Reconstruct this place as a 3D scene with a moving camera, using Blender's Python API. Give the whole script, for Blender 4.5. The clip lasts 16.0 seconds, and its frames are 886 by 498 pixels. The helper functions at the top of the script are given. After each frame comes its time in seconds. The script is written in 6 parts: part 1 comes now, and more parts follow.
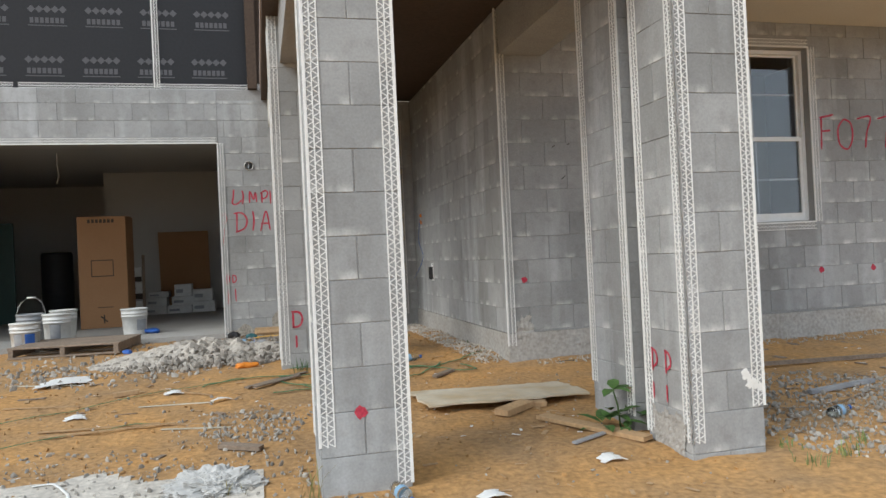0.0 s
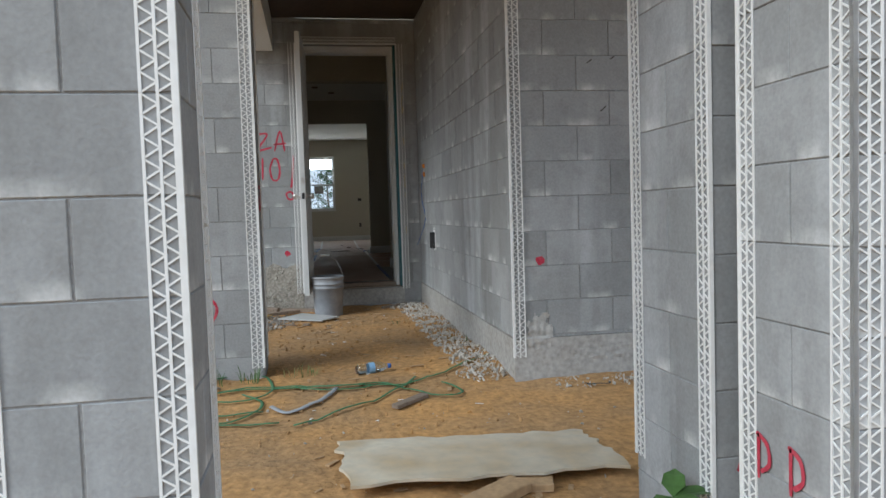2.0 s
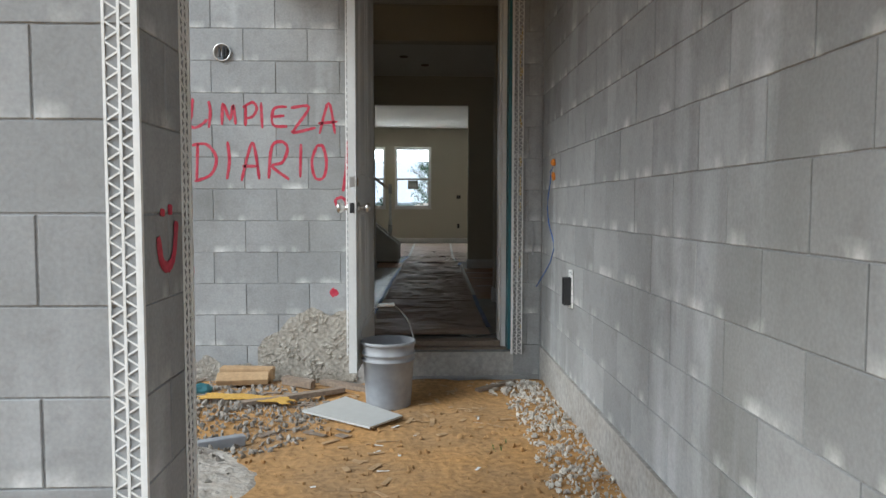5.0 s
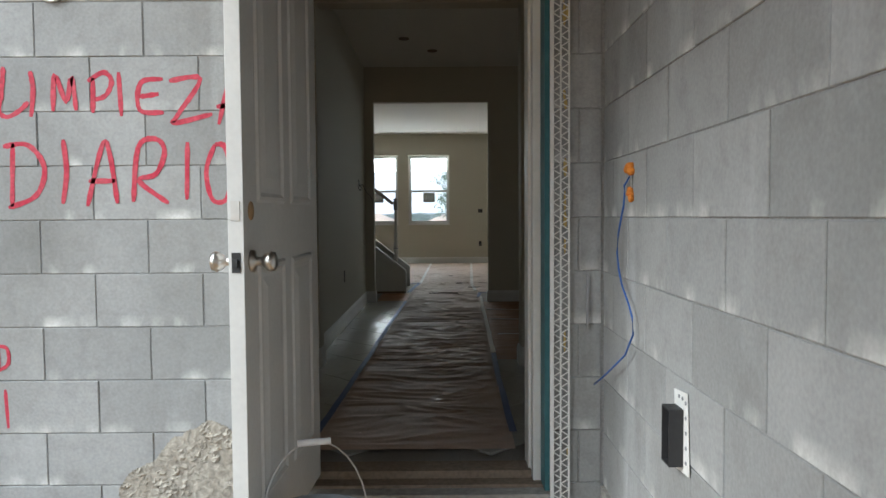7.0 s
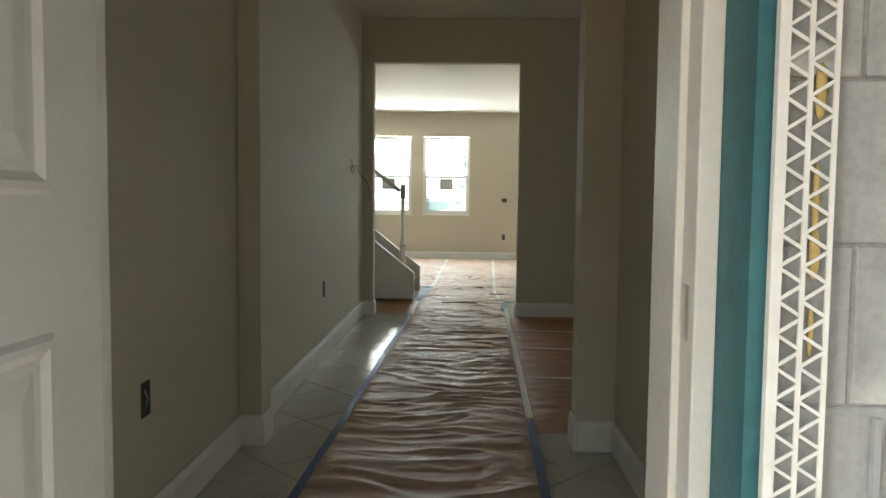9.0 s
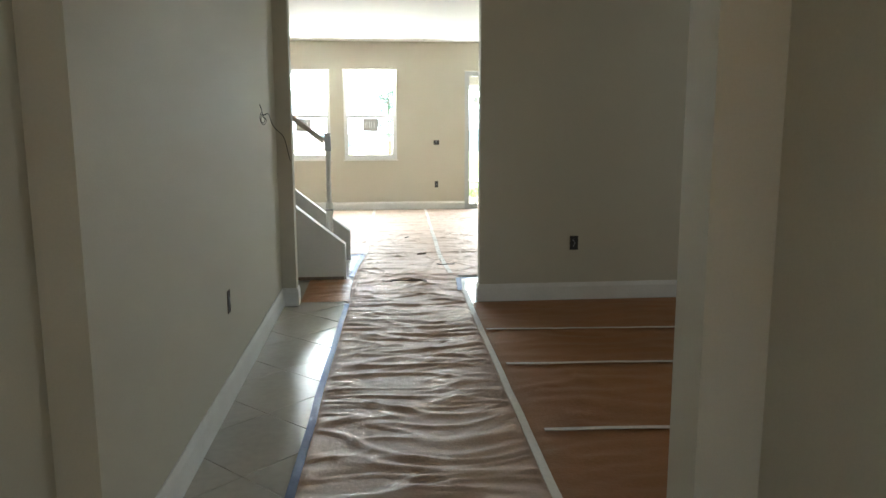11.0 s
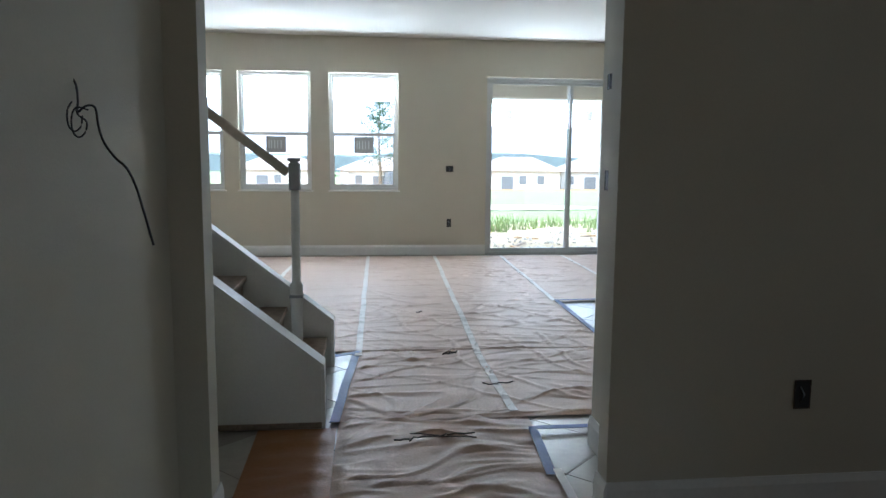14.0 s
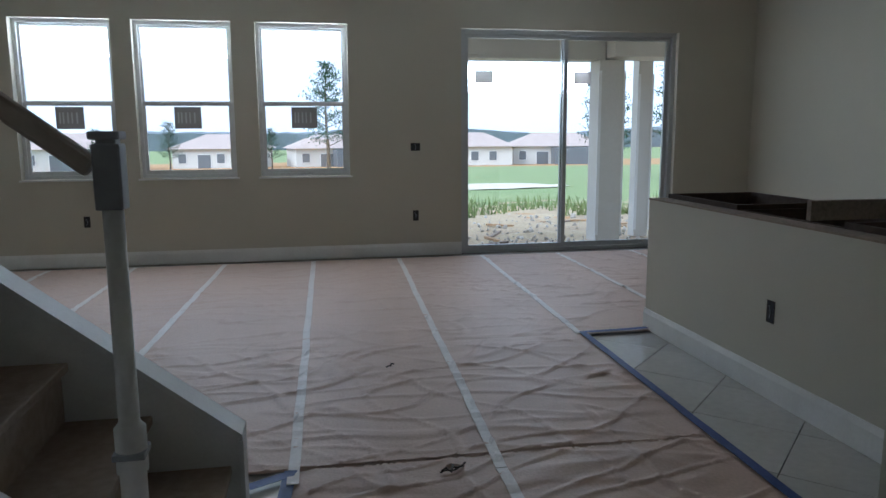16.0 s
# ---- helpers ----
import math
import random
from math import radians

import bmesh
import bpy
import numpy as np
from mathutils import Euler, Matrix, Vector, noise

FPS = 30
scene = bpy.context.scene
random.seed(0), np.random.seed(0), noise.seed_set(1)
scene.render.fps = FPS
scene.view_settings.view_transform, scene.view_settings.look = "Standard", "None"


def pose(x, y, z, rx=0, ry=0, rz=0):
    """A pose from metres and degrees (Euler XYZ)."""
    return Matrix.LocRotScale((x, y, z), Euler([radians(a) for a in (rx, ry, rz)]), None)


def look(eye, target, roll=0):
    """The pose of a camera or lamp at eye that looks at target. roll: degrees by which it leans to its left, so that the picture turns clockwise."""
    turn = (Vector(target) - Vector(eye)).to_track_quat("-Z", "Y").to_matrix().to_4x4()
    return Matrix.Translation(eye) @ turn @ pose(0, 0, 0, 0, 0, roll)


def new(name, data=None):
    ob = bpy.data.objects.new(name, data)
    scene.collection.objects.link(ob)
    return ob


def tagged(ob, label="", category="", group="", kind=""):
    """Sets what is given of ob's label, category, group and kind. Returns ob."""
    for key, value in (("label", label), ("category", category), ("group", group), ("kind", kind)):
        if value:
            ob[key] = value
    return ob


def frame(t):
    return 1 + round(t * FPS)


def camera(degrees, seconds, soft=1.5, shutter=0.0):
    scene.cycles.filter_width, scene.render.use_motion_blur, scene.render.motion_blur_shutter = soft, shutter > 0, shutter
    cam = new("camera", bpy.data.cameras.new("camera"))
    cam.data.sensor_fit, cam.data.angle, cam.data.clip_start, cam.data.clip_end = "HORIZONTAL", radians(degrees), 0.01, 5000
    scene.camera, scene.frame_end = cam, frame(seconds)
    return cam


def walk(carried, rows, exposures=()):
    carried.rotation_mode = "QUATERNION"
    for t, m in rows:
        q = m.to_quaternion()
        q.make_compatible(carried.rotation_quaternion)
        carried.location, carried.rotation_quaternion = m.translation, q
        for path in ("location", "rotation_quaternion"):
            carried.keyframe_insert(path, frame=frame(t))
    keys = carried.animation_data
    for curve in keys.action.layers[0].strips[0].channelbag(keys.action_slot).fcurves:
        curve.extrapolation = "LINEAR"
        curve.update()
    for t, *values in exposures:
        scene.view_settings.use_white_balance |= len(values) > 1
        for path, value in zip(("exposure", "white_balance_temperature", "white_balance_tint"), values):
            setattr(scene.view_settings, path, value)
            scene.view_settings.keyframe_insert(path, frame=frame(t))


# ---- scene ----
cam = camera(63.1, 16.0)
PATH = [
    (0, (0.457, 0.002, 0.688), (0.95, 1.94, 0.706), -2.7),
    (0.5, (0.635, 0.438, 0.679), (1.194, 2.358, 0.636), -2.6),
    (1, (0.86, 0.835, 0.697), (1.53, 2.712, 0.536), -3.9),
    (1.5, (1.112, 1.286, 0.712), (1.675, 3.2, 0.573), -3.2),
    (2, (1.348, 1.802, 0.748), (1.7, 3.768, 0.644), -1.8),
    (2.5, (1.513, 2.246, 0.766), (1.666, 4.235, 0.628), -1.4),
    (3, (1.539, 2.679, 0.798), (1.617, 4.674, 0.682), -0.1),
    (5.5, (1.701, 5.065, 0.988), (1.774, 7.06, 0.868), 0.2),
    (6, (1.8, 5.554, 1.035), (1.855, 7.55, 0.938), -0.0),
    (6.5, (1.828, 6.072, 1.057), (1.858, 8.071, 0.989), -0.4),
    (7, (1.844, 6.585, 1.057), (1.846, 8.582, 0.965), -0.4),
    (7.5, (1.813, 7.094, 1.053), (1.788, 9.092, 0.966), 0.2),
    (8, (1.862, 7.564, 1.088), (1.817, 9.561, 0.998), 0.4),
    (8.5, (1.879, 8.03, 1.082), (1.818, 10.027, 1.009), 0.7),
    (9, (1.874, 8.439, 1.096), (1.822, 10.434, 0.969), 0.6),
    (11.5, (1.561, 10.416, 1.294), (1.768, 12.38, 0.975), -0.2),
    (12, (1.53, 10.866, 1.304), (1.669, 12.836, 0.985), 0.7),
    (12.5, (1.511, 11.328, 1.318), (1.751, 13.289, 1.007), 1.9),
    (13, (1.507, 11.851, 1.306), (1.713, 13.818, 1.006), 0.9),
    (13.5, (1.508, 12.409, 1.32), (1.698, 14.386, 1.082), 0.6),
    (14, (1.532, 12.994, 1.305), (1.753, 14.966, 1.055), 0.5),
    (14.5, (1.508, 13.511, 1.321), (1.749, 15.477, 1.045), 0.1),
    (15, (1.557, 14.048, 1.304), (1.814, 16.008, 0.999), -0.2),
    (15.5, (1.566, 14.581, 1.284), (1.839, 16.536, 0.966), -0.6),
    (16, (1.604, 15.062, 1.29), (1.957, 17.006, 0.976), -0.3),
]
walk(cam, [(t, look(e, g, r)) for t, e, g, r in PATH],
     exposures=[(0, -0.2, 6350, 6), (2, -0.3, 5850, 4), (3, -0.2, 5900, 5), (5.5, 0.35, 6000, 4), (6.2, 0.55, 6000, 4), (7, 0.55, 6050, 3), (7.5, 0.5, 6150, 2), (8, 1.0, 6250, 1), (8.5, 1.7, 6400, 0), (9.2, 2.3, 6500, -1), (10.5, 2.9, 6250, 0), (11.5, 2.85, 5800, 0), (12.5, 2.45, 5400, 2), (13.2, 2.15, 5300, 2), (14, 1.65, 5300, 4), (15, 1.1, 5200, 6), (16, 0.42, 5250, 7)])

# ---------------------------------------------------------------- light
world = bpy.data.worlds.new("sky")
scene.world = world
world.use_nodes = True
_n = world.node_tree.nodes
_sky = _n.new("ShaderNodeTexSky")
_sky.sky_type = "NISHITA"
_sky.sun_disc = False
SUN_EL, SUN_ROT = radians(37), radians(241)
_sky.sun_elevation, _sky.sun_rotation = SUN_EL, SUN_ROT
_sky.dust_density, _sky.air_density = 4.0, 1.0
_n["Background"].inputs["Strength"].default_value = 0.15
_mix = _n.new("ShaderNodeMixRGB")
_mix.inputs["Fac"].default_value = 0.75
_mix.inputs["Color2"].default_value = (8.2, 9.0, 10.2, 1)
world.node_tree.links.new(_sky.outputs["Color"], _mix.inputs["Color1"])
world.node_tree.links.new(_mix.outputs["Color"], _n["Background"].inputs["Color"])
_sun = new("sun", bpy.data.lights.new("sun", "SUN"))
_sun.data.energy, _sun.data.angle, _sun.data.color = 2.15, radians(30), (1.0, 0.99, 0.97)
_sun.matrix_basis = look((math.sin(SUN_ROT) * 30, math.cos(SUN_ROT) * 30, 22.6), (0, 0, 0))

SKYLIGHT = 9.0  # watts for each metre of the rear windows

# ---------------------------------------------------------------- materials
def material(name, color, rough=0.7, metal=0.0, vary=0.15, grain=60.0, stain=3.0, bump=0.15, tint=None, island=0.0,
             stretch=(1, 1, 1), spec=0.4, blotch=0.5, streaks=False):
    """A surface with grain and stains at two sizes; tint is the colour of the stains."""
    m = bpy.data.materials.new(name)
    m.use_nodes = True
    nt = m.node_tree
    nd, ln = nt.nodes, nt.links
    b = nd["Principled BSDF"]
    b.inputs["Roughness"].default_value, b.inputs["Metallic"].default_value = rough, metal
    b.inputs["Specular IOR Level"].default_value = spec
    geo = nd.new("ShaderNodeNewGeometry")
    mp = nd.new("ShaderNodeMapping")
    mp.inputs["Scale"].default_value = stretch
    ln.new(geo.outputs["Position"], mp.inputs["Vector"])
    fine, big = nd.new("ShaderNodeTexNoise"), nd.new("ShaderNodeTexNoise")
    fine.inputs["Scale"].default_value, big.inputs["Scale"].default_value = grain, stain
    fine.inputs["Detail"].default_value, big.inputs["Detail"].default_value = 6, 5
    ln.new(mp.outputs["Vector"], fine.inputs["Vector"])
    ln.new(mp.outputs["Vector"], big.inputs["Vector"])
    ramp = nd.new("ShaderNodeValToRGB")
    ramp.color_ramp.elements[0].position, ramp.color_ramp.elements[1].position = 0.35, 0.7
    t = tint or [c * (1 - 1.6 * vary) for c in color]
    ramp.color_ramp.elements[0].color, ramp.color_ramp.elements[1].color = (*color, 1), (*t, 1)
    ln.new(big.outputs["Fac"], ramp.inputs["Fac"])
    soft = nd.new("ShaderNodeMixRGB")
    soft.inputs["Fac"].default_value = blotch
    soft.inputs["Color1"].default_value = (*color, 1)
    ln.new(ramp.outputs["Color"], soft.inputs["Color2"])
    base = soft.outputs["Color"]
    if streaks:  # lime bloom along the courses, and darker damp patches
        for sc, scale, lo, hi, col, fac, edge in (((1.0, 1.0, 0.45), 1.1, 0.50, 0.72, (0.16, 0.155, 0.14), 0.6, 0), ((2.2, 2.2, 0.3), 1.4, 0.54, 0.66, (0.50, 0.515, 0.53), 0.6, 0), ((1.0, 1.0, 1.0), 14.0, 0.5, 0.72, (0.2, 0.195, 0.185), 0.3, 0), ((2.4, 2.4, 1.1), 3.2, 0.5, 0.68, (0.72, 0.72, 0.7), 0.75, 0.05)):
            mp2 = nd.new("ShaderNodeMapping")
            mp2.inputs["Scale"].default_value = sc
            ln.new(geo.outputs["Position"], mp2.inputs["Vector"])
            tx = nd.new("ShaderNodeTexNoise")
            tx.inputs["Scale"].default_value, tx.inputs["Detail"].default_value = scale, 7
            ln.new(mp2.outputs["Vector"], tx.inputs["Vector"])
            mr = nd.new("ShaderNodeMapRange")
            mr.inputs["From Min"].default_value, mr.inputs["From Max"].default_value, mr.inputs["To Max"].default_value = lo, hi, fac
            ln.new(tx.outputs["Fac"], mr.inputs["Value"])
            mx = nd.new("ShaderNodeMixRGB")
            mx.inputs["Color2"].default_value = (*col, 1)
            ln.new(mr.outputs["Result"], mx.inputs["Fac"])
            if edge:  # lime that ran out of the bed joint sits on the foot of each block
                tc, sep, rim, both = nd.new("ShaderNodeTexCoord"), nd.new("ShaderNodeSeparateXYZ"), nd.new("ShaderNodeMapRange"), nd.new("ShaderNodeMath")
                ln.new(tc.outputs["Object"], sep.inputs["Vector"])
                ln.new(sep.outputs["Z"], rim.inputs["Value"])
                rim.inputs["From Min"].default_value, rim.inputs["From Max"].default_value = edge, 0.004
                both.operation = "MULTIPLY"
                ln.new(mr.outputs["Result"], both.inputs[0])
                ln.new(rim.outputs["Result"], both.inputs[1])
                ln.new(both.outputs[0], mx.inputs["Fac"])
            ln.new(base, mx.inputs["Color1"])
            base = mx.outputs["Color"]
    hsv = nd.new("ShaderNodeHueSaturation")
    ln.new(base, hsv.inputs["Color"])
    val = nd.new("ShaderNodeMapRange")
    val.inputs["From Min"].default_value, val.inputs["From Max"].default_value = 0.3, 0.7
    val.inputs["To Min"].default_value, val.inputs["To Max"].default_value = 1 - vary, 1 + vary
    ln.new(fine.outputs["Fac"], val.inputs["Value"])
    last = val.outputs["Result"]
    if island:
        info = nd.new("ShaderNodeObjectInfo")
        isl = nd.new("ShaderNodeMath")
        isl.operation = "ADD"
        ln.new(info.outputs["Random"], isl.inputs[0])
        ln.new(geo.outputs["Random Per Island"], isl.inputs[1])
        r = nd.new("ShaderNodeMapRange")
        r.inputs["From Max"].default_value = 2.0
        r.inputs["To Min"].default_value, r.inputs["To Max"].default_value = 1 - island, 1 + island
        ln.new(isl.outputs[0], r.inputs["Value"])
        mul = nd.new("ShaderNodeMath")
        mul.operation = "MULTIPLY"
        ln.new(last, mul.inputs[0])
        ln.new(r.outputs["Result"], mul.inputs[1])
        last = mul.outputs[0]
    ln.new(last, hsv.inputs["Value"])
    ln.new(hsv.outputs["Color"], b.inputs["Base Color"])
    bp = nd.new("ShaderNodeBump")
    bp.inputs["Strength"].default_value, bp.inputs["Distance"].default_value = bump, 0.01
    ln.new(fine.outputs["Fac"], bp.inputs["Height"])
    ln.new(bp.outputs["Normal"], b.inputs["Normal"])
    return m


BLOCK = material("concrete_block", (0.30, 0.305, 0.305), 0.92, vary=0.08, grain=90, stain=1.8, bump=0.2, tint=(0.43, 0.435, 0.435), island=0.22, blotch=0.5, streaks=True)
MORTAR = material("mortar", (0.34, 0.34, 0.335), 0.95, vary=0.15, grain=80, stain=4, bump=0.4)
STEM = material("rough_concrete", (0.42, 0.41, 0.39), 0.95, vary=0.2, grain=35, stain=5, bump=0.6, tint=(0.28, 0.25, 0.21))
SAND = material("orange_sand", (0.47, 0.26, 0.095), 0.97, vary=0.27, grain=30, stain=2.1, bump=1.0, tint=(0.31, 0.2, 0.105), blotch=0.9)
RUBBLE = material("mixed_mortar_rubble", (0.39, 0.36, 0.32), 0.95, vary=0.25, grain=60, stain=28, bump=0.6, island=0.4, tint=(0.24, 0.19, 0.14))
DIRT = material("pale_dry_soil", (0.46, 0.37, 0.235), 0.97, vary=0.2, grain=25, stain=1.2, bump=0.8, tint=(0.36, 0.27, 0.18), blotch=0.9)
GRAVEL = material("grey_gravel", (0.45, 0.415, 0.365), 0.95, vary=0.2, grain=40, stain=6, bump=0.5, island=0.45)
SLAB = material("garage_concrete", (0.42, 0.41, 0.39), 0.75, vary=0.1, grain=50, stain=1.2, bump=0.1, tint=(0.27, 0.25, 0.22))
DRYWALL = material("beige_wall_paint", (0.54, 0.505, 0.41), 0.75, vary=0.02, grain=140, stain=1.0, bump=0.08, blotch=0.15)
SIDE = material("white_primed_drywall", (0.74, 0.72, 0.68), 0.8, vary=0.03, grain=110, stain=1.2, bump=0.06, blotch=0.3)
PRIMER = material("unpainted_drywall", (0.5, 0.49, 0.46), 0.85, vary=0.03, grain=90, stain=1.0, bump=0.05)
CEIL = material("white_ceiling", (0.78, 0.76, 0.70), 0.9, vary=0.04, grain=120, stain=1.0, bump=0.4, blotch=0.1)
WHITE = material("white_paint", (0.78, 0.77, 0.74), 0.5, vary=0.03, grain=60, stain=5, bump=0.04, tint=(0.66, 0.64, 0.6))
DOORP = material("primed_door_paint", (0.66, 0.66, 0.65), 0.5, vary=0.03, grain=60, stain=4, bump=0.05, tint=(0.55, 0.55, 0.54))
VINYL = material("white_vinyl", (0.8, 0.8, 0.79), 0.45, vary=0.05, grain=40, stain=9, bump=0.05, tint=(0.72, 0.7, 0.62), blotch=0.3)
TILE = material("glazed_beige_tile", (0.5, 0.48, 0.44), 0.22, vary=0.05, grain=25, stain=3, bump=0.03, tint=(0.42, 0.4, 0.36), island=0.06)
GROUT = material("grout", (0.3, 0.28, 0.25), 0.95, vary=0.1, grain=90, stain=5)
PAPER = material("brown_rosin_paper", (0.56, 0.41, 0.325), 0.55, vary=0.06, grain=70, stain=1.8, bump=0.15, tint=(0.49, 0.35, 0.27), spec=0.4)
KRAFT = material("orange_brown_kraft_paper", (0.30, 0.13, 0.042), 0.5, vary=0.06, grain=70, stain=1.8, bump=0.15, tint=(0.22, 0.10, 0.04))
TAPEW = material("white_tape", (0.72, 0.67, 0.62), 0.55, vary=0.06, grain=40, stain=6, bump=0.1)
TAPEB = material("blue_tape", (0.045, 0.075, 0.22), 0.55, vary=0.1, grain=40, stain=6, bump=0.1)
WOOD = material("raw_lumber", (0.46, 0.31, 0.17), 0.8, vary=0.14, grain=40, stain=4, bump=0.25, tint=(0.33, 0.2, 0.1), stretch=(1, 1, 0.4), island=0.15)
GREYWOOD = material("weathered_wood", (0.27, 0.21, 0.16), 0.9, vary=0.2, grain=50, stain=5, bump=0.4, island=0.2)
STAIR = material("dusty_stair_wood", (0.30, 0.235, 0.18), 0.85, vary=0.15, grain=30, stain=4, bump=0.2, tint=(0.22, 0.165, 0.12))
RAIL = material("pale_handrail_wood", (0.46, 0.40, 0.34), 0.7, vary=0.1, grain=30, stain=4, bump=0.1)
CRUMB = material("crumbling_mortar", (0.40, 0.37, 0.32), 0.97, vary=0.35, grain=45, stain=14, bump=0.9, tint=(0.2, 0.175, 0.14))
WEED = material("yellowed_weeds", (0.2, 0.26, 0.09), 0.8, vary=0.2, grain=30, stain=20, island=0.4)
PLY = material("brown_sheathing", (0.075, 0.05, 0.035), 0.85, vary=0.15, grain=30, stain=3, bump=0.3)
BLACKP = material("black_building_paper", (0.017, 0.018, 0.022), 0.7, vary=0.1, grain=30, stain=2, bump=0.1)
GREYINK = material("pale_grey_print", (0.10, 0.10, 0.11), 0.8, vary=0.05)
CARD = material("brown_cardboard", (0.34, 0.185, 0.09), 0.85, vary=0.05, grain=60, stain=2, bump=0.06, tint=(0.29, 0.155, 0.072))
INK = material("dark_ink", (0.06, 0.045, 0.035), 0.8, vary=0.05)
STICK = material("sticker_paper", (0.42, 0.39, 0.36), 0.6, vary=0.06)
_st = STICK.node_tree.nodes["Principled BSDF"]
_st.inputs["Transmission Weight"].default_value, _st.inputs["Roughness"].default_value = 0.45, 1.0
RED = material("red_spray_paint", (0.42, 0.02, 0.05), 0.7, vary=0.25, grain=70, stain=14, bump=0.1, tint=(0.54, 0.11, 0.14), blotch=0.6)
DARK = material("dark_box", (0.03, 0.03, 0.032), 0.6, vary=0.1)
METAL = material("satin_nickel", (0.62, 0.6, 0.57), 0.28, 1.0, vary=0.05, grain=30, bump=0.02)
ALU = material("aluminium_frame", (0.55, 0.56, 0.56), 0.4, 0.6, vary=0.04, bump=0.02)
GREYPL = material("grey_plastic", (0.27, 0.28, 0.3), 0.5, vary=0.08, grain=20, stain=6, bump=0.05, tint=(0.5, 0.5, 0.5))
BUCKW = material("white_plastic", (0.72, 0.72, 0.7), 0.42, vary=0.05, grain=30, stain=8, bump=0.05, tint=(0.5, 0.48, 0.44))
BLUE = material("blue_plastic", (0.04, 0.13, 0.45), 0.45, vary=0.1)
TEAL = material("teal_flashing", (0.035, 0.13, 0.15), 0.5, vary=0.12, grain=25, stain=6, bump=0.2, tint=(0.06, 0.19, 0.21))
ORANGE = material("orange_plastic", (0.75, 0.25, 0.03), 0.5, vary=0.1)
GREEN = material("green_strap", (0.07, 0.19, 0.085), 0.4, vary=0.15, grain=20, stain=8)
TARP = material("green_plastic_sheet", (0.008, 0.04, 0.03), 0.4, vary=0.12, grain=12, stain=3)
LEAF = material("green_leaf", (0.07, 0.14, 0.035), 0.55, vary=0.2, grain=30, stain=20, bump=0.1, island=0.3)
DRYLEAF = material("dry_grass", (0.25, 0.22, 0.08), 0.8, vary=0.2, grain=30, stain=20, island=0.3)
PINE = material("pine_needles", (0.04, 0.1, 0.05), 0.8, vary=0.2, grain=10, stain=2, island=0.4)
BARK = material("bark", (0.14, 0.1, 0.07), 0.95, vary=0.2, grain=30, stain=5, bump=0.5)
LABEL = material("pale_blue_label", (0.25, 0.42, 0.6), 0.5, vary=0.1)
GRASS = material("lawn", (0.2, 0.26, 0.1), 0.95, vary=0.2, grain=8, stain=0.25, bump=0.5, tint=(0.25, 0.29, 0.12), blotch=0.8)
BUNKER = material("pale_sand", (0.6, 0.54, 0.42), 0.95, vary=0.08, grain=10, stain=1)
STUCCO = material("pale_stucco", (0.62, 0.6, 0.55), 0.9, vary=0.05, grain=50, stain=1.5, bump=0.2)
ROOF = material("roof_tiles", (0.46, 0.37, 0.32), 0.9, vary=0.15, grain=8, stain=1.2, bump=0.4)
# distance haze is mixed into this colour: paler and bluer than real woods
HILL = material("hazed_far_woods", (0.17, 0.20, 0.215), 0.95, vary=0.2, grain=0.6, stain=0.1)


def glass(name, rough=0.0, tint=(1, 1, 1)):
    m = bpy.data.materials.new(name)
    m.use_nodes = True
    b = m.node_tree.nodes["Principled BSDF"]
    b.inputs["Base Color"].default_value = (*tint, 1)
    b.inputs["Transmission Weight"].default_value, b.inputs["Roughness"].default_value, b.inputs["IOR"].default_value = 1.0, rough, 1.45
    return m


GLASS = glass("window_glass")
LOWE = glass("coated_window_glass", 0.0, (0.8, 0.84, 0.86))
LOWE.node_tree.nodes["Principled BSDF"].inputs["IOR"].default_value = 1.75
PET = glass("clear_plastic", 0.1, (0.85, 0.93, 0.97))

# ---------------------------------------------------------------- building blocks
def box(bm, x0, y0, z0, x1, y1, z1, bevel=0.0):
    """An upright box into bm; bevel rounds its edges."""
    r = bmesh.ops.create_cube(bm, size=1.0, matrix=Matrix.LocRotScale(((x0 + x1) / 2, (y0 + y1) / 2, (z0 + z1) / 2), None, (x1 - x0, y1 - y0, z1 - z0)))
    if bevel:
        edges = {e for v in r["verts"] for e in v.link_edges}
        bmesh.ops.bevel(bm, geom=list(edges), offset=bevel, segments=2, affect="EDGES", profile=0.6)
    return bm


def boxes(*rows, bevel=0.0):
    bm = bmesh.new()
    for row in rows:
        box(bm, *row, bevel=bevel)
    return bm


def lathe(bm, profile, seg=24, m=Matrix()):
    """A turned body from (radius, height) pairs."""
    rings = []
    for r, z in profile:
        if r < 1e-5:
            rings.append([bm.verts.new(m @ Vector((0, 0, z)))])
        else:
            rings.append([bm.verts.new(m @ Vector((r * math.cos(2 * math.pi * i / seg), r * math.sin(2 * math.pi * i / seg), z))) for i in range(seg)])
    for a, b in zip(rings, rings[1:]):
        for i in range(seg):
            j = (i + 1) % seg
            q = [a[i % len(a)], a[j % len(a)], b[j % len(b)], b[i % len(b)]]
            q = list(dict.fromkeys(q))
            if len(q) > 2:
                f = bm.faces.new(q)
                f.smooth = True
    return bm


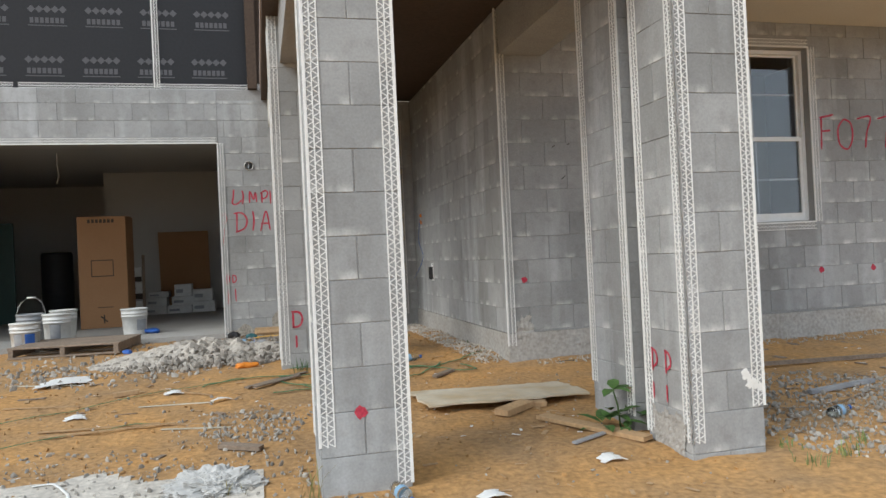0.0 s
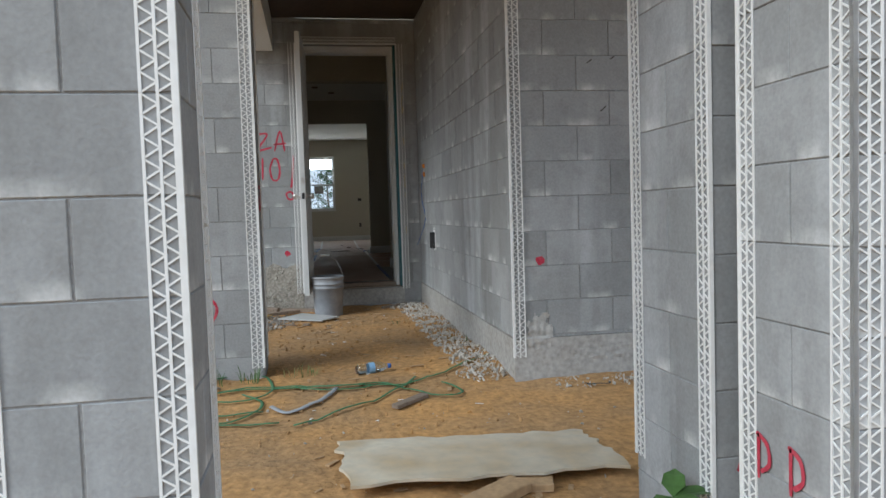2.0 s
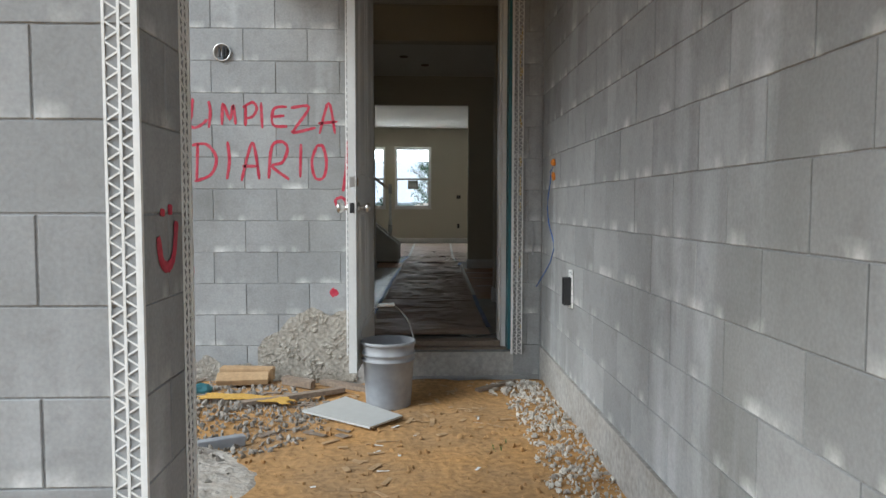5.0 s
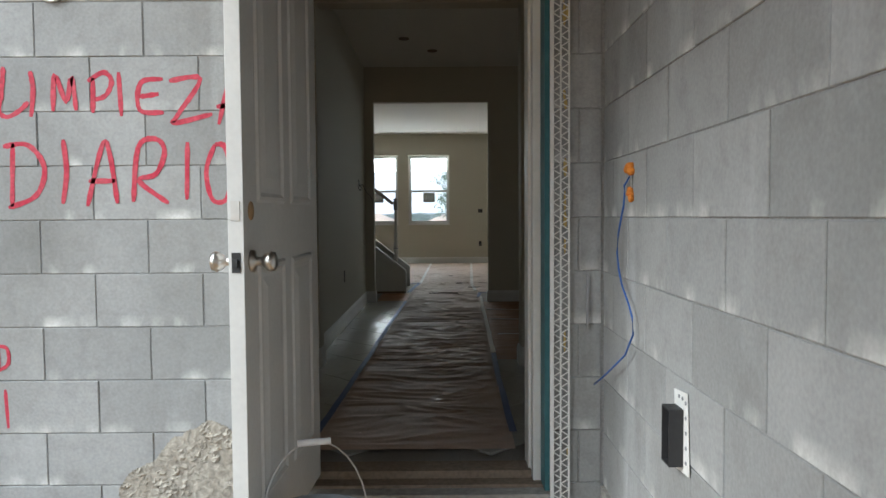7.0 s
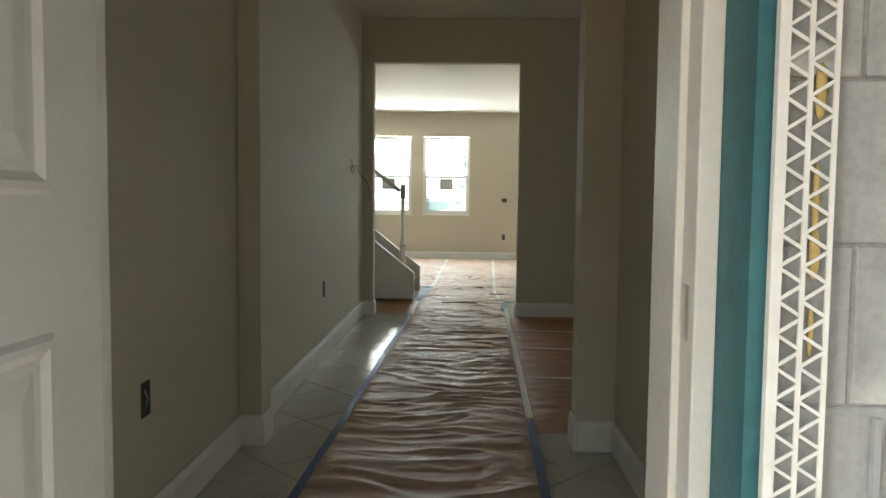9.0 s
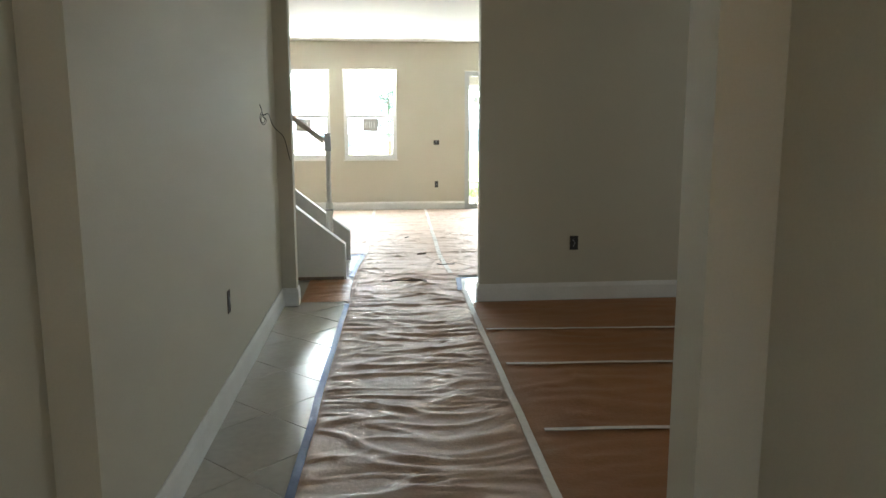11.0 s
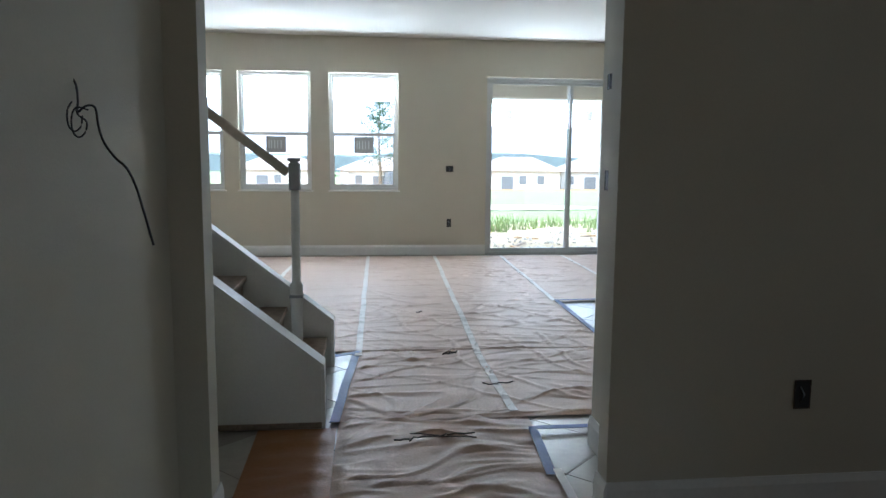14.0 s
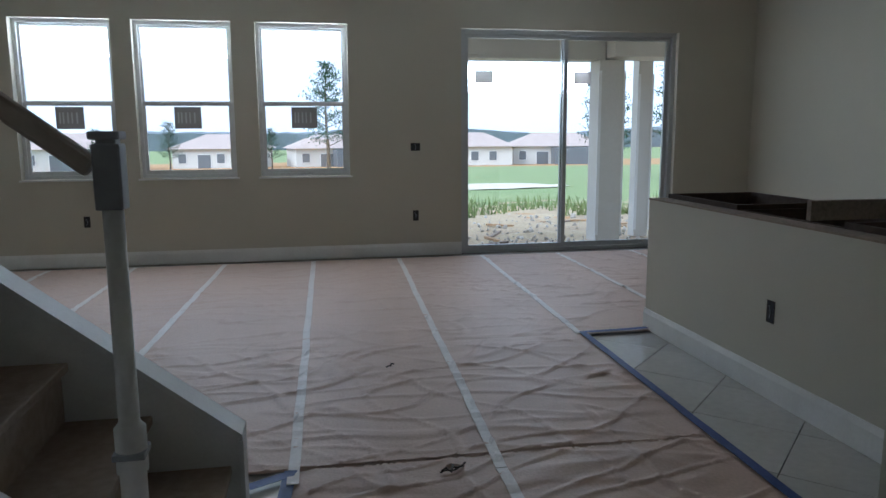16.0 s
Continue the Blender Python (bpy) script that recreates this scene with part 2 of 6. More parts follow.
def tube(bm, points, radius=0.01, seg=8, flat=1.0):
    """A bent rod along points; flat squeezes its height."""
    pts = [Vector(p) for p in points]
    rings = []
    for i, p in enumerate(pts):
        d = (pts[min(i + 1, len(pts) - 1)] - pts[max(i - 1, 0)]).normalized()
        up = Vector((0, 0, 1)) if abs(d.z) < 0.95 else Vector((1, 0, 0))
        s = d.cross(up).normalized()
        u = s.cross(d).normalized()
        rings.append([bm.verts.new(p + radius * (math.cos(2 * math.pi * k / seg) * s + flat * math.sin(2 * math.pi * k / seg) * u)) for k in range(seg)])
    for a, b in zip(rings, rings[1:]):
        for k in range(seg):
            f = bm.faces.new((a[k], a[(k + 1) % seg], b[(k + 1) % seg], b[k]))
            f.smooth = True
    bm.faces.new(rings[0][::-1])
    bm.faces.new(rings[-1])
    return bm


def mesh(name, bm, *materials):
    me = bpy.data.meshes.new(name)
    bmesh.ops.recalc_face_normals(bm, faces=bm.faces[:])
    bm.to_mesh(me)
    bm.free()
    for m in materials:
        me.materials.append(m)
    return me


def part(name, bm, mat, parent, label=""):
    ob = new(name, mesh(name, bm, mat))
    ob.parent = parent
    if label:
        tagged(ob, label)
    return ob


def setting(name, bm, mat, label, category, m=Matrix()):
    ob = new(name, mesh(name, bm, mat))
    ob.matrix_basis = m
    return tagged(ob, label, category, kind="structure")


def thing(name, label, category, at=Matrix(), group=""):
    ob = new(name)
    ob.empty_display_size = 0.1
    ob.matrix_basis = at
    return tagged(ob, label, category, group)


def solid(name, bm, mat, label, category, at=Matrix(), group="", kind=""):
    ob = new(name, mesh(name, bm, mat))
    ob.matrix_basis = at
    return tagged(ob, label, category, group, kind)


def ground_z(x, y):
    """Height of the soil: it falls from the house to the street."""
    z = float(np.interp(y, [-40, 0, 3.2, 5.0, 6.2, 9.3, 22.8, 30, 60, 120, 600], [-0.6, -0.47, -0.38, -0.28, -0.2, -0.2, -0.2, -0.35, -1.2, -3.4, -9]))
    n = 0.018 * noise.noise((x * 1.3, y * 1.3, 3)) + 0.016 * noise.noise((x * 4.5, y * 4.5, 1)) + 0.008 * noise.noise((x * 13, y * 13, 5))
    if y > 9.3 and y < 22.9 and -8 < x < 8:
        return -0.45
    return z + n



# ---------------------------------------------------------------- ground and shell
def grid_axis(a, b, near0, near1, step):
    xs = list(np.arange(near0, near1 + 1e-6, step))
    d, lo, hi = step, near0, near1
    while lo > a:
        d *= 1.5
        lo -= d
        xs.insert(0, lo)
    d = step
    while hi < b:
        d *= 1.5
        hi += d
        xs.append(hi)
    return xs


def ground():
    gx, gy = grid_axis(-400, 400, -3.6, 6.6, 0.05), grid_axis(-300, 600, 1.6, 9.35, 0.05)
    verts = [(x, y, ground_z(x, y)) for y in gy for x in gx]
    w = len(gx)
    faces = [(j * w + i, j * w + i + 1, (j + 1) * w + i + 1, (j + 1) * w + i) for j in range(len(gy) - 1) for i in range(w - 1)]
    me = bpy.data.meshes.new("ground")
    me.from_pydata(verts, [], faces)
    me.shade_smooth()
    me.materials.append(SAND)
    tagged(new("ground", me), "bare orange sandy soil round the house", "ground", kind="structure")


ground()
GARZ = 2.215    # top of the garage opening
FW0, FW1 = 0.855, 2.49  # sill and head of the front window
TOP = 2.75      # top of the porch's block walls
CEILZ = 2.86    # ceiling indoors
BY = 22.67      # inner face of the rear wall

# front block walls (cores; the blocks stand proud of them)
front_left = setting("wall_front", boxes((0.022, 9.3645, -0.35, 1.225, 9.555, 2.885), (1.225, 9.3645, 2.50, 2.272, 9.555, TOP), (2.272, 9.3645, -0.35, 2.4685, 9.555, TOP), (-6.5, 9.3645, GARZ + 0.008, 0.022, 9.555, 2.885)),
                     MORTAR, "grey concrete block front wall with spray-painted words", "wall")
porch_right = setting("wall_porch_side", boxes((2.4695, 5.96, 0.005, 2.67, 9.3635, TOP)), MORTAR, "grey concrete block side wall of the porch", "wall")
facade = setting("wall_facade", boxes((2.4695, 5.7675, 0.005, 3.42, 5.958, TOP), (5.575, 5.7675, 0.005, 6.615, 5.958, TOP), (3.42, 5.7675, 0.005, 5.575, 5.958, FW0), (3.42, 5.7675, FW1, 5.575, 5.958, TOP)),
                 MORTAR, "grey concrete block facade beside the porch", "wall")
setting("wall_return", boxes((6.42, 5.97, -0.35, 6.62, 9.3, TOP)), MORTAR, "grey block return wall at the corner", "wall")
setting("wall_stem", boxes((2.453, 5.75, -0.5, 2.66, 9.35, 0.002), (2.66, 5.75, -0.5, 6.63, 5.95, 0.002), (1.23, 9.36, -0.5, 2.32, 9.56, -0.035)), STEM, "rough poured concrete stem wall and door step", "wall")
setting("wall_upper", boxes((-6.5, 9.40, 2.89, 0.40, 9.55, 6.2)), BLACKP, "upper wall wrapped in black building paper", "wall")
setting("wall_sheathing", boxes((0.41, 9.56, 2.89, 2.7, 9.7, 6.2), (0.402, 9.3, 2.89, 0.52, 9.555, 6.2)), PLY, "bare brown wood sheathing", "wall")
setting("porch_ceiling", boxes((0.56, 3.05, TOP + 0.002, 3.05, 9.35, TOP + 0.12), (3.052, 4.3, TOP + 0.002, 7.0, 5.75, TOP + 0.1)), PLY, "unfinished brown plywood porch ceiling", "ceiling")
setting("soffit", boxes((2.5, 5.0, TOP - 0.03, 7.0, 5.745, TOP)), STUCCO, "pale soffit board over the facade", "ceiling")
setting("wall_neighbour", boxes((7.6, 12.0, -0.4, 16, 12.3, 5.2)), BLOCK, "pale block wall of the next house", "wall")

# garage
setting("floor_garage", boxes((-6.5, 9.35, -0.4, 0.012, 15.3, -0.15), (-6.5, 15.3, -0.4, -2.3, 17.6, -0.15)), SLAB, "dusty bare concrete garage slab", "floor")
setting("wall_garage", boxes((-2.3, 15.2, -0.15, 0.2, 15.35, 2.6), (-2.42, 15.2, -0.15, -2.301, 17.6, 2.6), (-6.65, 9.56, -0.4, -6.5, 17.7, 2.6), (-6.5, 17.6, -0.4, -2.3, 17.7, 2.6), (0.2, 9.56, -0.4, 0.35, 15.35, 2.6), (-6.5, 9.363, -0.4, -4.9, 9.555, GARZ)),
        PRIMER, "bare grey drywall of the garage", "wall")
setting("ceiling_garage", boxes((-6.5, 9.56, 2.6, 0.35, 15.35, 2.7), (-6.5, 15.35, 2.6, -2.301, 17.7, 2.7)), PRIMER, "bare garage ceiling", "ceiling")

# hall, dining room, living room
setting("floor", boxes((0.4, 9.56, -0.4, 7.2, 15.6, -0.012), (-2.3, 15.6, -0.4, 7.2, BY + 0.2, -0.012)), GROUT, "tiled floor bed", "floor")
setting("wall_hall_left", boxes((0.75, 9.7, -0.01, 0.885, 15.416, CEILZ)), DRYWALL, "beige painted hall wall", "wall")
setting("wall_hall_lining", boxes((0.886, 11.761, -0.01, 0.905, 15.416, CEILZ)), DRYWALL, "beige painted hall wall beyond the pilaster", "wall")
setting("pilaster", boxes((0.886, 11.60, -0.01, 0.985, 11.76, CEILZ)), DRYWALL, "beige painted wall pilaster", "pilaster")
setting("wall_stair_side", boxes((-2.2, 15.417, -0.01, 1.013, 15.55, CEILZ)), DRYWALL, "beige wall beside the opening", "wall")
setting("wall_hall_right", boxes((2.56, 9.7, -0.01, 2.70, 11.60, CEILZ), (2.393, 11.60, -0.01, 2.70, 11.76, CEILZ), (0.985, 11.60, 2.52, 2.393, 11.76, CEILZ)), DRYWALL, "beige painted hall wall with header", "wall")
setting("wall_front_inside", boxes((0.75, 9.56, -0.01, 1.225, 9.69, CEILZ), (2.272, 9.56, -0.01, 2.56, 9.69, CEILZ), (1.225, 9.56, 2.5, 2.272, 9.69, CEILZ)), DRYWALL, "beige inner face of the front wall", "wall")
setting("wall_opening", boxes((2.41, 15.417, -0.01, 6.575, 15.515, CEILZ), (2.575, 15.515, -0.01, 6.575, 16.10, CEILZ), (1.013, 15.417, 2.435, 2.41, 15.515, CEILZ)), DRYWALL, "beige wall with a wide opening", "wall")
# the gap in the right wall is an unseen opening, assumed for the lamp
setting("wall_dining", boxes((2.70, 11.62, -0.01, 7.2, 11.76, CEILZ), (7.0, 11.76, -0.01, 7.2, 13.0, CEILZ), (7.0, 14.5, -0.01, 7.2, 15.417, CEILZ), (7.0, 13.0, -0.01, 7.2, 14.5, 0.87), (7.0, 13.0, 2.4, 7.2, 14.5, CEILZ)), DRYWALL, "beige dining room walls", "wall")
WIN = [(-1.15, -0.25), (-0.06, 0.87), (1.10, 2.01)]
WZ0, WZ1 = 0.87, 2.40
SL0, SL1, SLZ = 3.19, 5.64, 2.38
rear = [(-2.3, BY, -0.01, WIN[0][0], BY + 0.2, CEILZ)]
for (a, b), nxt in zip(WIN, [WIN[1][0], WIN[2][0], SL0]):
    rear += [(a, BY, -0.01, b, BY + 0.2, WZ0), (a, BY, WZ1, b, BY + 0.2, CEILZ), (b, BY, -0.01, nxt, BY + 0.2, CEILZ)]
rear += [(SL0, BY, SLZ, SL1, BY + 0.2, CEILZ), (SL1, BY, -0.01, 7.2, BY + 0.2, CEILZ)]
setting("wall_rear", boxes(*rear), DRYWALL, "beige rear wall with three windows and a sliding door", "wall")
setting("wall_living_right", boxes((6.575, 15.42, -0.01, 6.75, BY, CEILZ)), DRYWALL, "beige side wall of the living room", "wall")
setting("wall_living_left", boxes((-2.298, 15.42, -0.01, -2.2, BY, CEILZ)), DRYWALL, "beige far wall beyond the stairs", "wall")
setting("ceiling", boxes((0.4, 9.56, CEILZ, 7.2, 15.6, CEILZ + 0.15), (-2.3, 15.6, CEILZ, 7.2, BY + 0.2, CEILZ + 0.15)), CEIL, "white textured ceiling", "ceiling")
setting("roof", boxes((-6.6, 9.75, 6.21, 7.3, 23.3, 6.35), (0.55, 3.0, TOP + 0.13, 3.1, 9.3, TOP + 0.25), (-2.3, 15.4, CEILZ + 0.16, 7.3, 23.2, CEILZ + 0.3)), ROOF, "roof over the house", "roof")

# ---------------------------------------------------------------- blocks and corner beads
_block_mesh = {}


def block_mesh(w, h):
    key = (round(w, 3), round(h, 3))
    if key not in _block_mesh:
        bm = boxes((0.0032, -0.0035, 0.0021, w - 0.0032, 0.01, h - 0.0021))
        top = [e for e in bm.edges if all(v.co.y < 0 for v in e.verts)]
        bmesh.ops.bevel(bm, geom=top, offset=0.002, segments=1, affect="EDGES")
        _block_mesh[key] = mesh("block", bm, BLOCK)
    return _block_mesh[key]


def lay_blocks(parent, m, length, z0, z1, holes=(), shift=0.0, base=0.005, course=0.199, long=0.397, rng=random.Random(4)):
    """Courses of blocks on an upright face that looks along -y of m; holes: (x0, x1, z0, z1)."""
    k = math.floor((z0 - base) / course)
    while base + k * course < z1 - 0.01:
        a, b = max(base + k * course, z0), min(base + (k + 1) * course, z1)
        x = -((k % 2) * long / 2 + shift) % long - long
        while x < length:
            spans = [(max(x, 0), min(x + long, length))]
            for h0, h1, hz0, hz1 in holes:
                if a < hz1 - 0.02 and b > hz0 + 0.02:
                    cut = []
                    for s, e in spans:
                        cut += [(s, min(e, h0)), (max(s, h1), e)]
                    spans = cut
            for s, e in spans:
                if e - s > 0.03 and b - a > 0.03:
                    ob = new("block", block_mesh(e - s, b - a))
                    ob.parent = parent
                    ob.matrix_basis = m @ pose(s, rng.uniform(-0.0012, 0.0012), a)
            x += long
        k += 1


_bead = {}


def bead_mesh(length, side, width=0.066, step=0.021):
    """A corner bead with one perforated wing, along x (side False) or along y (side True)."""
    key = (round(length, 2), side)
    if key not in _bead:
        verts, faces = [], []

        def bar(p, q, w, t0, t1, flip):
            d = Vector((q[0] - p[0], q[1] - p[1])).normalized()
            n = Vector((-d.y, d.x)) * w / 2
            ring = [(p[0] + n.x, p[1] + n.y), (p[0] - n.x, p[1] - n.y), (q[0] - n.x, q[1] - n.y), (q[0] + n.x, q[1] + n.y)]
            i = len(verts)
            for t in (t0, t1):
                for u, z in ring:
                    verts.append((u, -t, z) if not flip else (-t, u, z))
            faces.extend([(i, i + 1, i + 2, i + 3), (i + 7, i + 6, i + 5, i + 4)] + [(i + a, i + 4 + a, i + 4 + (a + 1) % 4, i + (a + 1) % 4) for a in range(4)])
        for flip in (side,):
            for u, w in ((0.004, 0.009), (width * 0.52, 0.006), (width, 0.006)):
                bar((u, 0), (u, length), w, 0.001, 0.0045, flip)
            n = int(length / step)
            for col in (0.004, width * 0.52):
                span = width * 0.5
                for i in range(n):
                    a, b = (col, col + span) if i % 2 else (col + span, col)
                    bar((a, i * step), (b, (i + 1) * step), 0.0042, 0.0012, 0.0038, flip)
        i = len(verts)
        r = 0.006
        for z in (0, length):
            verts.extend([(-r, -r, z), (r, -r, z), (r, r, z), (-r, r, z)])
        faces.extend([(i + a, i + (a + 1) % 4, i + 4 + (a + 1) % 4, i + 4 + a) for a in range(4)] + [(i + 3, i + 2, i + 1, i), (i + 4, i + 5, i + 6, i + 7)])
        me = bpy.data.meshes.new("corner_bead")
        me.from_pydata(verts, [], faces)
        me.materials.append(VINYL)
        _bead[key] = me
    return _bead[key]


def bead(parent, x, y, z0, z1, turn, side=False, m=None):
    ob = new("corner_bead", bead_mesh(z1 - z0, side))
    ob.parent = parent
    ob.matrix_basis = m if m else pose(x, y, z0, 0, 0, turn)
    tagged(ob, "white perforated plastic corner bead")
    return ob


def level_bead(parent, x, y, z, length, up):
    """A bead along the top (up) or the bottom edge of an opening in a wall that looks along -y."""
    rows = ((0, 0, 1, x), (1, 0, 0, y), (0, 1, 0, z)) if up else ((0, 0, 1, x), (0, 1, 0, y), (-1, 0, 0, z))
    return bead(parent, 0, 0, 0, length, 0, up, Matrix((*rows, (0, 0, 0, 1))))


def column(x0, y0, x1, y1, foot, beads, label, sides=(False, True, True, False), base=0.0):
    """A square pillar of blocks; beads: bottoms at front-left, front-right, back-right and back-left."""
    col = thing("porch_column", label, "column", pose(x0, y0, 0), "porch columns")
    w, d = x1 - x0, y1 - y0
    part("core", boxes((0.0008, 0.0008, foot, w - 0.0008, d - 0.0008, TOP)), MORTAR, col)
    for m, length in ((pose(0, 0, 0), w), (pose(w, 0, 0, 0, 0, 90), d), (pose(w, d, 0, 0, 0, 180), w), (pose(0, d, 0, 0, 0, 270), d)):
        lay_blocks(col, m, length, foot, TOP, base=base, long=length)
    g = 0.003
    for (x, y, turn), z, side in zip(((-g, -g, 0), (w + g, -g, 90), (w + g, d + g, 180), (-g, d + g, 270)), beads, sides):
        bead(col, x, y, z, TOP, turn, side)
    return col


def porch_shell():
    column(0.686, 3.29, 1.094, 3.596, -0.6, (-0.15, -0.35, -0.3, -0.15), "grey concrete block porch column with white corner beads")
    col = column(2.488, 3.166, 2.9, 3.578, -0.6, (-0.30, -0.145, -0.25, -0.32), "grey concrete block porch column with chipped base", base=0.045)
    bead(col, -0.003, -0.003, -0.3, TOP, 0, True)
    column(2.474, 3.71, 2.872, 4.209, -0.6, (-0.27, -0.25, -0.25, -0.145), "grey concrete block porch column beside another column", (True, False, True, False))
    column(0.602, 6.147, 1.03, 6.485, -0.4, (-0.16, -0.14, -0.13, -0.15), "grey concrete block porch column with red marks", base=0.128)
    # beam from the column back to the house
    beam = thing("porch_beam", "lath-wrapped concrete beam over the porch column", "beam")
    part("core", boxes((0.635, 6.16, 2.415, 1.02, 9.35, TOP - 0.003)), STUCCO, beam)
    tagged(beam, kind="structure")
    # unseen beams added over the columns to darken the top of the porch
    beam = thing("porch_beam", "unseen concrete beam added over the columns to shade the porch", "beam")
    part("core", boxes((0.69, 3.18, 2.36, 2.9, 3.57, TOP + 0.3), (0.69, 3.571, 2.36, 1.02, 6.16, TOP + 0.3), (2.48, 3.571, 2.36, 2.87, 5.76, TOP + 0.3)), MORTAR, beam)
    tagged(beam, kind="structure")


def wall_faces():
    d = (1.225 - 0.017, 2.272 - 0.017, -0.035, 2.50)
    lay_blocks(front_left, pose(0.017, 9.363, 0), 2.46 - 0.017, -0.35, TOP, holes=[d], shift=0.13, base=0.014, course=0.207, long=0.414)
    lay_blocks(front_left, pose(-4.9, 9.363, 0), 4.917, GARZ + 0.008, 2.885, shift=0.2, base=0.014, course=0.207, long=0.414)
    lay_blocks(porch_right, pose(2.468, 9.355, 0, 0, 0, -90), 9.355 - 5.758, 0.005, TOP, shift=0.05, course=0.2085, long=0.414)
    lay_blocks(facade, pose(2.46, 5.766, 0), 4.16, 0.005, TOP, holes=[(3.42 - 2.46, 5.575 - 2.46, FW0, FW1)], shift=0.1985, base=0.02)
    bead(facade, 2.451, 5.749, -0.1, TOP, 0)
    bead(facade, 6.63, 5.749, -0.1, TOP, 90, True)
    bead(front_left, 0.006, 9.346, -0.2, GARZ, 0)
    bead(front_left, 2.263, 9.346, -0.05, 2.50, 0)
    bead(front_left, 1.234, 9.346, -0.05, 2.50, 90, True)
    level_bead(front_left, 1.235, 9.346, 2.493, 1.03, True)
    for x0, x1 in ((-4.9, -2.45), (-2.45, 0.0)):
        level_bead(front_left, x0, 9.35, GARZ, x1 - x0, True)
    # window surround
    for x, turn, side in ((3.42, 90, True), (5.575, 0, False)):
        bead(facade, x, 5.749, FW0 - 0.01, FW1 + 0.01, turn, side)
    level_bead(facade, 3.42, 5.749, FW1 + 0.01, 2.155, True)
    level_bead(facade, 3.42, 5.749, FW0 - 0.01, 2.155, False)


# ---------------------------------------------------------------- door
def front_door():
    fr = thing("door_frame", "white front door frame with teal flashing at the jamb", "door frame", pose(0, 0, 0))
    fr["kind"] = "structure"
    part("jamb", boxes((1.23, 9.47, -0.02, 1.27, 9.66, 2.46), bevel=0.004), WHITE, fr)
    part("jamb", boxes((2.206, 9.47, -0.02, 2.238, 9.66, 2.46), (2.194, 9.53, 0.0, 2.207, 9.66, 2.44), bevel=0.003), WHITE, fr)
    part("head", boxes((1.23, 9.47, 2.461, 2.238, 9.66, 2.495), (1.27, 9.53, 2.44, 2.2, 9.66, 2.4605)), WHITE, fr)
    part("sill", boxes((1.235, 9.43, -0.034, 2.265, 9.68, -0.021), (1.272, 9.50, -0.0205, 2.204, 9.62, 0.012), bevel=0.002), GREYWOOD, fr, "dark worn wooden threshold")
    part("flashing", boxes((2.2385, 9.36, -0.02, 2.2715, 9.555, 2.49)), TEAL, fr, "teal waterproof flashing")
    part("strike_plate", boxes((2.2035, 9.49, 0.90, 2.2058, 9.52, 0.98)), METAL, fr, "steel strike plate")
    W, H, T = 0.905, 2.43, 0.045
    leaf = thing("door_leaf", "white panelled front door standing wide open", "door", pose(1.341, 9.49, 0.0, 0, 0, -93))
    bm = boxes((0.0, -T, 0.005, W, 0.0, H), bevel=0.002)
    part("panel", bm, DOORP, leaf)
    for x0, x1 in ((0.12, 0.41), (0.495, 0.785)):
        for z0, z1 in ((0.20, 0.92), (1.10, 2.25)):
            for y, t in ((0.0, 1), (-T, -1)):
                b = bmesh.new()
                # rings of a moulded panel: a sunk groove, then a raised field
                rings = []
                for inset, out in ((0.0, 0.0005), (0.008, 0.007), (0.018, 0.008), (0.03, 0.001), (0.044, 0.0012), (0.075, 0.007), (0.08, 0.0072)):
                    rings.append([b.verts.new((x, y + t * out, z)) for x, z in ((x0 + inset, z0 + inset), (x1 - inset, z0 + inset), (x1 - inset, z1 - inset), (x0 + inset, z1 - inset))])
                for p, q in zip(rings, rings[1:]):
                    for k in range(4):
                        b.faces.new((p[k], p[(k + 1) % 4], q[(k + 1) % 4], q[k]))
                b.faces.new(rings[-1])
                part("moulded_panel", b, DOORP, leaf)
    zk = 0.93
    for s in (1, -1):
        y = 0.0 if s > 0 else -T
        b = bmesh.new()
        m = Matrix.Translation((W - 0.065, y, zk)) @ Matrix.Rotation(radians(-90 * s), 4, "X")
        lathe(b, [(0, -0.001), (0.032, -0.001), (0.032, 0.008), (0.014, 0.014), (0.012, 0.03), (0.024, 0.042), (0.03, 0.056), (0.027, 0.068), (0.012, 0.075), (0, 0.075)], 24, m)
        part("knob", b, METAL, leaf, "satin nickel door knob")
        b = bmesh.new()
        lathe(b, [(0, 0), (0.027, 0), (0.027, 0.0015), (0.021, 0.0016), (0.021, 0.002), (0, 0.002)], 20, Matrix.Translation((W - 0.065, y, zk + 0.145)) @ Matrix.Rotation(radians(-90 * s), 4, "X"))
        part("deadbolt_hole", b, WOOD, leaf, "bored deadbolt hole with no lock")
    part("latch_plate", boxes((W, -0.035, zk - 0.028, W + 0.002, -0.010, zk + 0.028), (W + 0.001, -0.028, zk - 0.01, W + 0.01, -0.017, zk + 0.01)), DARK, leaf, "dark latch plate")
    part("bolt_plate", boxes((W, -0.035, zk + 0.118, W + 0.002, -0.010, zk + 0.172)), METAL, leaf)


# ---------------------------------------------------------------- windows
def glow_card(name, x, z, w, h, parent, y):
    """A sticker on the glass: a grey-brown sheet with pale bars."""
    part("sticker", boxes((x, y, z, x + w, y + 0.001, z + h)), STICK, parent, "grey-brown sticker on the glass")
    part("sticker_print", boxes(*[(x + w * a, y - 0.0015, z + h * 0.25, x + w * b, y - 0.0005, z + h * 0.75) for a, b in ((0.12, 0.18), (0.24, 0.3), (0.4, 0.46), (0.55, 0.6), (0.72, 0.78))]), VINYL, parent)


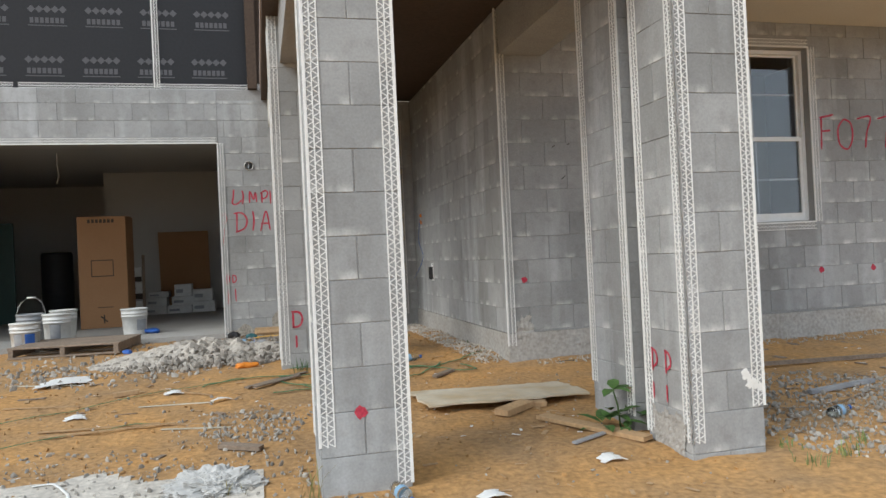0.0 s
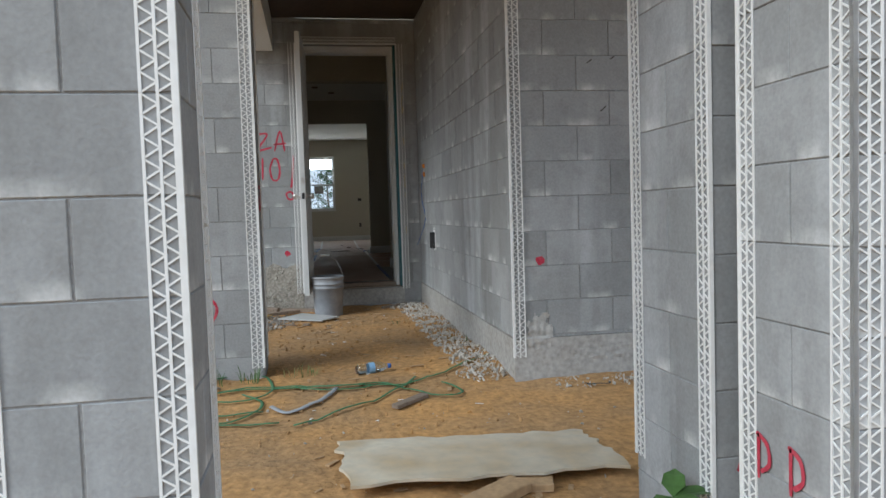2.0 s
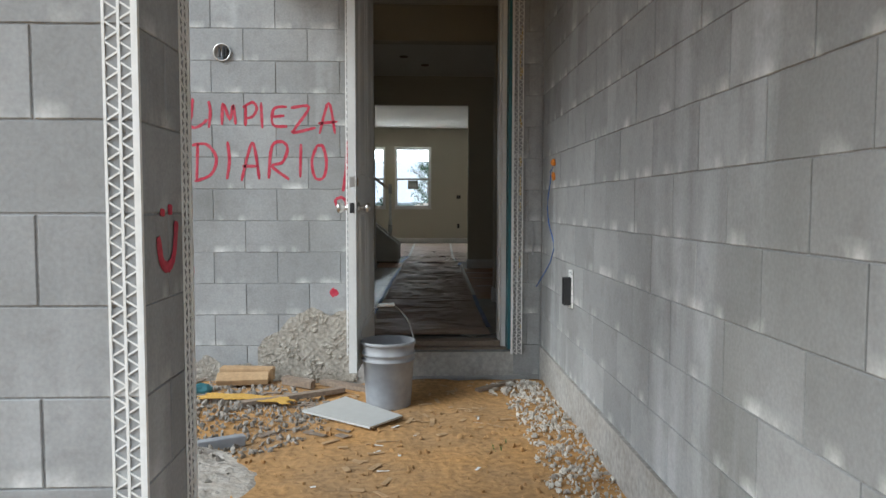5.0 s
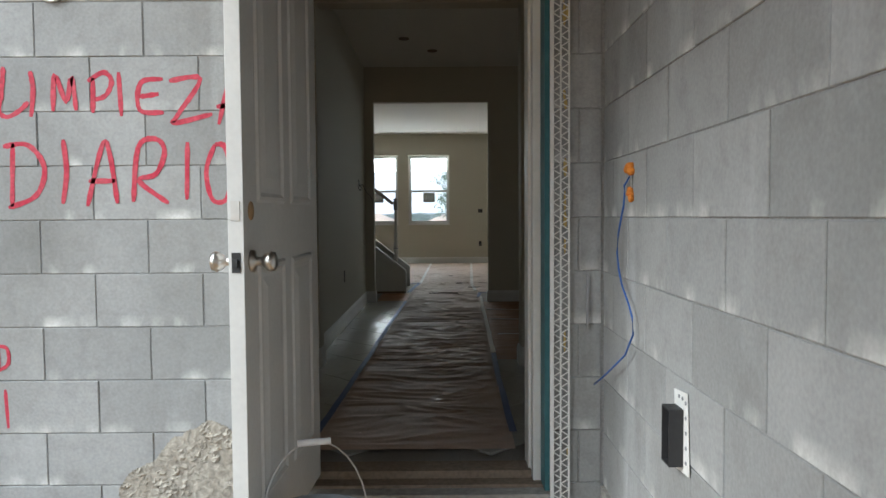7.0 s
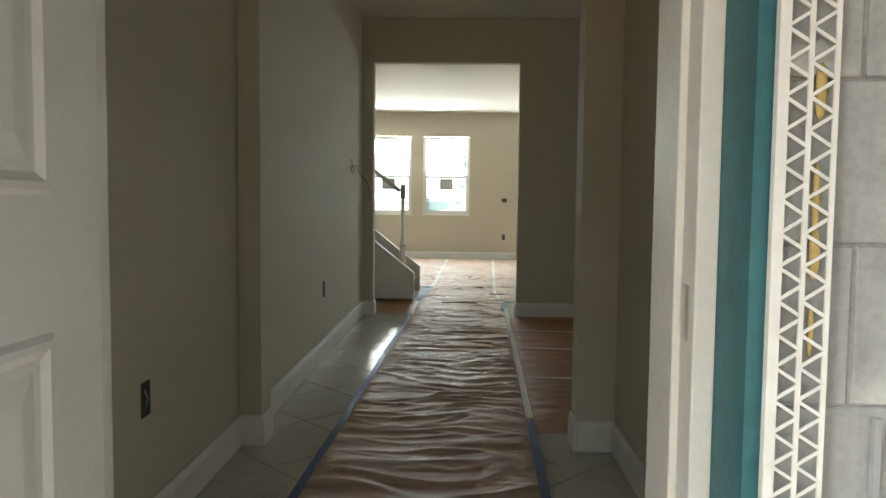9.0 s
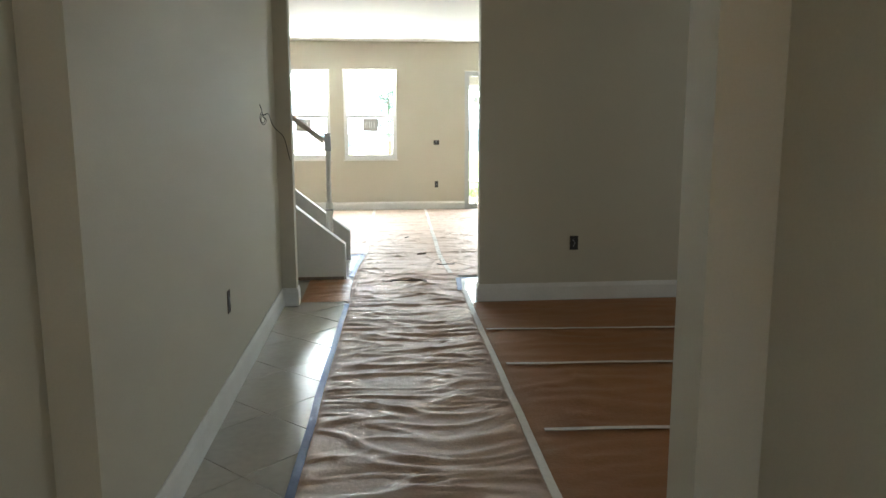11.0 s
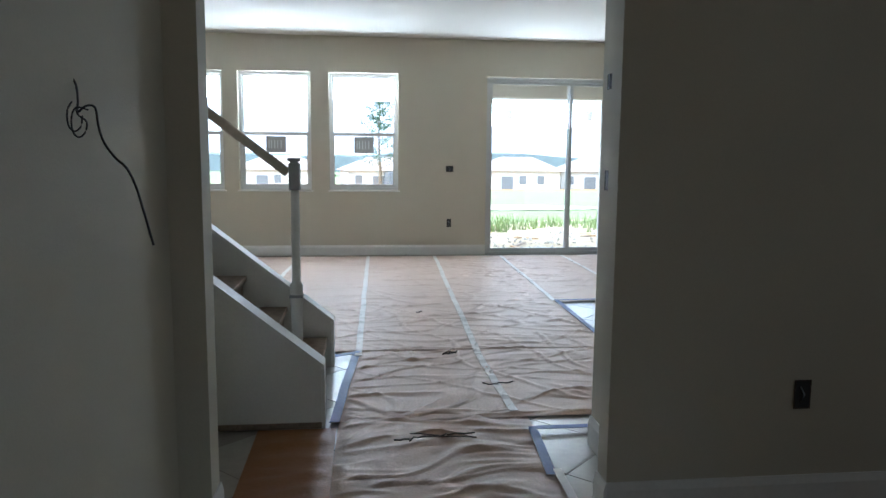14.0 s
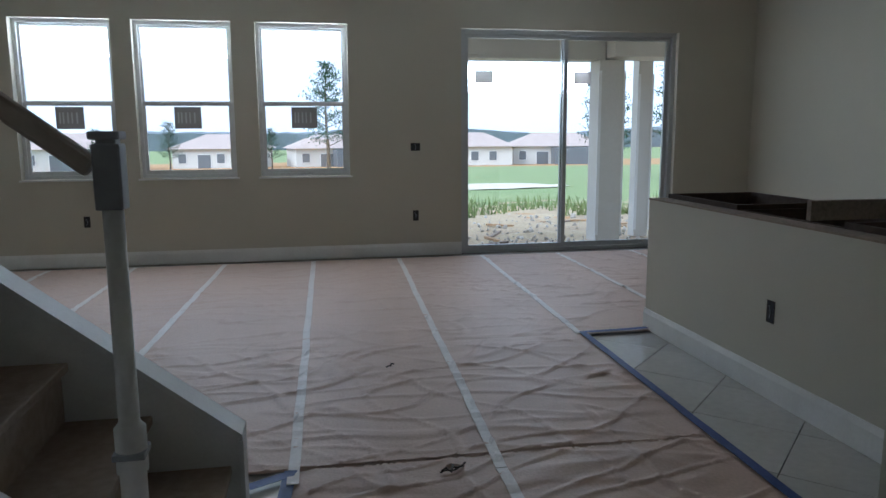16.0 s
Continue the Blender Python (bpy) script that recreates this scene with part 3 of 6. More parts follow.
def pane(parent, x0, y, z0, x1, z1, mat=None):
    p = part("pane", boxes((x0, y, z0, x1, y + 0.005, z1)), mat or GLASS, parent)
    p.visible_shadow = False
    return p


def hung_window(name, x0, x1, z0, z1, y, sticker=True, bars=False, sill=True):
    """A single-hung window in an opening whose inner face is at y."""
    w = thing(name, "white single-hung window with stickers on the lower pane", "window", group="windows")
    w["kind"] = "structure"
    f = 0.035
    mid = z0 + (z1 - z0) * 0.49
    part("window_frame", boxes((x0, y, z0, x0 + f, y + 0.07, z1), (x1 - f, y, z0, x1, y + 0.07, z1), (x0 + f, y, z1 - f, x1 - f, y + 0.07, z1), (x0 + f, y, z0, x1 - f, y + 0.07, z0 + f)), VINYL, w)
    g = f + 0.001
    part("lower_sash", boxes((x0 + g, y + 0.006, z0 + g, x0 + g + 0.03, y + 0.034, mid), (x1 - g - 0.03, y + 0.006, z0 + g, x1 - g, y + 0.034, mid), (x0 + g + 0.03, y + 0.006, mid - 0.035, x1 - g - 0.03, y + 0.034, mid), (x0 + g + 0.03, y + 0.006, z0 + g, x1 - g - 0.03, y + 0.034, z0 + g + 0.04)), VINYL, w)
    pane(w, x0 + g + 0.03, y + 0.018, z0 + g + 0.04, x1 - g - 0.03, mid - 0.035, LOWE if bars else GLASS)
    part("upper_sash", boxes((x0 + g, y + 0.038, mid - 0.02, x0 + g + 0.02, y + 0.064, z1 - g), (x1 - g - 0.02, y + 0.038, mid - 0.02, x1 - g, y + 0.064, z1 - g), (x0 + g + 0.02, y + 0.038, mid - 0.02, x1 - g - 0.02, y + 0.064, mid + 0.012), (x0 + g + 0.02, y + 0.038, z1 - g - 0.02, x1 - g - 0.02, y + 0.064, z1 - g)), VINYL, w)
    pane(w, x0 + g + 0.02, y + 0.05, mid + 0.012, x1 - g - 0.02, z1 - g - 0.02, LOWE if bars else GLASS)
    if sticker:
        glow_card(name, (x0 + x1) / 2 - 0.13, mid - 0.26, 0.26, 0.215, w, y + 0.012)
    if bars:
        cx = (x0 + x1) / 2
        part("muntin", boxes((cx - 0.008, y + 0.051, mid + 0.02, cx + 0.008, y + 0.054, z1 - g - 0.02), (x0 + g + 0.03, y + 0.051, (mid + z1) / 2 - 0.008, x1 - g - 0.03, y + 0.054, (mid + z1) / 2 + 0.008),
                             (cx - 0.008, y + 0.024, z0 + g + 0.04, cx + 0.008, y + 0.027, mid - 0.04), (x0 + g + 0.03, y + 0.024, (mid + z0) / 2 - 0.008, x1 - g - 0.03, y + 0.027, (mid + z0) / 2 + 0.008)), VINYL, w)
    if sill:
        part("window_sill", boxes((x0 - 0.02, BY - 0.02, z0 - 0.018, x1 + 0.02, y + 0.0, z0 - 0.0005), bevel=0.004), WHITE, w)


def windows():
    for i, (a, b) in enumerate(WIN):
        hung_window("window_%d" % (i + 1), a, b, WZ0, WZ1, BY + 0.1)
    for i, (a, b) in enumerate(((3.425, 4.496), (4.5, 5.57))):
        hung_window("window_%d" % (i + 4), a, b, FW0 + 0.005, FW1 - 0.005, 5.83, sticker=i == 0, bars=True, sill=False)
    # the ceiling and floor slabs are added to keep light out of this room
    setting("wall_room_behind", boxes((2.68, 7.4, 0.0, 6.41, 7.5, TOP), (2.68, 5.97, TOP - 0.1, 6.41, 7.39, TOP - 0.02), (2.68, 5.97, -0.1, 6.41, 7.39, -0.02)), PRIMER, "back wall and added slabs that darken the room behind the front window", "wall")
    s = thing("sliding_door", "aluminium sliding glass door with stickers", "glass door")
    s["kind"] = "structure"
    y = BY + 0.06
    f = 0.045
    part("door_frame", boxes((SL0, y, 0.0, SL0 + f, y + 0.1, SLZ), (SL1 - f, y, 0.0, SL1, y + 0.1, SLZ), (SL0 + f, y, SLZ - f, SL1 - f, y + 0.1, SLZ), (SL0 + f, y, -0.005, SL1 - f, y + 0.1, 0.03)), ALU, s)
    mid = 4.36
    for x0, x1, yy in ((SL0 + f, mid + 0.03, y + 0.012), (mid - 0.03, SL1 - f, y + 0.055)):
        part("panel_frame", boxes((x0, yy, 0.031, x0 + 0.045, yy + 0.035, SLZ - f - 0.001), (x1 - 0.045, yy, 0.031, x1, yy + 0.035, SLZ - f - 0.001), (x0 + 0.045, yy, 0.031, x1 - 0.045, yy + 0.035, 0.08), (x0 + 0.045, yy, SLZ - f - 0.04, x1 - 0.045, yy + 0.035, SLZ - f - 0.001)), ALU, s)
        pane(s, x0 + 0.045, yy + 0.015, 0.08, x1 - 0.045, SLZ - f - 0.04)
        cx = x0 + (0.22 if x0 < 4 else 0.25)
        part("sticker", boxes((cx - 0.1, yy + 0.008, 1.83, cx + 0.1, yy + 0.009, 1.96)), STICK, s, "grey sticker on the glass")
        part("sticker", boxes((cx - 0.06, yy + 0.008, 1.995, cx + 0.06, yy + 0.009, 2.01), (cx - 0.02, yy + 0.008, 2.03, cx + 0.06, yy + 0.009, 2.045)), INK, s)
    # the sky's light in the rear openings
    for x0, x1, z0, z1 in [(a + 0.07, b - 0.07, 2.06, 2.33) for a, b in WIN] + [(SL0 + 0.1, 4.66, 1.74, 2.06)]:
        lt = new("daylight_fill", bpy.data.lights.new("daylight_fill", "AREA"))
        lt.data.shape, lt.data.size, lt.data.size_y = "RECTANGLE", x1 - x0, z1 - z0
        lt.data.energy, lt.data.color = SKYLIGHT * (x1 - x0), (0.93, 0.97, 1.0)
        cx, cz = (x0 + x1) / 2, (z0 + z1) / 2
        lt.matrix_basis = look((cx, BY + 0.19, cz), (cx, BY - 8.0, cz - 0.8))


def dining_fill_lamp():
    """Added area lamp in an unseen side opening assumed to brighten the dining room."""
    lt = new("daylight_fill", bpy.data.lights.new("daylight_fill", "AREA"))
    lt.data.shape, lt.data.size, lt.data.size_y = "RECTANGLE", 1.4, 1.4
    lt.data.energy, lt.data.color = 2.7, (0.95, 0.98, 1.0)
    lt.matrix_basis = look((7.1, 13.75, 1.65), (0, 13.2, 1.0))


# ---------------------------------------------------------------- trim, stairs, island
def skirting(x0, y0, x1, y1, h=0.135):
    """A baseboard between two points; its face lies to the left of the way from the first to the second."""
    d = Vector((x1 - x0, y1 - y0))
    L = d.length
    bm = bmesh.new()
    prof = [(0.0, 0.0), (0.014, 0.0), (0.014, h - 0.03), (0.009, h - 0.012), (0.006, h), (0.0, h)]
    a = [bm.verts.new((0, p, z)) for p, z in prof]
    b = [bm.verts.new((L, p, z)) for p, z in prof]
    for i in range(len(prof)):
        j = (i + 1) % len(prof)
        bm.faces.new((a[i], a[j], b[j], b[i]))
    bm.faces.new(a)
    bm.faces.new(b[::-1])
    setting("baseboard", bm, WHITE, "white moulded baseboard", "baseboard", pose(x0, y0, 0.002, 0, 0, math.degrees(math.atan2(d.y, d.x))))


def trims():
    skirting(0.886, 11.60, 0.886, 9.70)
    skirting(0.986, 11.599, 0.886, 11.599)
    skirting(0.986, 11.76, 0.986, 11.585)
    skirting(0.906, 15.4, 0.906, 11.76)
    skirting(1.014, 15.416, 0.906, 15.416)
    skirting(1.014, 15.55, 1.014, 15.402)
    skirting(2.559, 9.72, 2.559, 11.58)
    skirting(2.556, 11.599, 2.394, 11.599)
    skirting(2.392, 11.585, 2.392, 11.76)
    skirting(6.57, 15.416, 2.41, 15.416)
    skirting(2.409, 15.402, 2.409, 15.516)
    skirting(2.574, 15.516, 2.574, 16.10)
    skirting(SL0, BY - 0.001, -2.2, BY - 0.001)
    skirting(6.57, BY - 0.001, SL1, BY - 0.001)
    skirting(6.574, 15.8, 6.574, BY)


def stairs():
    st = thing("staircase", "bare wooden stairs between white sloped side walls", "stairs")
    run, rise, n = 0.24, 0.195, 13
    x0 = 1.285
    for i in range(n):
        xa = x0 - i * run
        part("tread", boxes((xa - run - 0.02, 16.505, (i + 1) * rise - 0.03, xa + 0.025, 17.435, (i + 1) * rise), bevel=0.006), STAIR, st)
        part("riser", boxes((xa - 0.02, 16.505, i * rise + 0.001, xa, 17.435, (i + 1) * rise - 0.031)), STAIR, st)
    for y0, y1, xe, ze in ((16.404, 16.50, 1.33, 0.308), (17.44, 17.53, 1.335, 0.293)):
        xb = xe - (CEILZ - 0.02 - ze) / 0.80
        for nm, lo, hi, mat, oy in (("side_wall", None, 0.0, SIDE, 0.0), ("cap", 0.0005, 0.022, WHITE, 0.016)):
            bm = bmesh.new()
            ring = [(xe, ze), (xb, CEILZ - 0.03)]
            if lo is None:
                ring = [(xb, 0.0), (xe, 0.0)] + ring
            else:
                ring = [(xe + 0.015, ze - 0.012 + lo), (xe + 0.015, ze - 0.012 + hi), (xb, CEILZ - 0.03 + hi), (xb, CEILZ - 0.03 + lo)]
            a = [bm.verts.new((x, y0 - oy, z)) for x, z in ring]
            b = [bm.verts.new((x, y1 + oy, z)) for x, z in ring]
            for i in range(len(ring)):
                j = (i + 1) % len(ring)
                bm.faces.new((a[i], a[j], b[j], b[i]))
            bm.faces.new(a)
            bm.faces.new(b[::-1])
            part(nm, bm, mat, st)
        part("end_trim", boxes((xe + 0.001, y0 - 0.01, 0.003, xe + 0.016, y1 + 0.01, ze - 0.012)), WHITE, st)
    part("base_trim", boxes((-1.8, 16.396, 0.003, 1.33, 16.4035, 0.03)), GREYWOOD, st)
    nw = thing("newel_post", "white temporary newel post with a taped top", "newel post", pose(1.198, 16.65, 0))
    b = bmesh.new()
    lathe(b, [(0, 0.19), (0.028, 0.19), (0.028, 0.56), (0.033, 0.565), (0.033, 0.665), (0.028, 0.67), (0.022, 0.68), (0.021, 1.15), (0, 1.15)], 20)
    part("post", b, WHITE, nw)
    part("cap", boxes((-0.028, -0.028, 1.14, 0.028, 0.028, 1.275), (-0.033, -0.03, 1.283, 0.03, 0.03, 1.30), (-0.02, -0.02, 1.27, 0.02, 0.02, 1.29), bevel=0.005), GREYPL, nw, "grey tape-wrapped top")
    part("strap", boxes((-0.034, -0.034, 0.60, 0.034, 0.034, 0.615), bevel=0.003), GREYPL, nw)
    hr = thing("handrail", "bare wooden stair handrail sloping upwards", "handrail")
    b = bmesh.new()
    L = 2.9
    box(b, 0, -0.018, -0.023, L, 0.018, 0.023, bevel=0.009)
    bmesh.ops.transform(b, matrix=pose(1.165, 16.65, 1.226, 0, 0, 180) @ pose(0, 0, 0, 0, -37.6, 0), verts=b.verts[:])
    part("rail", b, RAIL, hr)


def island():
    setting("wall_island", boxes((3.78, 16.2, -0.01, 3.89, 19.46, 0.862)), DRYWALL, "beige half-height wall along the kitchen island", "wall")
    skirting(3.779, 16.2, 3.779, 19.46)
    skirting(3.78, 19.461, 3.89, 19.461)
    setting("trim", boxes((3.775, 16.2, 0.8625, 3.895, 19.465, 0.872)), GREYWOOD, "rough top edge of the half wall", "trim")
    y = 16.25
    for i in range(4):
        c = thing("base_cabinet", "open-topped brown base cabinet with no counter", "cabinet", pose(3.895, y, 0), "island cabinets")
        h = 0.875 + (0.025 if i % 2 else 0.0)
        part("body", boxes((0, 0, 0, 0.02, 0.78, h), (0.58, 0, 0.1, 0.6, 0.78, h), (0.02, 0, 0.0, 0.58, 0.02, h), (0.02, 0.76, 0.0, 0.58, 0.78, h), (0.02, 0.02, 0.1, 0.58, 0.76, 0.12)), PLY, c)
        part("door", boxes((0.601, 0.02, 0.11, 0.622, 0.385, 0.86), bevel=0.003), PLY, c)
        part("door", boxes((0.601, 0.39, 0.11, 0.622, 0.76, 0.86), bevel=0.003), PLY, c)
        y += 0.8
    solid("backing_board", boxes((3.93, 18.1, 0.875, 4.5, 18.13, 0.97)), GREYWOOD, "brown board standing on the open cabinets", "board")


def outlet(x, y, z, turn, w=0.05, h=0.1, name="outlet_box"):
    """An open electrical box, flush in a wall that looks along -y of the turn."""
    o = thing(name, "open dark electrical box in the wall", "outlet", pose(x, y, z, 0, 0, turn), "electrical boxes")
    part("rim", boxes((-w / 2 - 0.005, -0.003, -h / 2 - 0.005, -w / 2, 0.001, h / 2 + 0.005), (w / 2, -0.003, -h / 2 - 0.005, w / 2 + 0.005, 0.001, h / 2 + 0.005), (-w / 2, -0.003, h / 2, w / 2, 0.001, h / 2 + 0.005), (-w / 2, -0.003, -h / 2 - 0.005, w / 2, 0.001, -h / 2)), INK, o)
    part("cavity", boxes((-w / 2, -0.0018, -h / 2, w / 2, 0.0, h / 2)), DARK, o)
    bm = bmesh.new()
    tube(bm, [(-0.01, -0.003, 0.03), (0.005, -0.006, 0.0), (-0.005, -0.003, -0.03)], 0.003, 6)
    part("wire_end", bm, GREYPL, o)


def fittings():
    outlet(2.695, BY, 1.161, 0, 0.09, 0.07)
    outlet(2.692, BY, 0.434, 0)
    outlet(-0.59, BY, 0.45, 0)
    outlet(3.148, 15.417, 0.448, 0, 0.055, 0.1)
    outlet(0.905, 13.473, 0.483, 90)
    outlet(0.885, 10.647, 0.472, 90)
    outlet(2.575, 16.008, 1.632, -90, 0.05, 0.055)
    outlet(2.575, 15.782, 0.485, -90, 0.04, 0.07)
    outlet(2.575, 15.828, 1.218, -90, 0.075, 0.076)
    outlet(2.575, 15.961, 1.216, -90, 0.125, 0.076)
    outlet(3.78, 18.137, 0.43, -90)
    for x, y in ((1.47, 14.0), (1.75, 14.55)):
        d = thing("ceiling_box", "round dark junction box in the ceiling", "ceiling box", pose(x, y, CEILZ), "ceiling boxes")
        b = bmesh.new()
        lathe(b, [(0, -0.012), (0.05, -0.012), (0.055, -0.008), (0.055, 0), (0, 0)], 20)
        part("cover", b, GREYWOOD, d)
    b = bmesh.new()
    run = [(0.90, 14.69, 1.475), (0.912, 14.68, 1.455), (0.925, 14.65, 1.42), (0.93, 14.63, 1.395), (0.95, 14.622, 1.408), (0.97, 14.62, 1.405), (0.985, 14.59, 1.365), (1.005, 14.56, 1.33), (1.035, 14.53, 1.30), (1.06, 14.517, 1.28), (1.075, 14.52, 1.245), (1.085, 14.53, 1.195), (1.10, 14.54, 1.12)]
    loop = [(0.955, 14.622, 1.40), (0.93, 14.625, 1.405), (0.922, 14.618, 1.385), (0.925, 14.612, 1.355), (0.937, 14.61, 1.342), (0.95, 14.612, 1.352), (0.952, 14.618, 1.375), (0.935, 14.622, 1.388), (0.928, 14.63, 1.40)]
    for pts, radius in ((run, 0.0025), (loop, 0.002), ([(x - 0.005, y - 0.008, z + 0.012) for x, y, z in loop[1:7]], 0.002)):
        p = [Vector(q) for q in [pts[0]] + pts + [pts[-1]]]
        soft = [0.5 * (2 * b1 + (c - a) * u + (2 * a - 5 * b1 + 4 * c - e) * u * u + (3 * b1 - a - 3 * c + e) * u ** 3) for a, b1, c, e in zip(p, p[1:], p[2:], p[3:]) for u in (0.0, 0.33, 0.67)]
        tube(b, soft + [p[-1]], radius, 7)
    solid("hanging_cable", b, DARK, "loose dark cable hanging from the hall wall", "cable")


# ---------------------------------------------------------------- floor coverings
def fold(u, v, s, width):
    """A sharp ridge where smooth noise crosses nought: long along u, close together along v."""
    n = noise.noise((u, v, s))
    return max(0.0, 1 - abs(n) / width) ** 1.4


def crease(x, y, s):
    wx, wy = 0.25 * noise.noise((x * 1.3, y * 1.3, s + 3)), 0.16 * noise.noise((x * 1.8, y * 1.8, s + 9))
    x, y = x + wx, y + wy
    k = 1.0 if s < 4 else 0.45
    v = k * (0.006 * noise.noise((x * 1.6 + s, y * 7.0, s)) + 0.005 * noise.noise((x * 3.0, y * 16 + s, 4)))
    if s < 4:  # trodden hall: short waves across the way
        v += 0.011 * fold(x * 1.5, y * 5.5, s + 1, 0.22) + 0.008 * fold(x * 2.2 + y * 0.8, y * 9.0 - x, s + 5, 0.25)
    else:
        v += 0.013 * fold(x * 0.8 + y * 0.4, y * 3.2 - x * 1.8, s + 2, 0.055) + 0.011 * fold(x * 0.4 - y * 0.5, y * 1.6 + x * 2.6, s + 7, 0.04) + 0.008 * noise.noise((x * 2 + y * 1.2, y * 9 - x * 4.5, s + 11)) * max(0.0, 0.3 + noise.noise((x * 0.9, y * 0.9, s)))
        v += 0.008 * fold(x * 0.7, y * 5.0 + x * 0.7, s + 4, 0.12)
    return v - 0.003


def paper(name, x0, x1, y0, y1, z, edge=None, s=0.0, amp=1.0, nx=40, ny=200, label="creased brown protective floor paper", mat=None):
    """A sheet of paper; edge(y) gives its left and right edges."""
    verts, faces = [], []
    for j in range(ny + 1):
        y = y0 + (y1 - y0) * j / ny
        a, b = edge(y) if edge else (x0, x1)
        for i in range(nx + 1):
            x = a + (b - a) * i / nx
            fade = min(1.0, min(i, nx - i) / 3.0) * min(1.0, min(j, ny - j) / 3.0)
            verts.append((x, y, z + (0.004 + amp * max(-0.003, crease(x, y, s))) * fade))
    w = nx + 1
    for j in range(ny):
        for i in range(nx):
            faces.append((j * w + i, j * w + i + 1, (j + 1) * w + i + 1, (j + 1) * w + i))
    me = bpy.data.meshes.new(name)
    me.from_pydata(verts, [], faces)
    me.shade_smooth()
    me.materials.append(mat or PAPER)
    tagged(new(name, me), label, "floor paper", "floor paper sheets")


def tape(points, width, z, mat, label, wob=0.006, s=0.0, amp=0.0):
    """A strip of tape laid along points on the floor."""
    bm = bmesh.new()
    pts = []
    for p, q in zip(points, points[1:]):
        n = max(2, int((Vector(q) - Vector(p)).length / 0.05))
        pts += [Vector(p).lerp(Vector(q), i / n) for i in range(n)]
    pts.append(Vector(points[-1]))
    prev = None
    for i, p in enumerate(pts):
        d = (pts[min(i + 1, len(pts) - 1)] - pts[max(i - 1, 0)]).normalized()
        n = Vector((-d.y, d.x)) * width / 2
        p = p + Vector((wob * noise.noise((p.x * 2, p.y * 2, 9)), wob * noise.noise((p.y * 2, p.x * 2, 5))))
        row = []
        for k in (1, 0, -1):
            x, y = p.x + n.x * k, p.y + n.y * k
            row.append(bm.verts.new((x, y, z + (amp * max(-0.003, crease(x, y, s)) if s else 0.003 * noise.noise((x * 6, y * 6, 2))))))
        if prev:
            bm.faces.new((prev[0], prev[1], row[1], row[0]))
            bm.faces.new((prev[1], prev[2], row[2], row[1]))
        prev = row
    r = bmesh.ops.extrude_face_region(bm, geom=bm.faces[:])
    bmesh.ops.translate(bm, verts=[v for v in r["geom"] if isinstance(v, bmesh.types.BMVert)], vec=(0, 0, 0.0015))
    solid("floor_tape", bm, mat, label, "tape", group="floor tape")


def left_edge(y):
    return float(np.interp(y, [9.8, 11.03, 13.86, 15.4, 16.57, 17.71], [1.22, 1.259, 1.335, 1.385, 1.414, 1.48]))


def right_edge(y):
    return float(np.interp(y, [9.8, 11.1, 13.8, 15.4, 16.3], [2.17, 2.199, 2.275, 2.318, 2.36]))


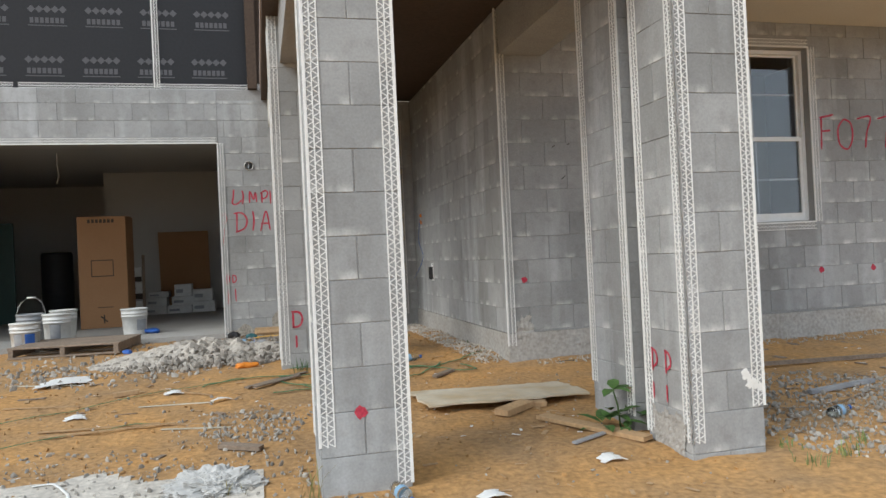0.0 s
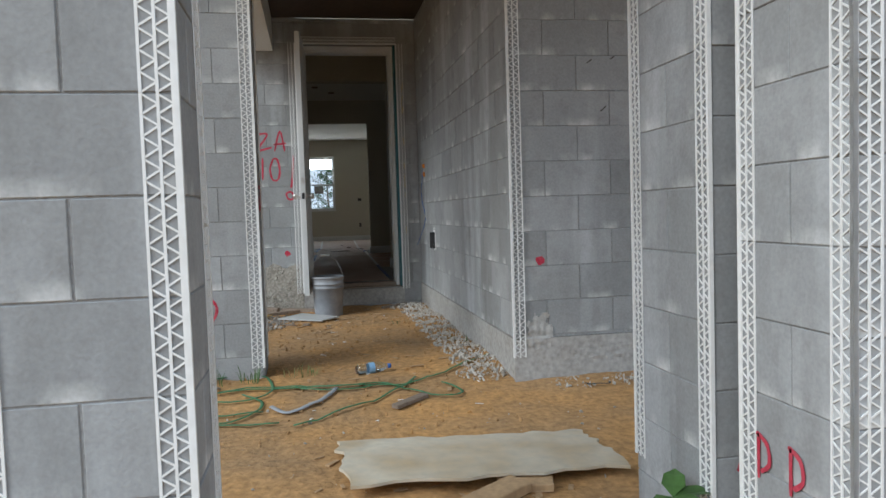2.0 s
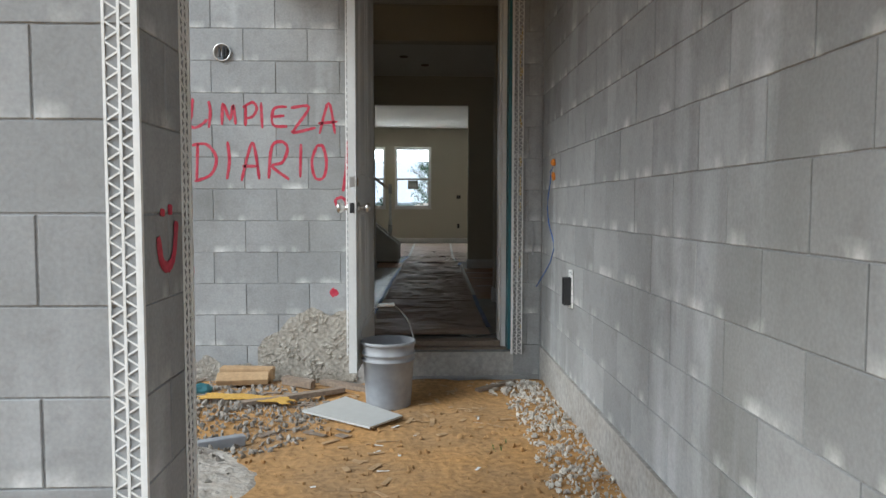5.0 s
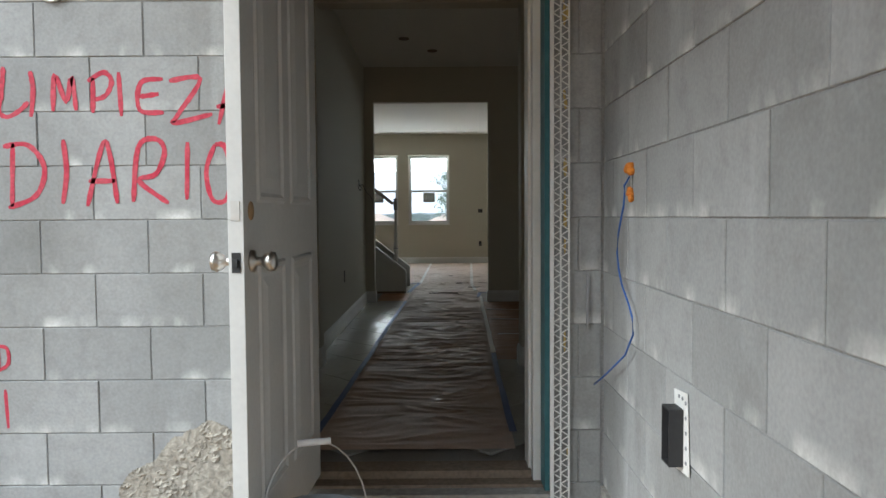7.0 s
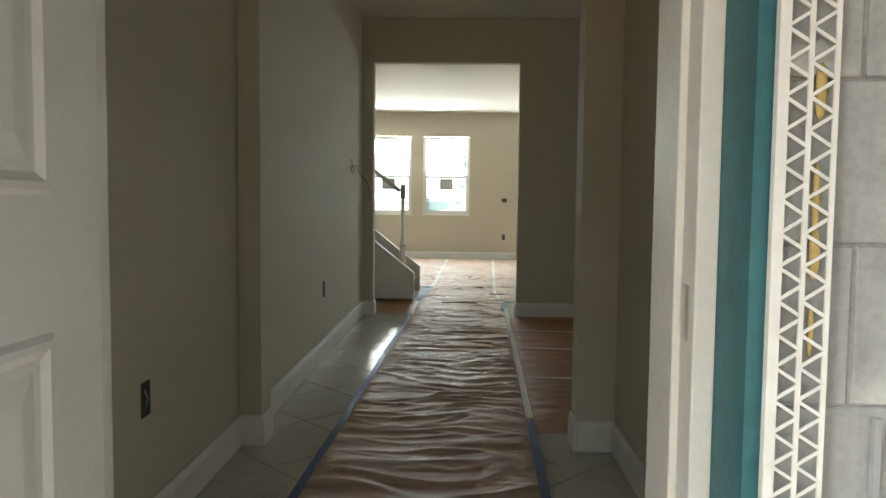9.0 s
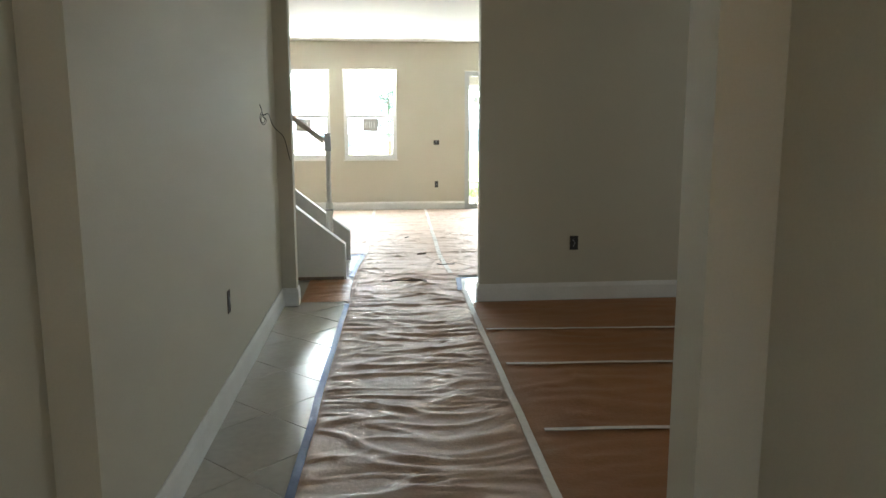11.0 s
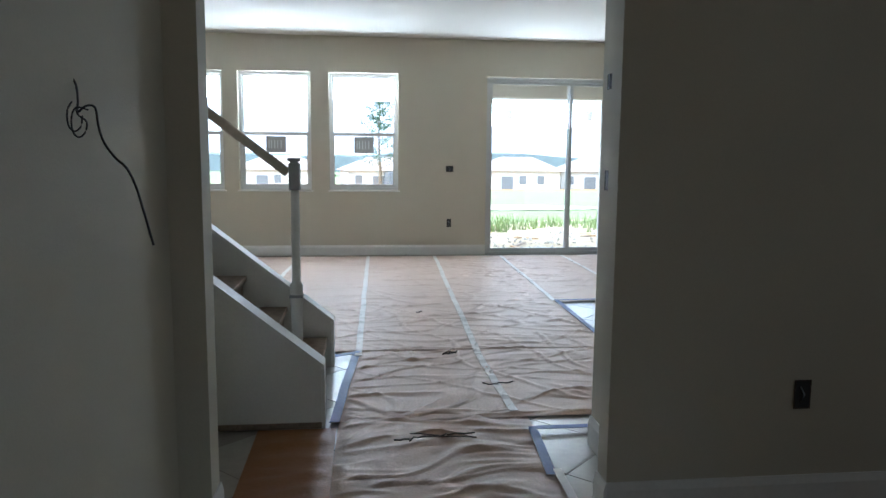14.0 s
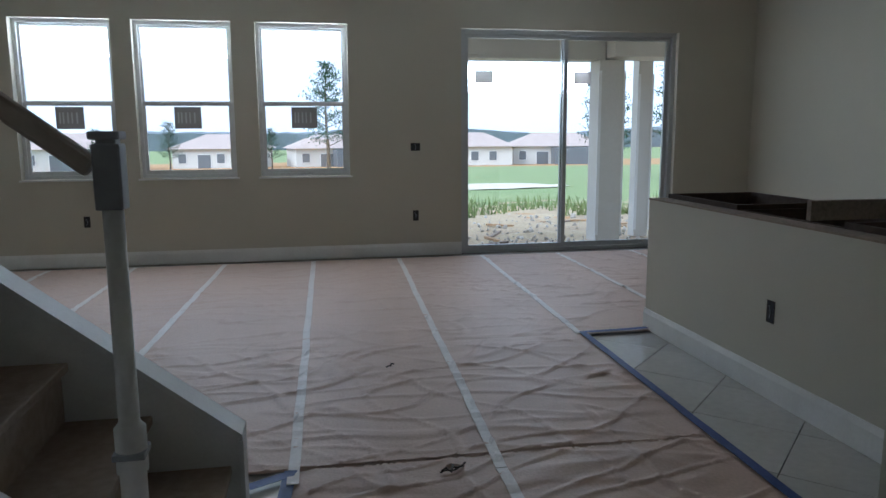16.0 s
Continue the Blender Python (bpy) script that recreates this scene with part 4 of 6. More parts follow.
def floor_cover():
    paper("hall_paper", 0, 0, 9.80, 16.6, 0.004, lambda y: (left_edge(y), right_edge(y)), 1.0, 0.95, 56, 520)
    paper("dining_paper", 2.24, 6.9, 11.84, 15.39, 0.002, lambda y: (right_edge(y) - 0.03, 6.9), 3.0, 0.7, 120, 110, "smooth orange-brown floor paper in the dining room", KRAFT)
    paper("living_paper", 0, 0, 16.45, 17.75, 0.010, lambda y: (max(left_edge(y), 1.40), 3.26), 5.0, 0.8, 130, 100)
    paper("living_paper", 0, 0, 17.72, 19.36, 0.012, lambda y: (-2.0 if y > 17.74 else 1.48, 3.28), 5.0, 0.8, 300, 120)
    paper("living_paper", -2.1, 6.5, 19.34, 22.5, 0.008, None, 8.0, 0.7, 380, 170)
    paper("stair_paper", 1.03, 1.40, 15.5, 16.38, 0.006, None, 2.0, 0.8, 14, 30, "orange-brown floor paper beside the stairs", KRAFT)
    WT, BT = "pale tape over a paper seam", "blue painter's tape along the paper edge"
    tape([(right_edge(y), y) for y in (10.0, 11.1, 12.0)], 0.036, 0.021, TAPEB, BT)
    tape([(right_edge(y), y) for y in (12.02, 13.8, 15.4, 15.8)], 0.036, 0.021, TAPEW, WT)
    for y in (12.87, 13.79, 14.52):
        tape([(2.33, y + 0.03), (4.2, y - 0.08), (6.8, y - 0.1)], 0.03, 0.016, TAPEW, WT)
    for xa, xb in ((-1.0, -0.9), (-0.2, -0.12), (0.58, 0.73), (1.50, 1.60), (2.29, 2.48), (3.28, 3.36), (4.15, 4.2), (5.0, 5.05)):
        xm = xa + (xb - xa) * (19.35 - 17.6) / (22.45 - 17.6) if 1.4 < xa < 3 else xa
        if 1.4 < xa < 3:
            tape([(xa, 17.6), (xm, 19.35)], 0.045, 0.0195, TAPEW, WT, s=5.0, amp=0.8)
        tape([(xm, 19.35), (xb, 22.45)], 0.045, 0.0155, TAPEW, WT, s=8.0, amp=0.7)
    tape([(2.30, 16.5), (2.29, 17.6)], 0.045, 0.0175, TAPEW, WT, s=5.0, amp=0.8)
    tape([(left_edge(y) + 0.005, y) for y in (9.9, 11.03, 12.5, 13.86, 15.4)], 0.036, 0.010, TAPEB, BT)
    tape([(1.39, 16.42), (1.42, 16.9), (1.49, 17.72)], 0.05, 0.019, TAPEB, BT)
    tape([(1.34, 17.62), (1.50, 17.70)], 0.05, 0.02, TAPEB, BT)
    tape([(3.25, 16.9), (3.24, 17.26), (3.295, 19.35), (3.75, 19.37)], 0.045, 0.023, TAPEB, BT)
    tape([(2.30, 15.75), (2.34, 16.26), (2.9, 16.28)], 0.045, 0.02, TAPEB, BT)
    # torn spots
    for k, (x, y, r) in enumerate(((1.92, 16.19, 0.13), (1.74, 16.16, 0.07), (2.105, 17.61, 0.05), (2.0, 18.9, 0.025), (2.3, 16.95, 0.09))):
        bm = bmesh.new()
        rng = random.Random(k)
        for s in (-1, 1):
            pts = [(x + s * r * t, y + 0.02 * rng.uniform(-1, 1) + 0.02 * s * t, 0.024 + 0.01 * rng.random()) for t in (0, 0.3, 0.6, 1.0)]
            tube(bm, pts, 0.005, 6, 0.6)
        solid("paper_tear", bm, INK, "dark curled tear in the floor paper", "tear", group="paper tears")


def torn_flap(x, y, L, w, turn):
    """A lifted, curled tongue of floor paper over a tube coloured as its slit's shade."""
    f = thing("paper_flap", "torn flap of brown floor paper curling up", "paper", pose(x, y, 0.016, 0, 0, turn), "paper flaps")
    verts, faces = [], []
    for j in range(7):
        v = j / 6
        for i in range(13):
            u = i / 12
            reach = w * math.sin(math.pi * min(1.0, u * 1.15)) * (0.7 + 0.5 * noise.noise((u * 4, 0, x)))
            verts.append(((u - 0.5) * L, reach * v * (1 - 0.25 * v), 0.004 + 0.016 * v * v * math.sin(math.pi * u)))
    for j in range(6):
        for i in range(12):
            k = j * 13 + i
            faces.append((k, k + 1, k + 14, k + 13))
    me = bpy.data.meshes.new("flap")
    me.from_pydata(verts, [], faces)
    me.shade_smooth()
    me.materials.append(PAPER)
    ob = new("flap", me)
    ob.parent = f
    bm = bmesh.new()
    tube(bm, [((t - 0.5) * L * 1.05, -0.004 + 0.008 * math.sin(9 * t), 0.004) for t in np.linspace(0, 1, 9)], 0.006, 6, 0.4)
    # the shade of the gap under the flap is put in as ink colour
    part("slit_shade", bm, INK, f, "dark tube standing in for the shaded slit in the paper")


torn_flap(1.9, 16.21, 0.3, 0.07, -14)
torn_flap(2.1, 17.62, 0.1, 0.03, 20)


def tile_floor():
    """Square tiles laid diagonally where the paper leaves the floor open."""
    fl = bpy.data.objects["floor"]
    s = 0.45
    me = mesh("tile", boxes((-s / 2 + 0.002, -s / 2 + 0.002, -0.011, s / 2 - 0.002, s / 2 - 0.002, 0.0), bevel=0.0015), TILE)
    c, q = math.cos(radians(45)), s
    spots = [(0.9, 1.45, 9.6, 15.9), (2.15, 2.56, 9.6, 11.9), (1.2, 1.6, 16.3, 17.9), (3.2, 3.85, 16.4, 19.5), (2.2, 3.0, 15.4, 16.5)]
    for i in range(-60, 60):
        for j in range(-60, 60):
            x, y = 1.1 + (i - j) * q * c, 14.2 + (i + j) * q * c
            if any(a - 0.25 < x < b + 0.25 and e - 0.25 < y < f + 0.25 for a, b, e, f in spots) and not (y < 9.9):
                ob = new("tile", me)
                ob.parent = fl
                ob.matrix_basis = pose(x, y, 0, 0, 0, 45)


porch_shell()
front_door()
windows()
dining_fill_lamp()
trims()
stairs()
island()
fittings()
floor_cover()

# ---------------------------------------------------------------- spray-painted writing
def strokes(lines, m, width, name, label, group="spray writing", rng=random.Random(8)):
    """Flat painted strokes on a face that looks along -y of m; lines hold (x, z) points."""
    bm = bmesh.new()
    for line in lines:
        pts = [Vector(p) for p in line]
        fine = []
        for i in range(len(pts) - 1):
            a, b, c, d = pts[max(i - 1, 0)], pts[i], pts[i + 1], pts[min(i + 2, len(pts) - 1)]
            for k in range(5):
                t = k / 5
                fine.append(0.5 * ((2 * b) + (c - a) * t + (2 * a - 5 * b + 4 * c - d) * t * t + (3 * b - a - 3 * c + d) * t ** 3))
        fine.append(pts[-1])
        rows = []
        for i, p in enumerate(fine):
            d = (fine[min(i + 1, len(fine) - 1)] - fine[max(i - 1, 0)]).normalized()
            n = Vector((-d.y, d.x)) * width / 2 * rng.uniform(0.8, 1.15) * (0.6 if i in (0, len(fine) - 1) else 1.0)
            rows.append([bm.verts.new((p.x + n.x, 0, p.y + n.y)), bm.verts.new((p.x - n.x, 0, p.y - n.y))])
        for a, b in zip(rows, rows[1:]):
            bm.faces.new((a[0], a[1], b[1], b[0]))
    r = bmesh.ops.extrude_face_region(bm, geom=bm.faces[:])
    bmesh.ops.translate(bm, verts=[v for v in r["geom"] if isinstance(v, bmesh.types.BMVert)], vec=(0, -0.0012, 0))
    return solid(name, bm, RED, label, "graffiti", m, group)


def dot(m, r=0.028):
    bm = bmesh.new()
    rng = random.Random(int(r * 1e5))
    ring = [bm.verts.new((math.cos(a) * r * rng.uniform(0.75, 1.2), 0, math.sin(a) * r * rng.uniform(0.75, 1.2))) for a in np.linspace(0, 2 * math.pi, 18, endpoint=False)]
    f = bm.faces.new(ring)
    r2 = bmesh.ops.extrude_face_region(bm, geom=[f])
    bmesh.ops.translate(bm, verts=[v for v in r2["geom"] if isinstance(v, bmesh.types.BMVert)], vec=(0, -0.0012, 0))
    solid("spray_dot", bm, RED, "round red spray-paint dot on the blocks", "graffiti", m, "spray dots")


def writing():
    WRITING = {
        'L': [[(0.179, 1.634), (0.169, 1.534), (0.156, 1.468), (0.189, 1.445), (0.236, 1.468), (0.27, 1.501)]],
        'I': [[(0.28, 1.617), (0.29, 1.551), (0.28, 1.445)]],
        'M': [[(0.364, 1.465), (0.374, 1.601), (0.415, 1.501), (0.438, 1.591), (0.452, 1.468)]],
        'P': [[(0.516, 1.458), (0.519, 1.591)], [(0.499, 1.577), (0.56, 1.611), (0.59, 1.577), (0.566, 1.524), (0.523, 1.508)]],
        'I2': [[(0.617, 1.611), (0.624, 1.445)]],
        'E': [[(0.785, 1.584), (0.701, 1.571), (0.694, 1.468), (0.785, 1.458)], [(0.694, 1.518), (0.768, 1.528)]],
        'Z': [[(0.809, 1.577), (0.927, 1.584), (0.836, 1.445), (0.829, 1.418), (0.97, 1.451)]],
        'A': [[(0.994, 1.411), (1.055, 1.611), (1.095, 1.411)], [(0.987, 1.478), (1.112, 1.491)]],
        'D': [[(0.206, 1.345), (0.196, 1.103)], [(0.169, 1.332), (0.263, 1.338), (0.324, 1.252), (0.29, 1.146), (0.182, 1.099)]],
        'I3': [[(0.398, 1.358), (0.408, 1.235), (0.391, 1.113)]],
        'A2': [[(0.485, 1.103), (0.546, 1.332), (0.573, 1.312), (0.6, 1.113)], [(0.492, 1.199), (0.593, 1.199)]],
        'R': [[(0.661, 1.119), (0.684, 1.325), (0.751, 1.358), (0.785, 1.312), (0.751, 1.225), (0.684, 1.199), (0.795, 1.113)]],
        'I4': [[(0.873, 1.345), (0.866, 1.126)]],
        'O': [[(0.977, 1.335), (0.943, 1.235), (0.964, 1.126), (1.017, 1.126), (1.038, 1.219), (1.017, 1.325), (0.977, 1.335)]],
        'bang': [[(1.176, 1.362), (1.166, 1.186), (1.145, 1.036)], [(1.098, 0.986), (1.139, 0.996), (1.166, 0.96), (1.152, 0.92), (1.112, 0.927), (1.095, 0.967), (1.098, 0.986)]],
        'ibang': [[(0.021, 1.312), (0.055, 1.332), (0.081, 1.279), (0.061, 1.219), (0.028, 1.212)], [(0.048, 1.152), (0.031, 0.953)]],
        'DD': [[(0.051, 0.571), (0.048, 0.472)], [(0.048, 0.568), (0.081, 0.555), (0.081, 0.495), (0.048, 0.469)], [(0.122, 0.568), (0.122, 0.469)], [(0.115, 0.565), (0.156, 0.555), (0.159, 0.495), (0.118, 0.469)]],
        'II': [[(0.061, 0.389), (0.058, 0.216)], [(0.145, 0.395), (0.152, 0.243)]],
    }
    wall = pose(0, 9.3595, 0)
    for key, lines in WRITING.items():
        if key in ("DD", "II", "ibang"):
            strokes(lines, wall, 0.014, "spray_mark", "red spray-paint mark on the block wall")
        else:
            strokes(lines, wall, 0.019, "spray_letter", "red spray-painted letter %s on the block wall" % key[0].replace("b", "mark"))
    d = [(0.0, 0.0), (0.0, 0.14)], [(-0.015, 0.14), (0.05, 0.13), (0.075, 0.08), (0.05, 0.02), (-0.01, 0.01)], [(0.02, -0.06), (0.02, -0.16)]
    strokes(d, pose(0.705, 6.1415, 0.14), 0.016, "spray_mark", "red spray-painted letter and stroke on the column")
    for y in (3.37, 3.50):
        s = [(0, 0), (0.0, 0.12)], [(-0.01, 0.12), (0.035, 0.1), (0.045, 0.05), (0.01, 0.02)], [(0.0, -0.06), (0.0, -0.15)]
        strokes(s, pose(2.4805, y, 0.02, 0, 0, -90), 0.013, "spray_mark", "red spray-painted letter and stroke on the column")
    smile = [(-0.063, 0.006), (-0.045, -0.05), (-0.005, -0.068), (0.035, -0.05), (0.055, 0.0), (0.062, 0.039)], [(-0.032, 0.07), (-0.033, 0.052)], [(0.02, 0.08), (0.019, 0.055)]
    strokes(smile, pose(1.0365, 6.305, 0.865, 0, 0, 90), 0.027, "spray_smile", "red spray-painted smiling mark on the column")
    f = [(0, 0), (0.01, 0.31)], [(-0.01, 0.30), (0.15, 0.33)], [(0, 0.17), (0.11, 0.18)]
    o = [(0.27, 0.29), (0.2, 0.2), (0.21, 0.05), (0.30, 0.0), (0.36, 0.1), (0.35, 0.24), (0.27, 0.29)],
    sv = [(0.42, 0.29), (0.58, 0.31), (0.53, 0.15), (0.51, 0.01)],
    for ch, lines, dx in (("F", f, 0), ("O", o, 0), ("7", sv, 0), ("7", sv, 0.24)):
        strokes(lines, pose(5.69 + dx, 5.7615, 1.53), 0.018, "spray_letter", "red spray-painted letter %s on the facade" % ch)
    for m, r in ((pose(1.081, 9.3595, 0.367), 0.03), (pose(2.62, 5.7625, 0.45), 0.026), (pose(0.872, 3.2845, -0.005), 0.03), (pose(5.62, 5.7625, 0.385), 0.03), (pose(6.216, 5.7625, 0.38), 0.028), (pose(2.575, 3.7045, -0.03), 0.028)):
        dot(m, r)


# ---------------------------------------------------------------- fittings on the porch walls
def porch_fittings():
    b = thing("meter_box", "grey electrical box with white flange on the blocks", "electrical box", pose(2.462, 8.42, 0.49, 0, 0, -90) @ Matrix.Diagonal((0.85, 0.85, 0.85, 1)))
    rng = random.Random(5)
    bm = boxes((-0.062, -0.006, -0.115, 0.055, -0.001, 0.13), bevel=0.002)
    bmesh.ops.rotate(bm, verts=bm.verts[:], matrix=Matrix.Rotation(radians(-5), 3, "Y"))
    flange = part("flange", bm, VINYL, b, "white perforated mounting flange")
    for x, z in ((0.04, 0.105), (0.04, 0.06), (0.042, 0.015), (0.044, -0.03), (0.044, -0.075), (-0.02, 0.112), (0.01, 0.112)):
        hole = bmesh.new()
        lathe(hole, [(0, -0.0085), (0.006, -0.0085), (0.006, -0.006), (0, -0.006)], 10, Matrix.Translation((x, 0, z)) @ Matrix.Rotation(radians(90), 4, "X") @ Matrix.Scale(-1, 4, (0, 0, 1)))
        part("nail_hole", hole, GREYPL, flange)
    part("box", boxes((-0.055, -0.05, -0.095, -0.049, -0.006, 0.08), (0.014, -0.05, -0.095, 0.02, -0.006, 0.08), (-0.049, -0.05, 0.074, 0.014, -0.006, 0.08), (-0.049, -0.05, -0.095, 0.014, -0.006, -0.089), bevel=0.0015), DARK, b, "dark open device box")
    part("opening", boxes((-0.049, -0.03, -0.089, 0.014, -0.0065, 0.074)), DARK, b)
    o = thing("cable_outlet", "orange foam round a small wall opening", "cable outlet", pose(2.462, 8.945, 1.2, 0, 0, -90))
    part("plate", boxes((-0.016, -0.006, -0.09, 0.016, 0.0, 0.01), bevel=0.002), METAL, o)
    rng = random.Random(3)
    for spots in (((-0.03, 0.005), (-0.008, 0.012), (0.014, 0.012), (0.022, -0.004)), ((0.012, -0.075), (0.02, -0.09), (0.008, -0.062))):
        bm = bmesh.new()
        for x, z in spots:
            bmesh.ops.create_icosphere(bm, subdivisions=2, radius=rng.uniform(0.011, 0.017), matrix=Matrix.Translation((x, -0.006, z)))
        for v in bm.verts:
            v.co += v.co * 0.15 * noise.noise(v.co * 60)
        part("foam", bm, ORANGE, o, "orange hardened foam")
    bm = bmesh.new()
    tube(bm, [(0.0, -0.006, -0.02), (0.012, -0.026, -0.05), (0.0, -0.022, -0.08), (-0.02, -0.02, -0.115), (-0.048, -0.02, -0.15), (-0.09, -0.02, -0.21), (-0.105, -0.02, -0.273), (-0.08, -0.02, -0.33), (-0.035, -0.02, -0.38), (0.05, -0.02, -0.43), (0.094, -0.02, -0.467), (0.108, -0.02, -0.52), (0.03, -0.025, -0.6), (-0.135, -0.03, -0.68), (-0.26, -0.035, -0.74), (-0.37, -0.04, -0.79)], 0.0032, 8)
    part("cable", bm, BLUE, o, "loose blue data cable")
    r = thing("round_box", "round metal junction box in the block wall", "junction box", pose(0.374, 9.356, 1.929))
    bm = bmesh.new()
    lathe(bm, [(0.0, -0.004), (0.048, -0.004), (0.05, -0.012), (0.057, -0.012), (0.057, 0.0), (0, 0.0)], 28, Matrix.Rotation(radians(90), 4, "X") @ Matrix.Scale(-1, 4, (0, 0, 1)))
    part("rim", bm, METAL, r)
    part("wires", boxes((-0.02, -0.02, -0.03, -0.008, -0.005, 0.03), (0.002, -0.022, -0.028, 0.014, -0.005, 0.032), (0.022, -0.018, -0.02, 0.032, -0.005, 0.025)), DARK, r)
    solid("wall_slot", boxes((2.397, 9.345, 0.62, 2.406, 9.3555, 0.83)), GREYPL, "dark conduit slot beside the door", "conduit")
    # broken corner of the wall
    bm = bmesh.new()
    bmesh.ops.create_grid(bm, x_segments=220, y_segments=110, size=0.5, matrix=Matrix.Rotation(radians(90), 4, "X"))
    drop = []
    for v in bm.verts:
        x, z = 0.63 + v.co.x * 1.2, 0.02 + v.co.z * 0.5
        reach = 0.25 - 1.1 * max(0.0, 0.86 - x) ** 1.2 + 0.05 * noise.noise((x * 9, 0, 2))
        lump = 0.002 + 0.016 * noise.turbulence((x * 7, z * 8, 1), 6, False, amplitude_scale=0.75, frequency_scale=2.2) - 0.004
        if x < 0.57:
            reach, lump = -0.1 + 0.08 * noise.noise((x * 6, 0, 4)), 0.004 + 0.25 * lump
        v.co = Vector((x, 9.358 - max(0.001, lump), z))
        if z > reach + 0.02 * noise.noise((x * 20, z * 20, 7)):
            drop.append(v)
    bmesh.ops.delete(bm, geom=drop, context="VERTS")
    solid("broken_mortar", bm, CRUMB, "rough broken mortar patch at the foot of the wall", "mortar", kind="stuff")


# ---------------------------------------------------------------- things outdoors and in the garage
def bucket(at, mat, label, r=0.15, h=0.37, handle=False, lidded=False, marks=(), group="buckets"):
    b = thing("bucket", label, "bucket", at, group)
    bm = bmesh.new()
    k = 0.86
    prof = [(0, 0.0), (r * k, 0.0), (r * k, 0.01), (r * 0.97, h * 0.70), (r * 1.03, h * 0.705), (r * 1.03, h * 0.73), (r * 0.98, h * 0.735), (r * 0.985, h * 0.8), (r * 1.04, h * 0.805), (r * 1.04, h * 0.83), (r * 0.99, h * 0.835), (r * 1.0, h * 0.95), (r * 1.05, h * 0.955), (r * 1.05, h)]
    prof += [(0, h)] if lidded else [(r * 0.99, h), (r * 0.97, h * 0.7), (r * 0.84, 0.02), (0, 0.02)]
    lathe(bm, prof, 32)
    part("body", bm, mat, b)
    if handle:
        bm = bmesh.new()
        tube(bm, [(r * 1.05 * math.cos(a), 0.02 + 0.05 * math.sin(a), h * 0.9 + 0.235 * math.sin(a)) for a in np.linspace(0, math.pi, 15)], 0.0028, 6)
        part("bail", bm, METAL, b, "thin wire handle")
        bm = bmesh.new()
        tube(bm, [(-0.05, 0.07, h * 0.9 + 0.232), (0.05, 0.07, h * 0.9 + 0.232)], 0.011, 8)
        part("grip", bm, VINYL, b, "white plastic grip")
    for a0, a1, z0, z1, mm in marks:
        bm = bmesh.new()
        rows = []
        for t in np.linspace(a0, a1, 8):
            rows.append([bm.verts.new(((r * (0.872 + 0.105 * z / (h * 0.7)) + 0.002) * math.cos(t), (r * (0.872 + 0.105 * z / (h * 0.7)) + 0.002) * math.sin(t), z)) for z in (z0, z1)])
        for p, q in zip(rows, rows[1:]):
            bm.faces.new((p[0], q[0], q[1], p[1]))
        part("label", bm, mm, b)
    return b


def bottle(x, y, turn, blue=True):
    z = ground_z(x, y)
    b = thing("water_bottle", "crushed clear plastic water bottle lying on the soil", "bottle", pose(x, y, z + 0.034, 0, 90, turn), "plastic bottles")
    bm = bmesh.new()
    lathe(bm, [(0, 0), (0.028, 0.0), (0.032, 0.01), (0.031, 0.05), (0.033, 0.055), (0.031, 0.1), (0.033, 0.13), (0.03, 0.15), (0.014, 0.19), (0.012, 0.205), (0, 0.205)], 18)
    part("shell", bm, PET, b)
    bm = bmesh.new()
    lathe(bm, [(0, 0.195), (0.0145, 0.195), (0.0145, 0.215), (0, 0.215)], 14)
    part("cap", bm, BLUE if blue else VINYL, b)
    bm = bmesh.new()
    lathe(bm, [(0.0335, 0.07), (0.0338, 0.072), (0.0338, 0.105), (0.0335, 0.107)], 18)
    part("label", bm, LABEL, b, "pale blue paper band")


def plank(p, q, w, t, mat, label, z=0.0, name="plank", roll=0):
    """A board on the soil between two points of the plan."""
    (x0, y0), (x1, y1) = p, q
    L = math.hypot(x1 - x0, y1 - y0)
    za, zb = ground_z(x0, y0), ground_z(x1, y1)
    bm = boxes((0, -w / 2, 0.0, L, w / 2, t), bevel=min(t, w) * 0.12)
    rng = random.Random(int(L * 1000))
    for v in bm.verts:
        v.co += Vector((rng.uniform(-1, 1) * 0.006, rng.uniform(-1, 1) * 0.002, rng.uniform(-1, 1) * 0.001))
    return solid(name, bm, mat, label, "board", pose(x0, y0, za + z + 0.006, roll, -math.degrees(math.atan2(zb - za, L)), math.degrees(math.atan2(y1 - y0, x1 - x0))), "loose boards")


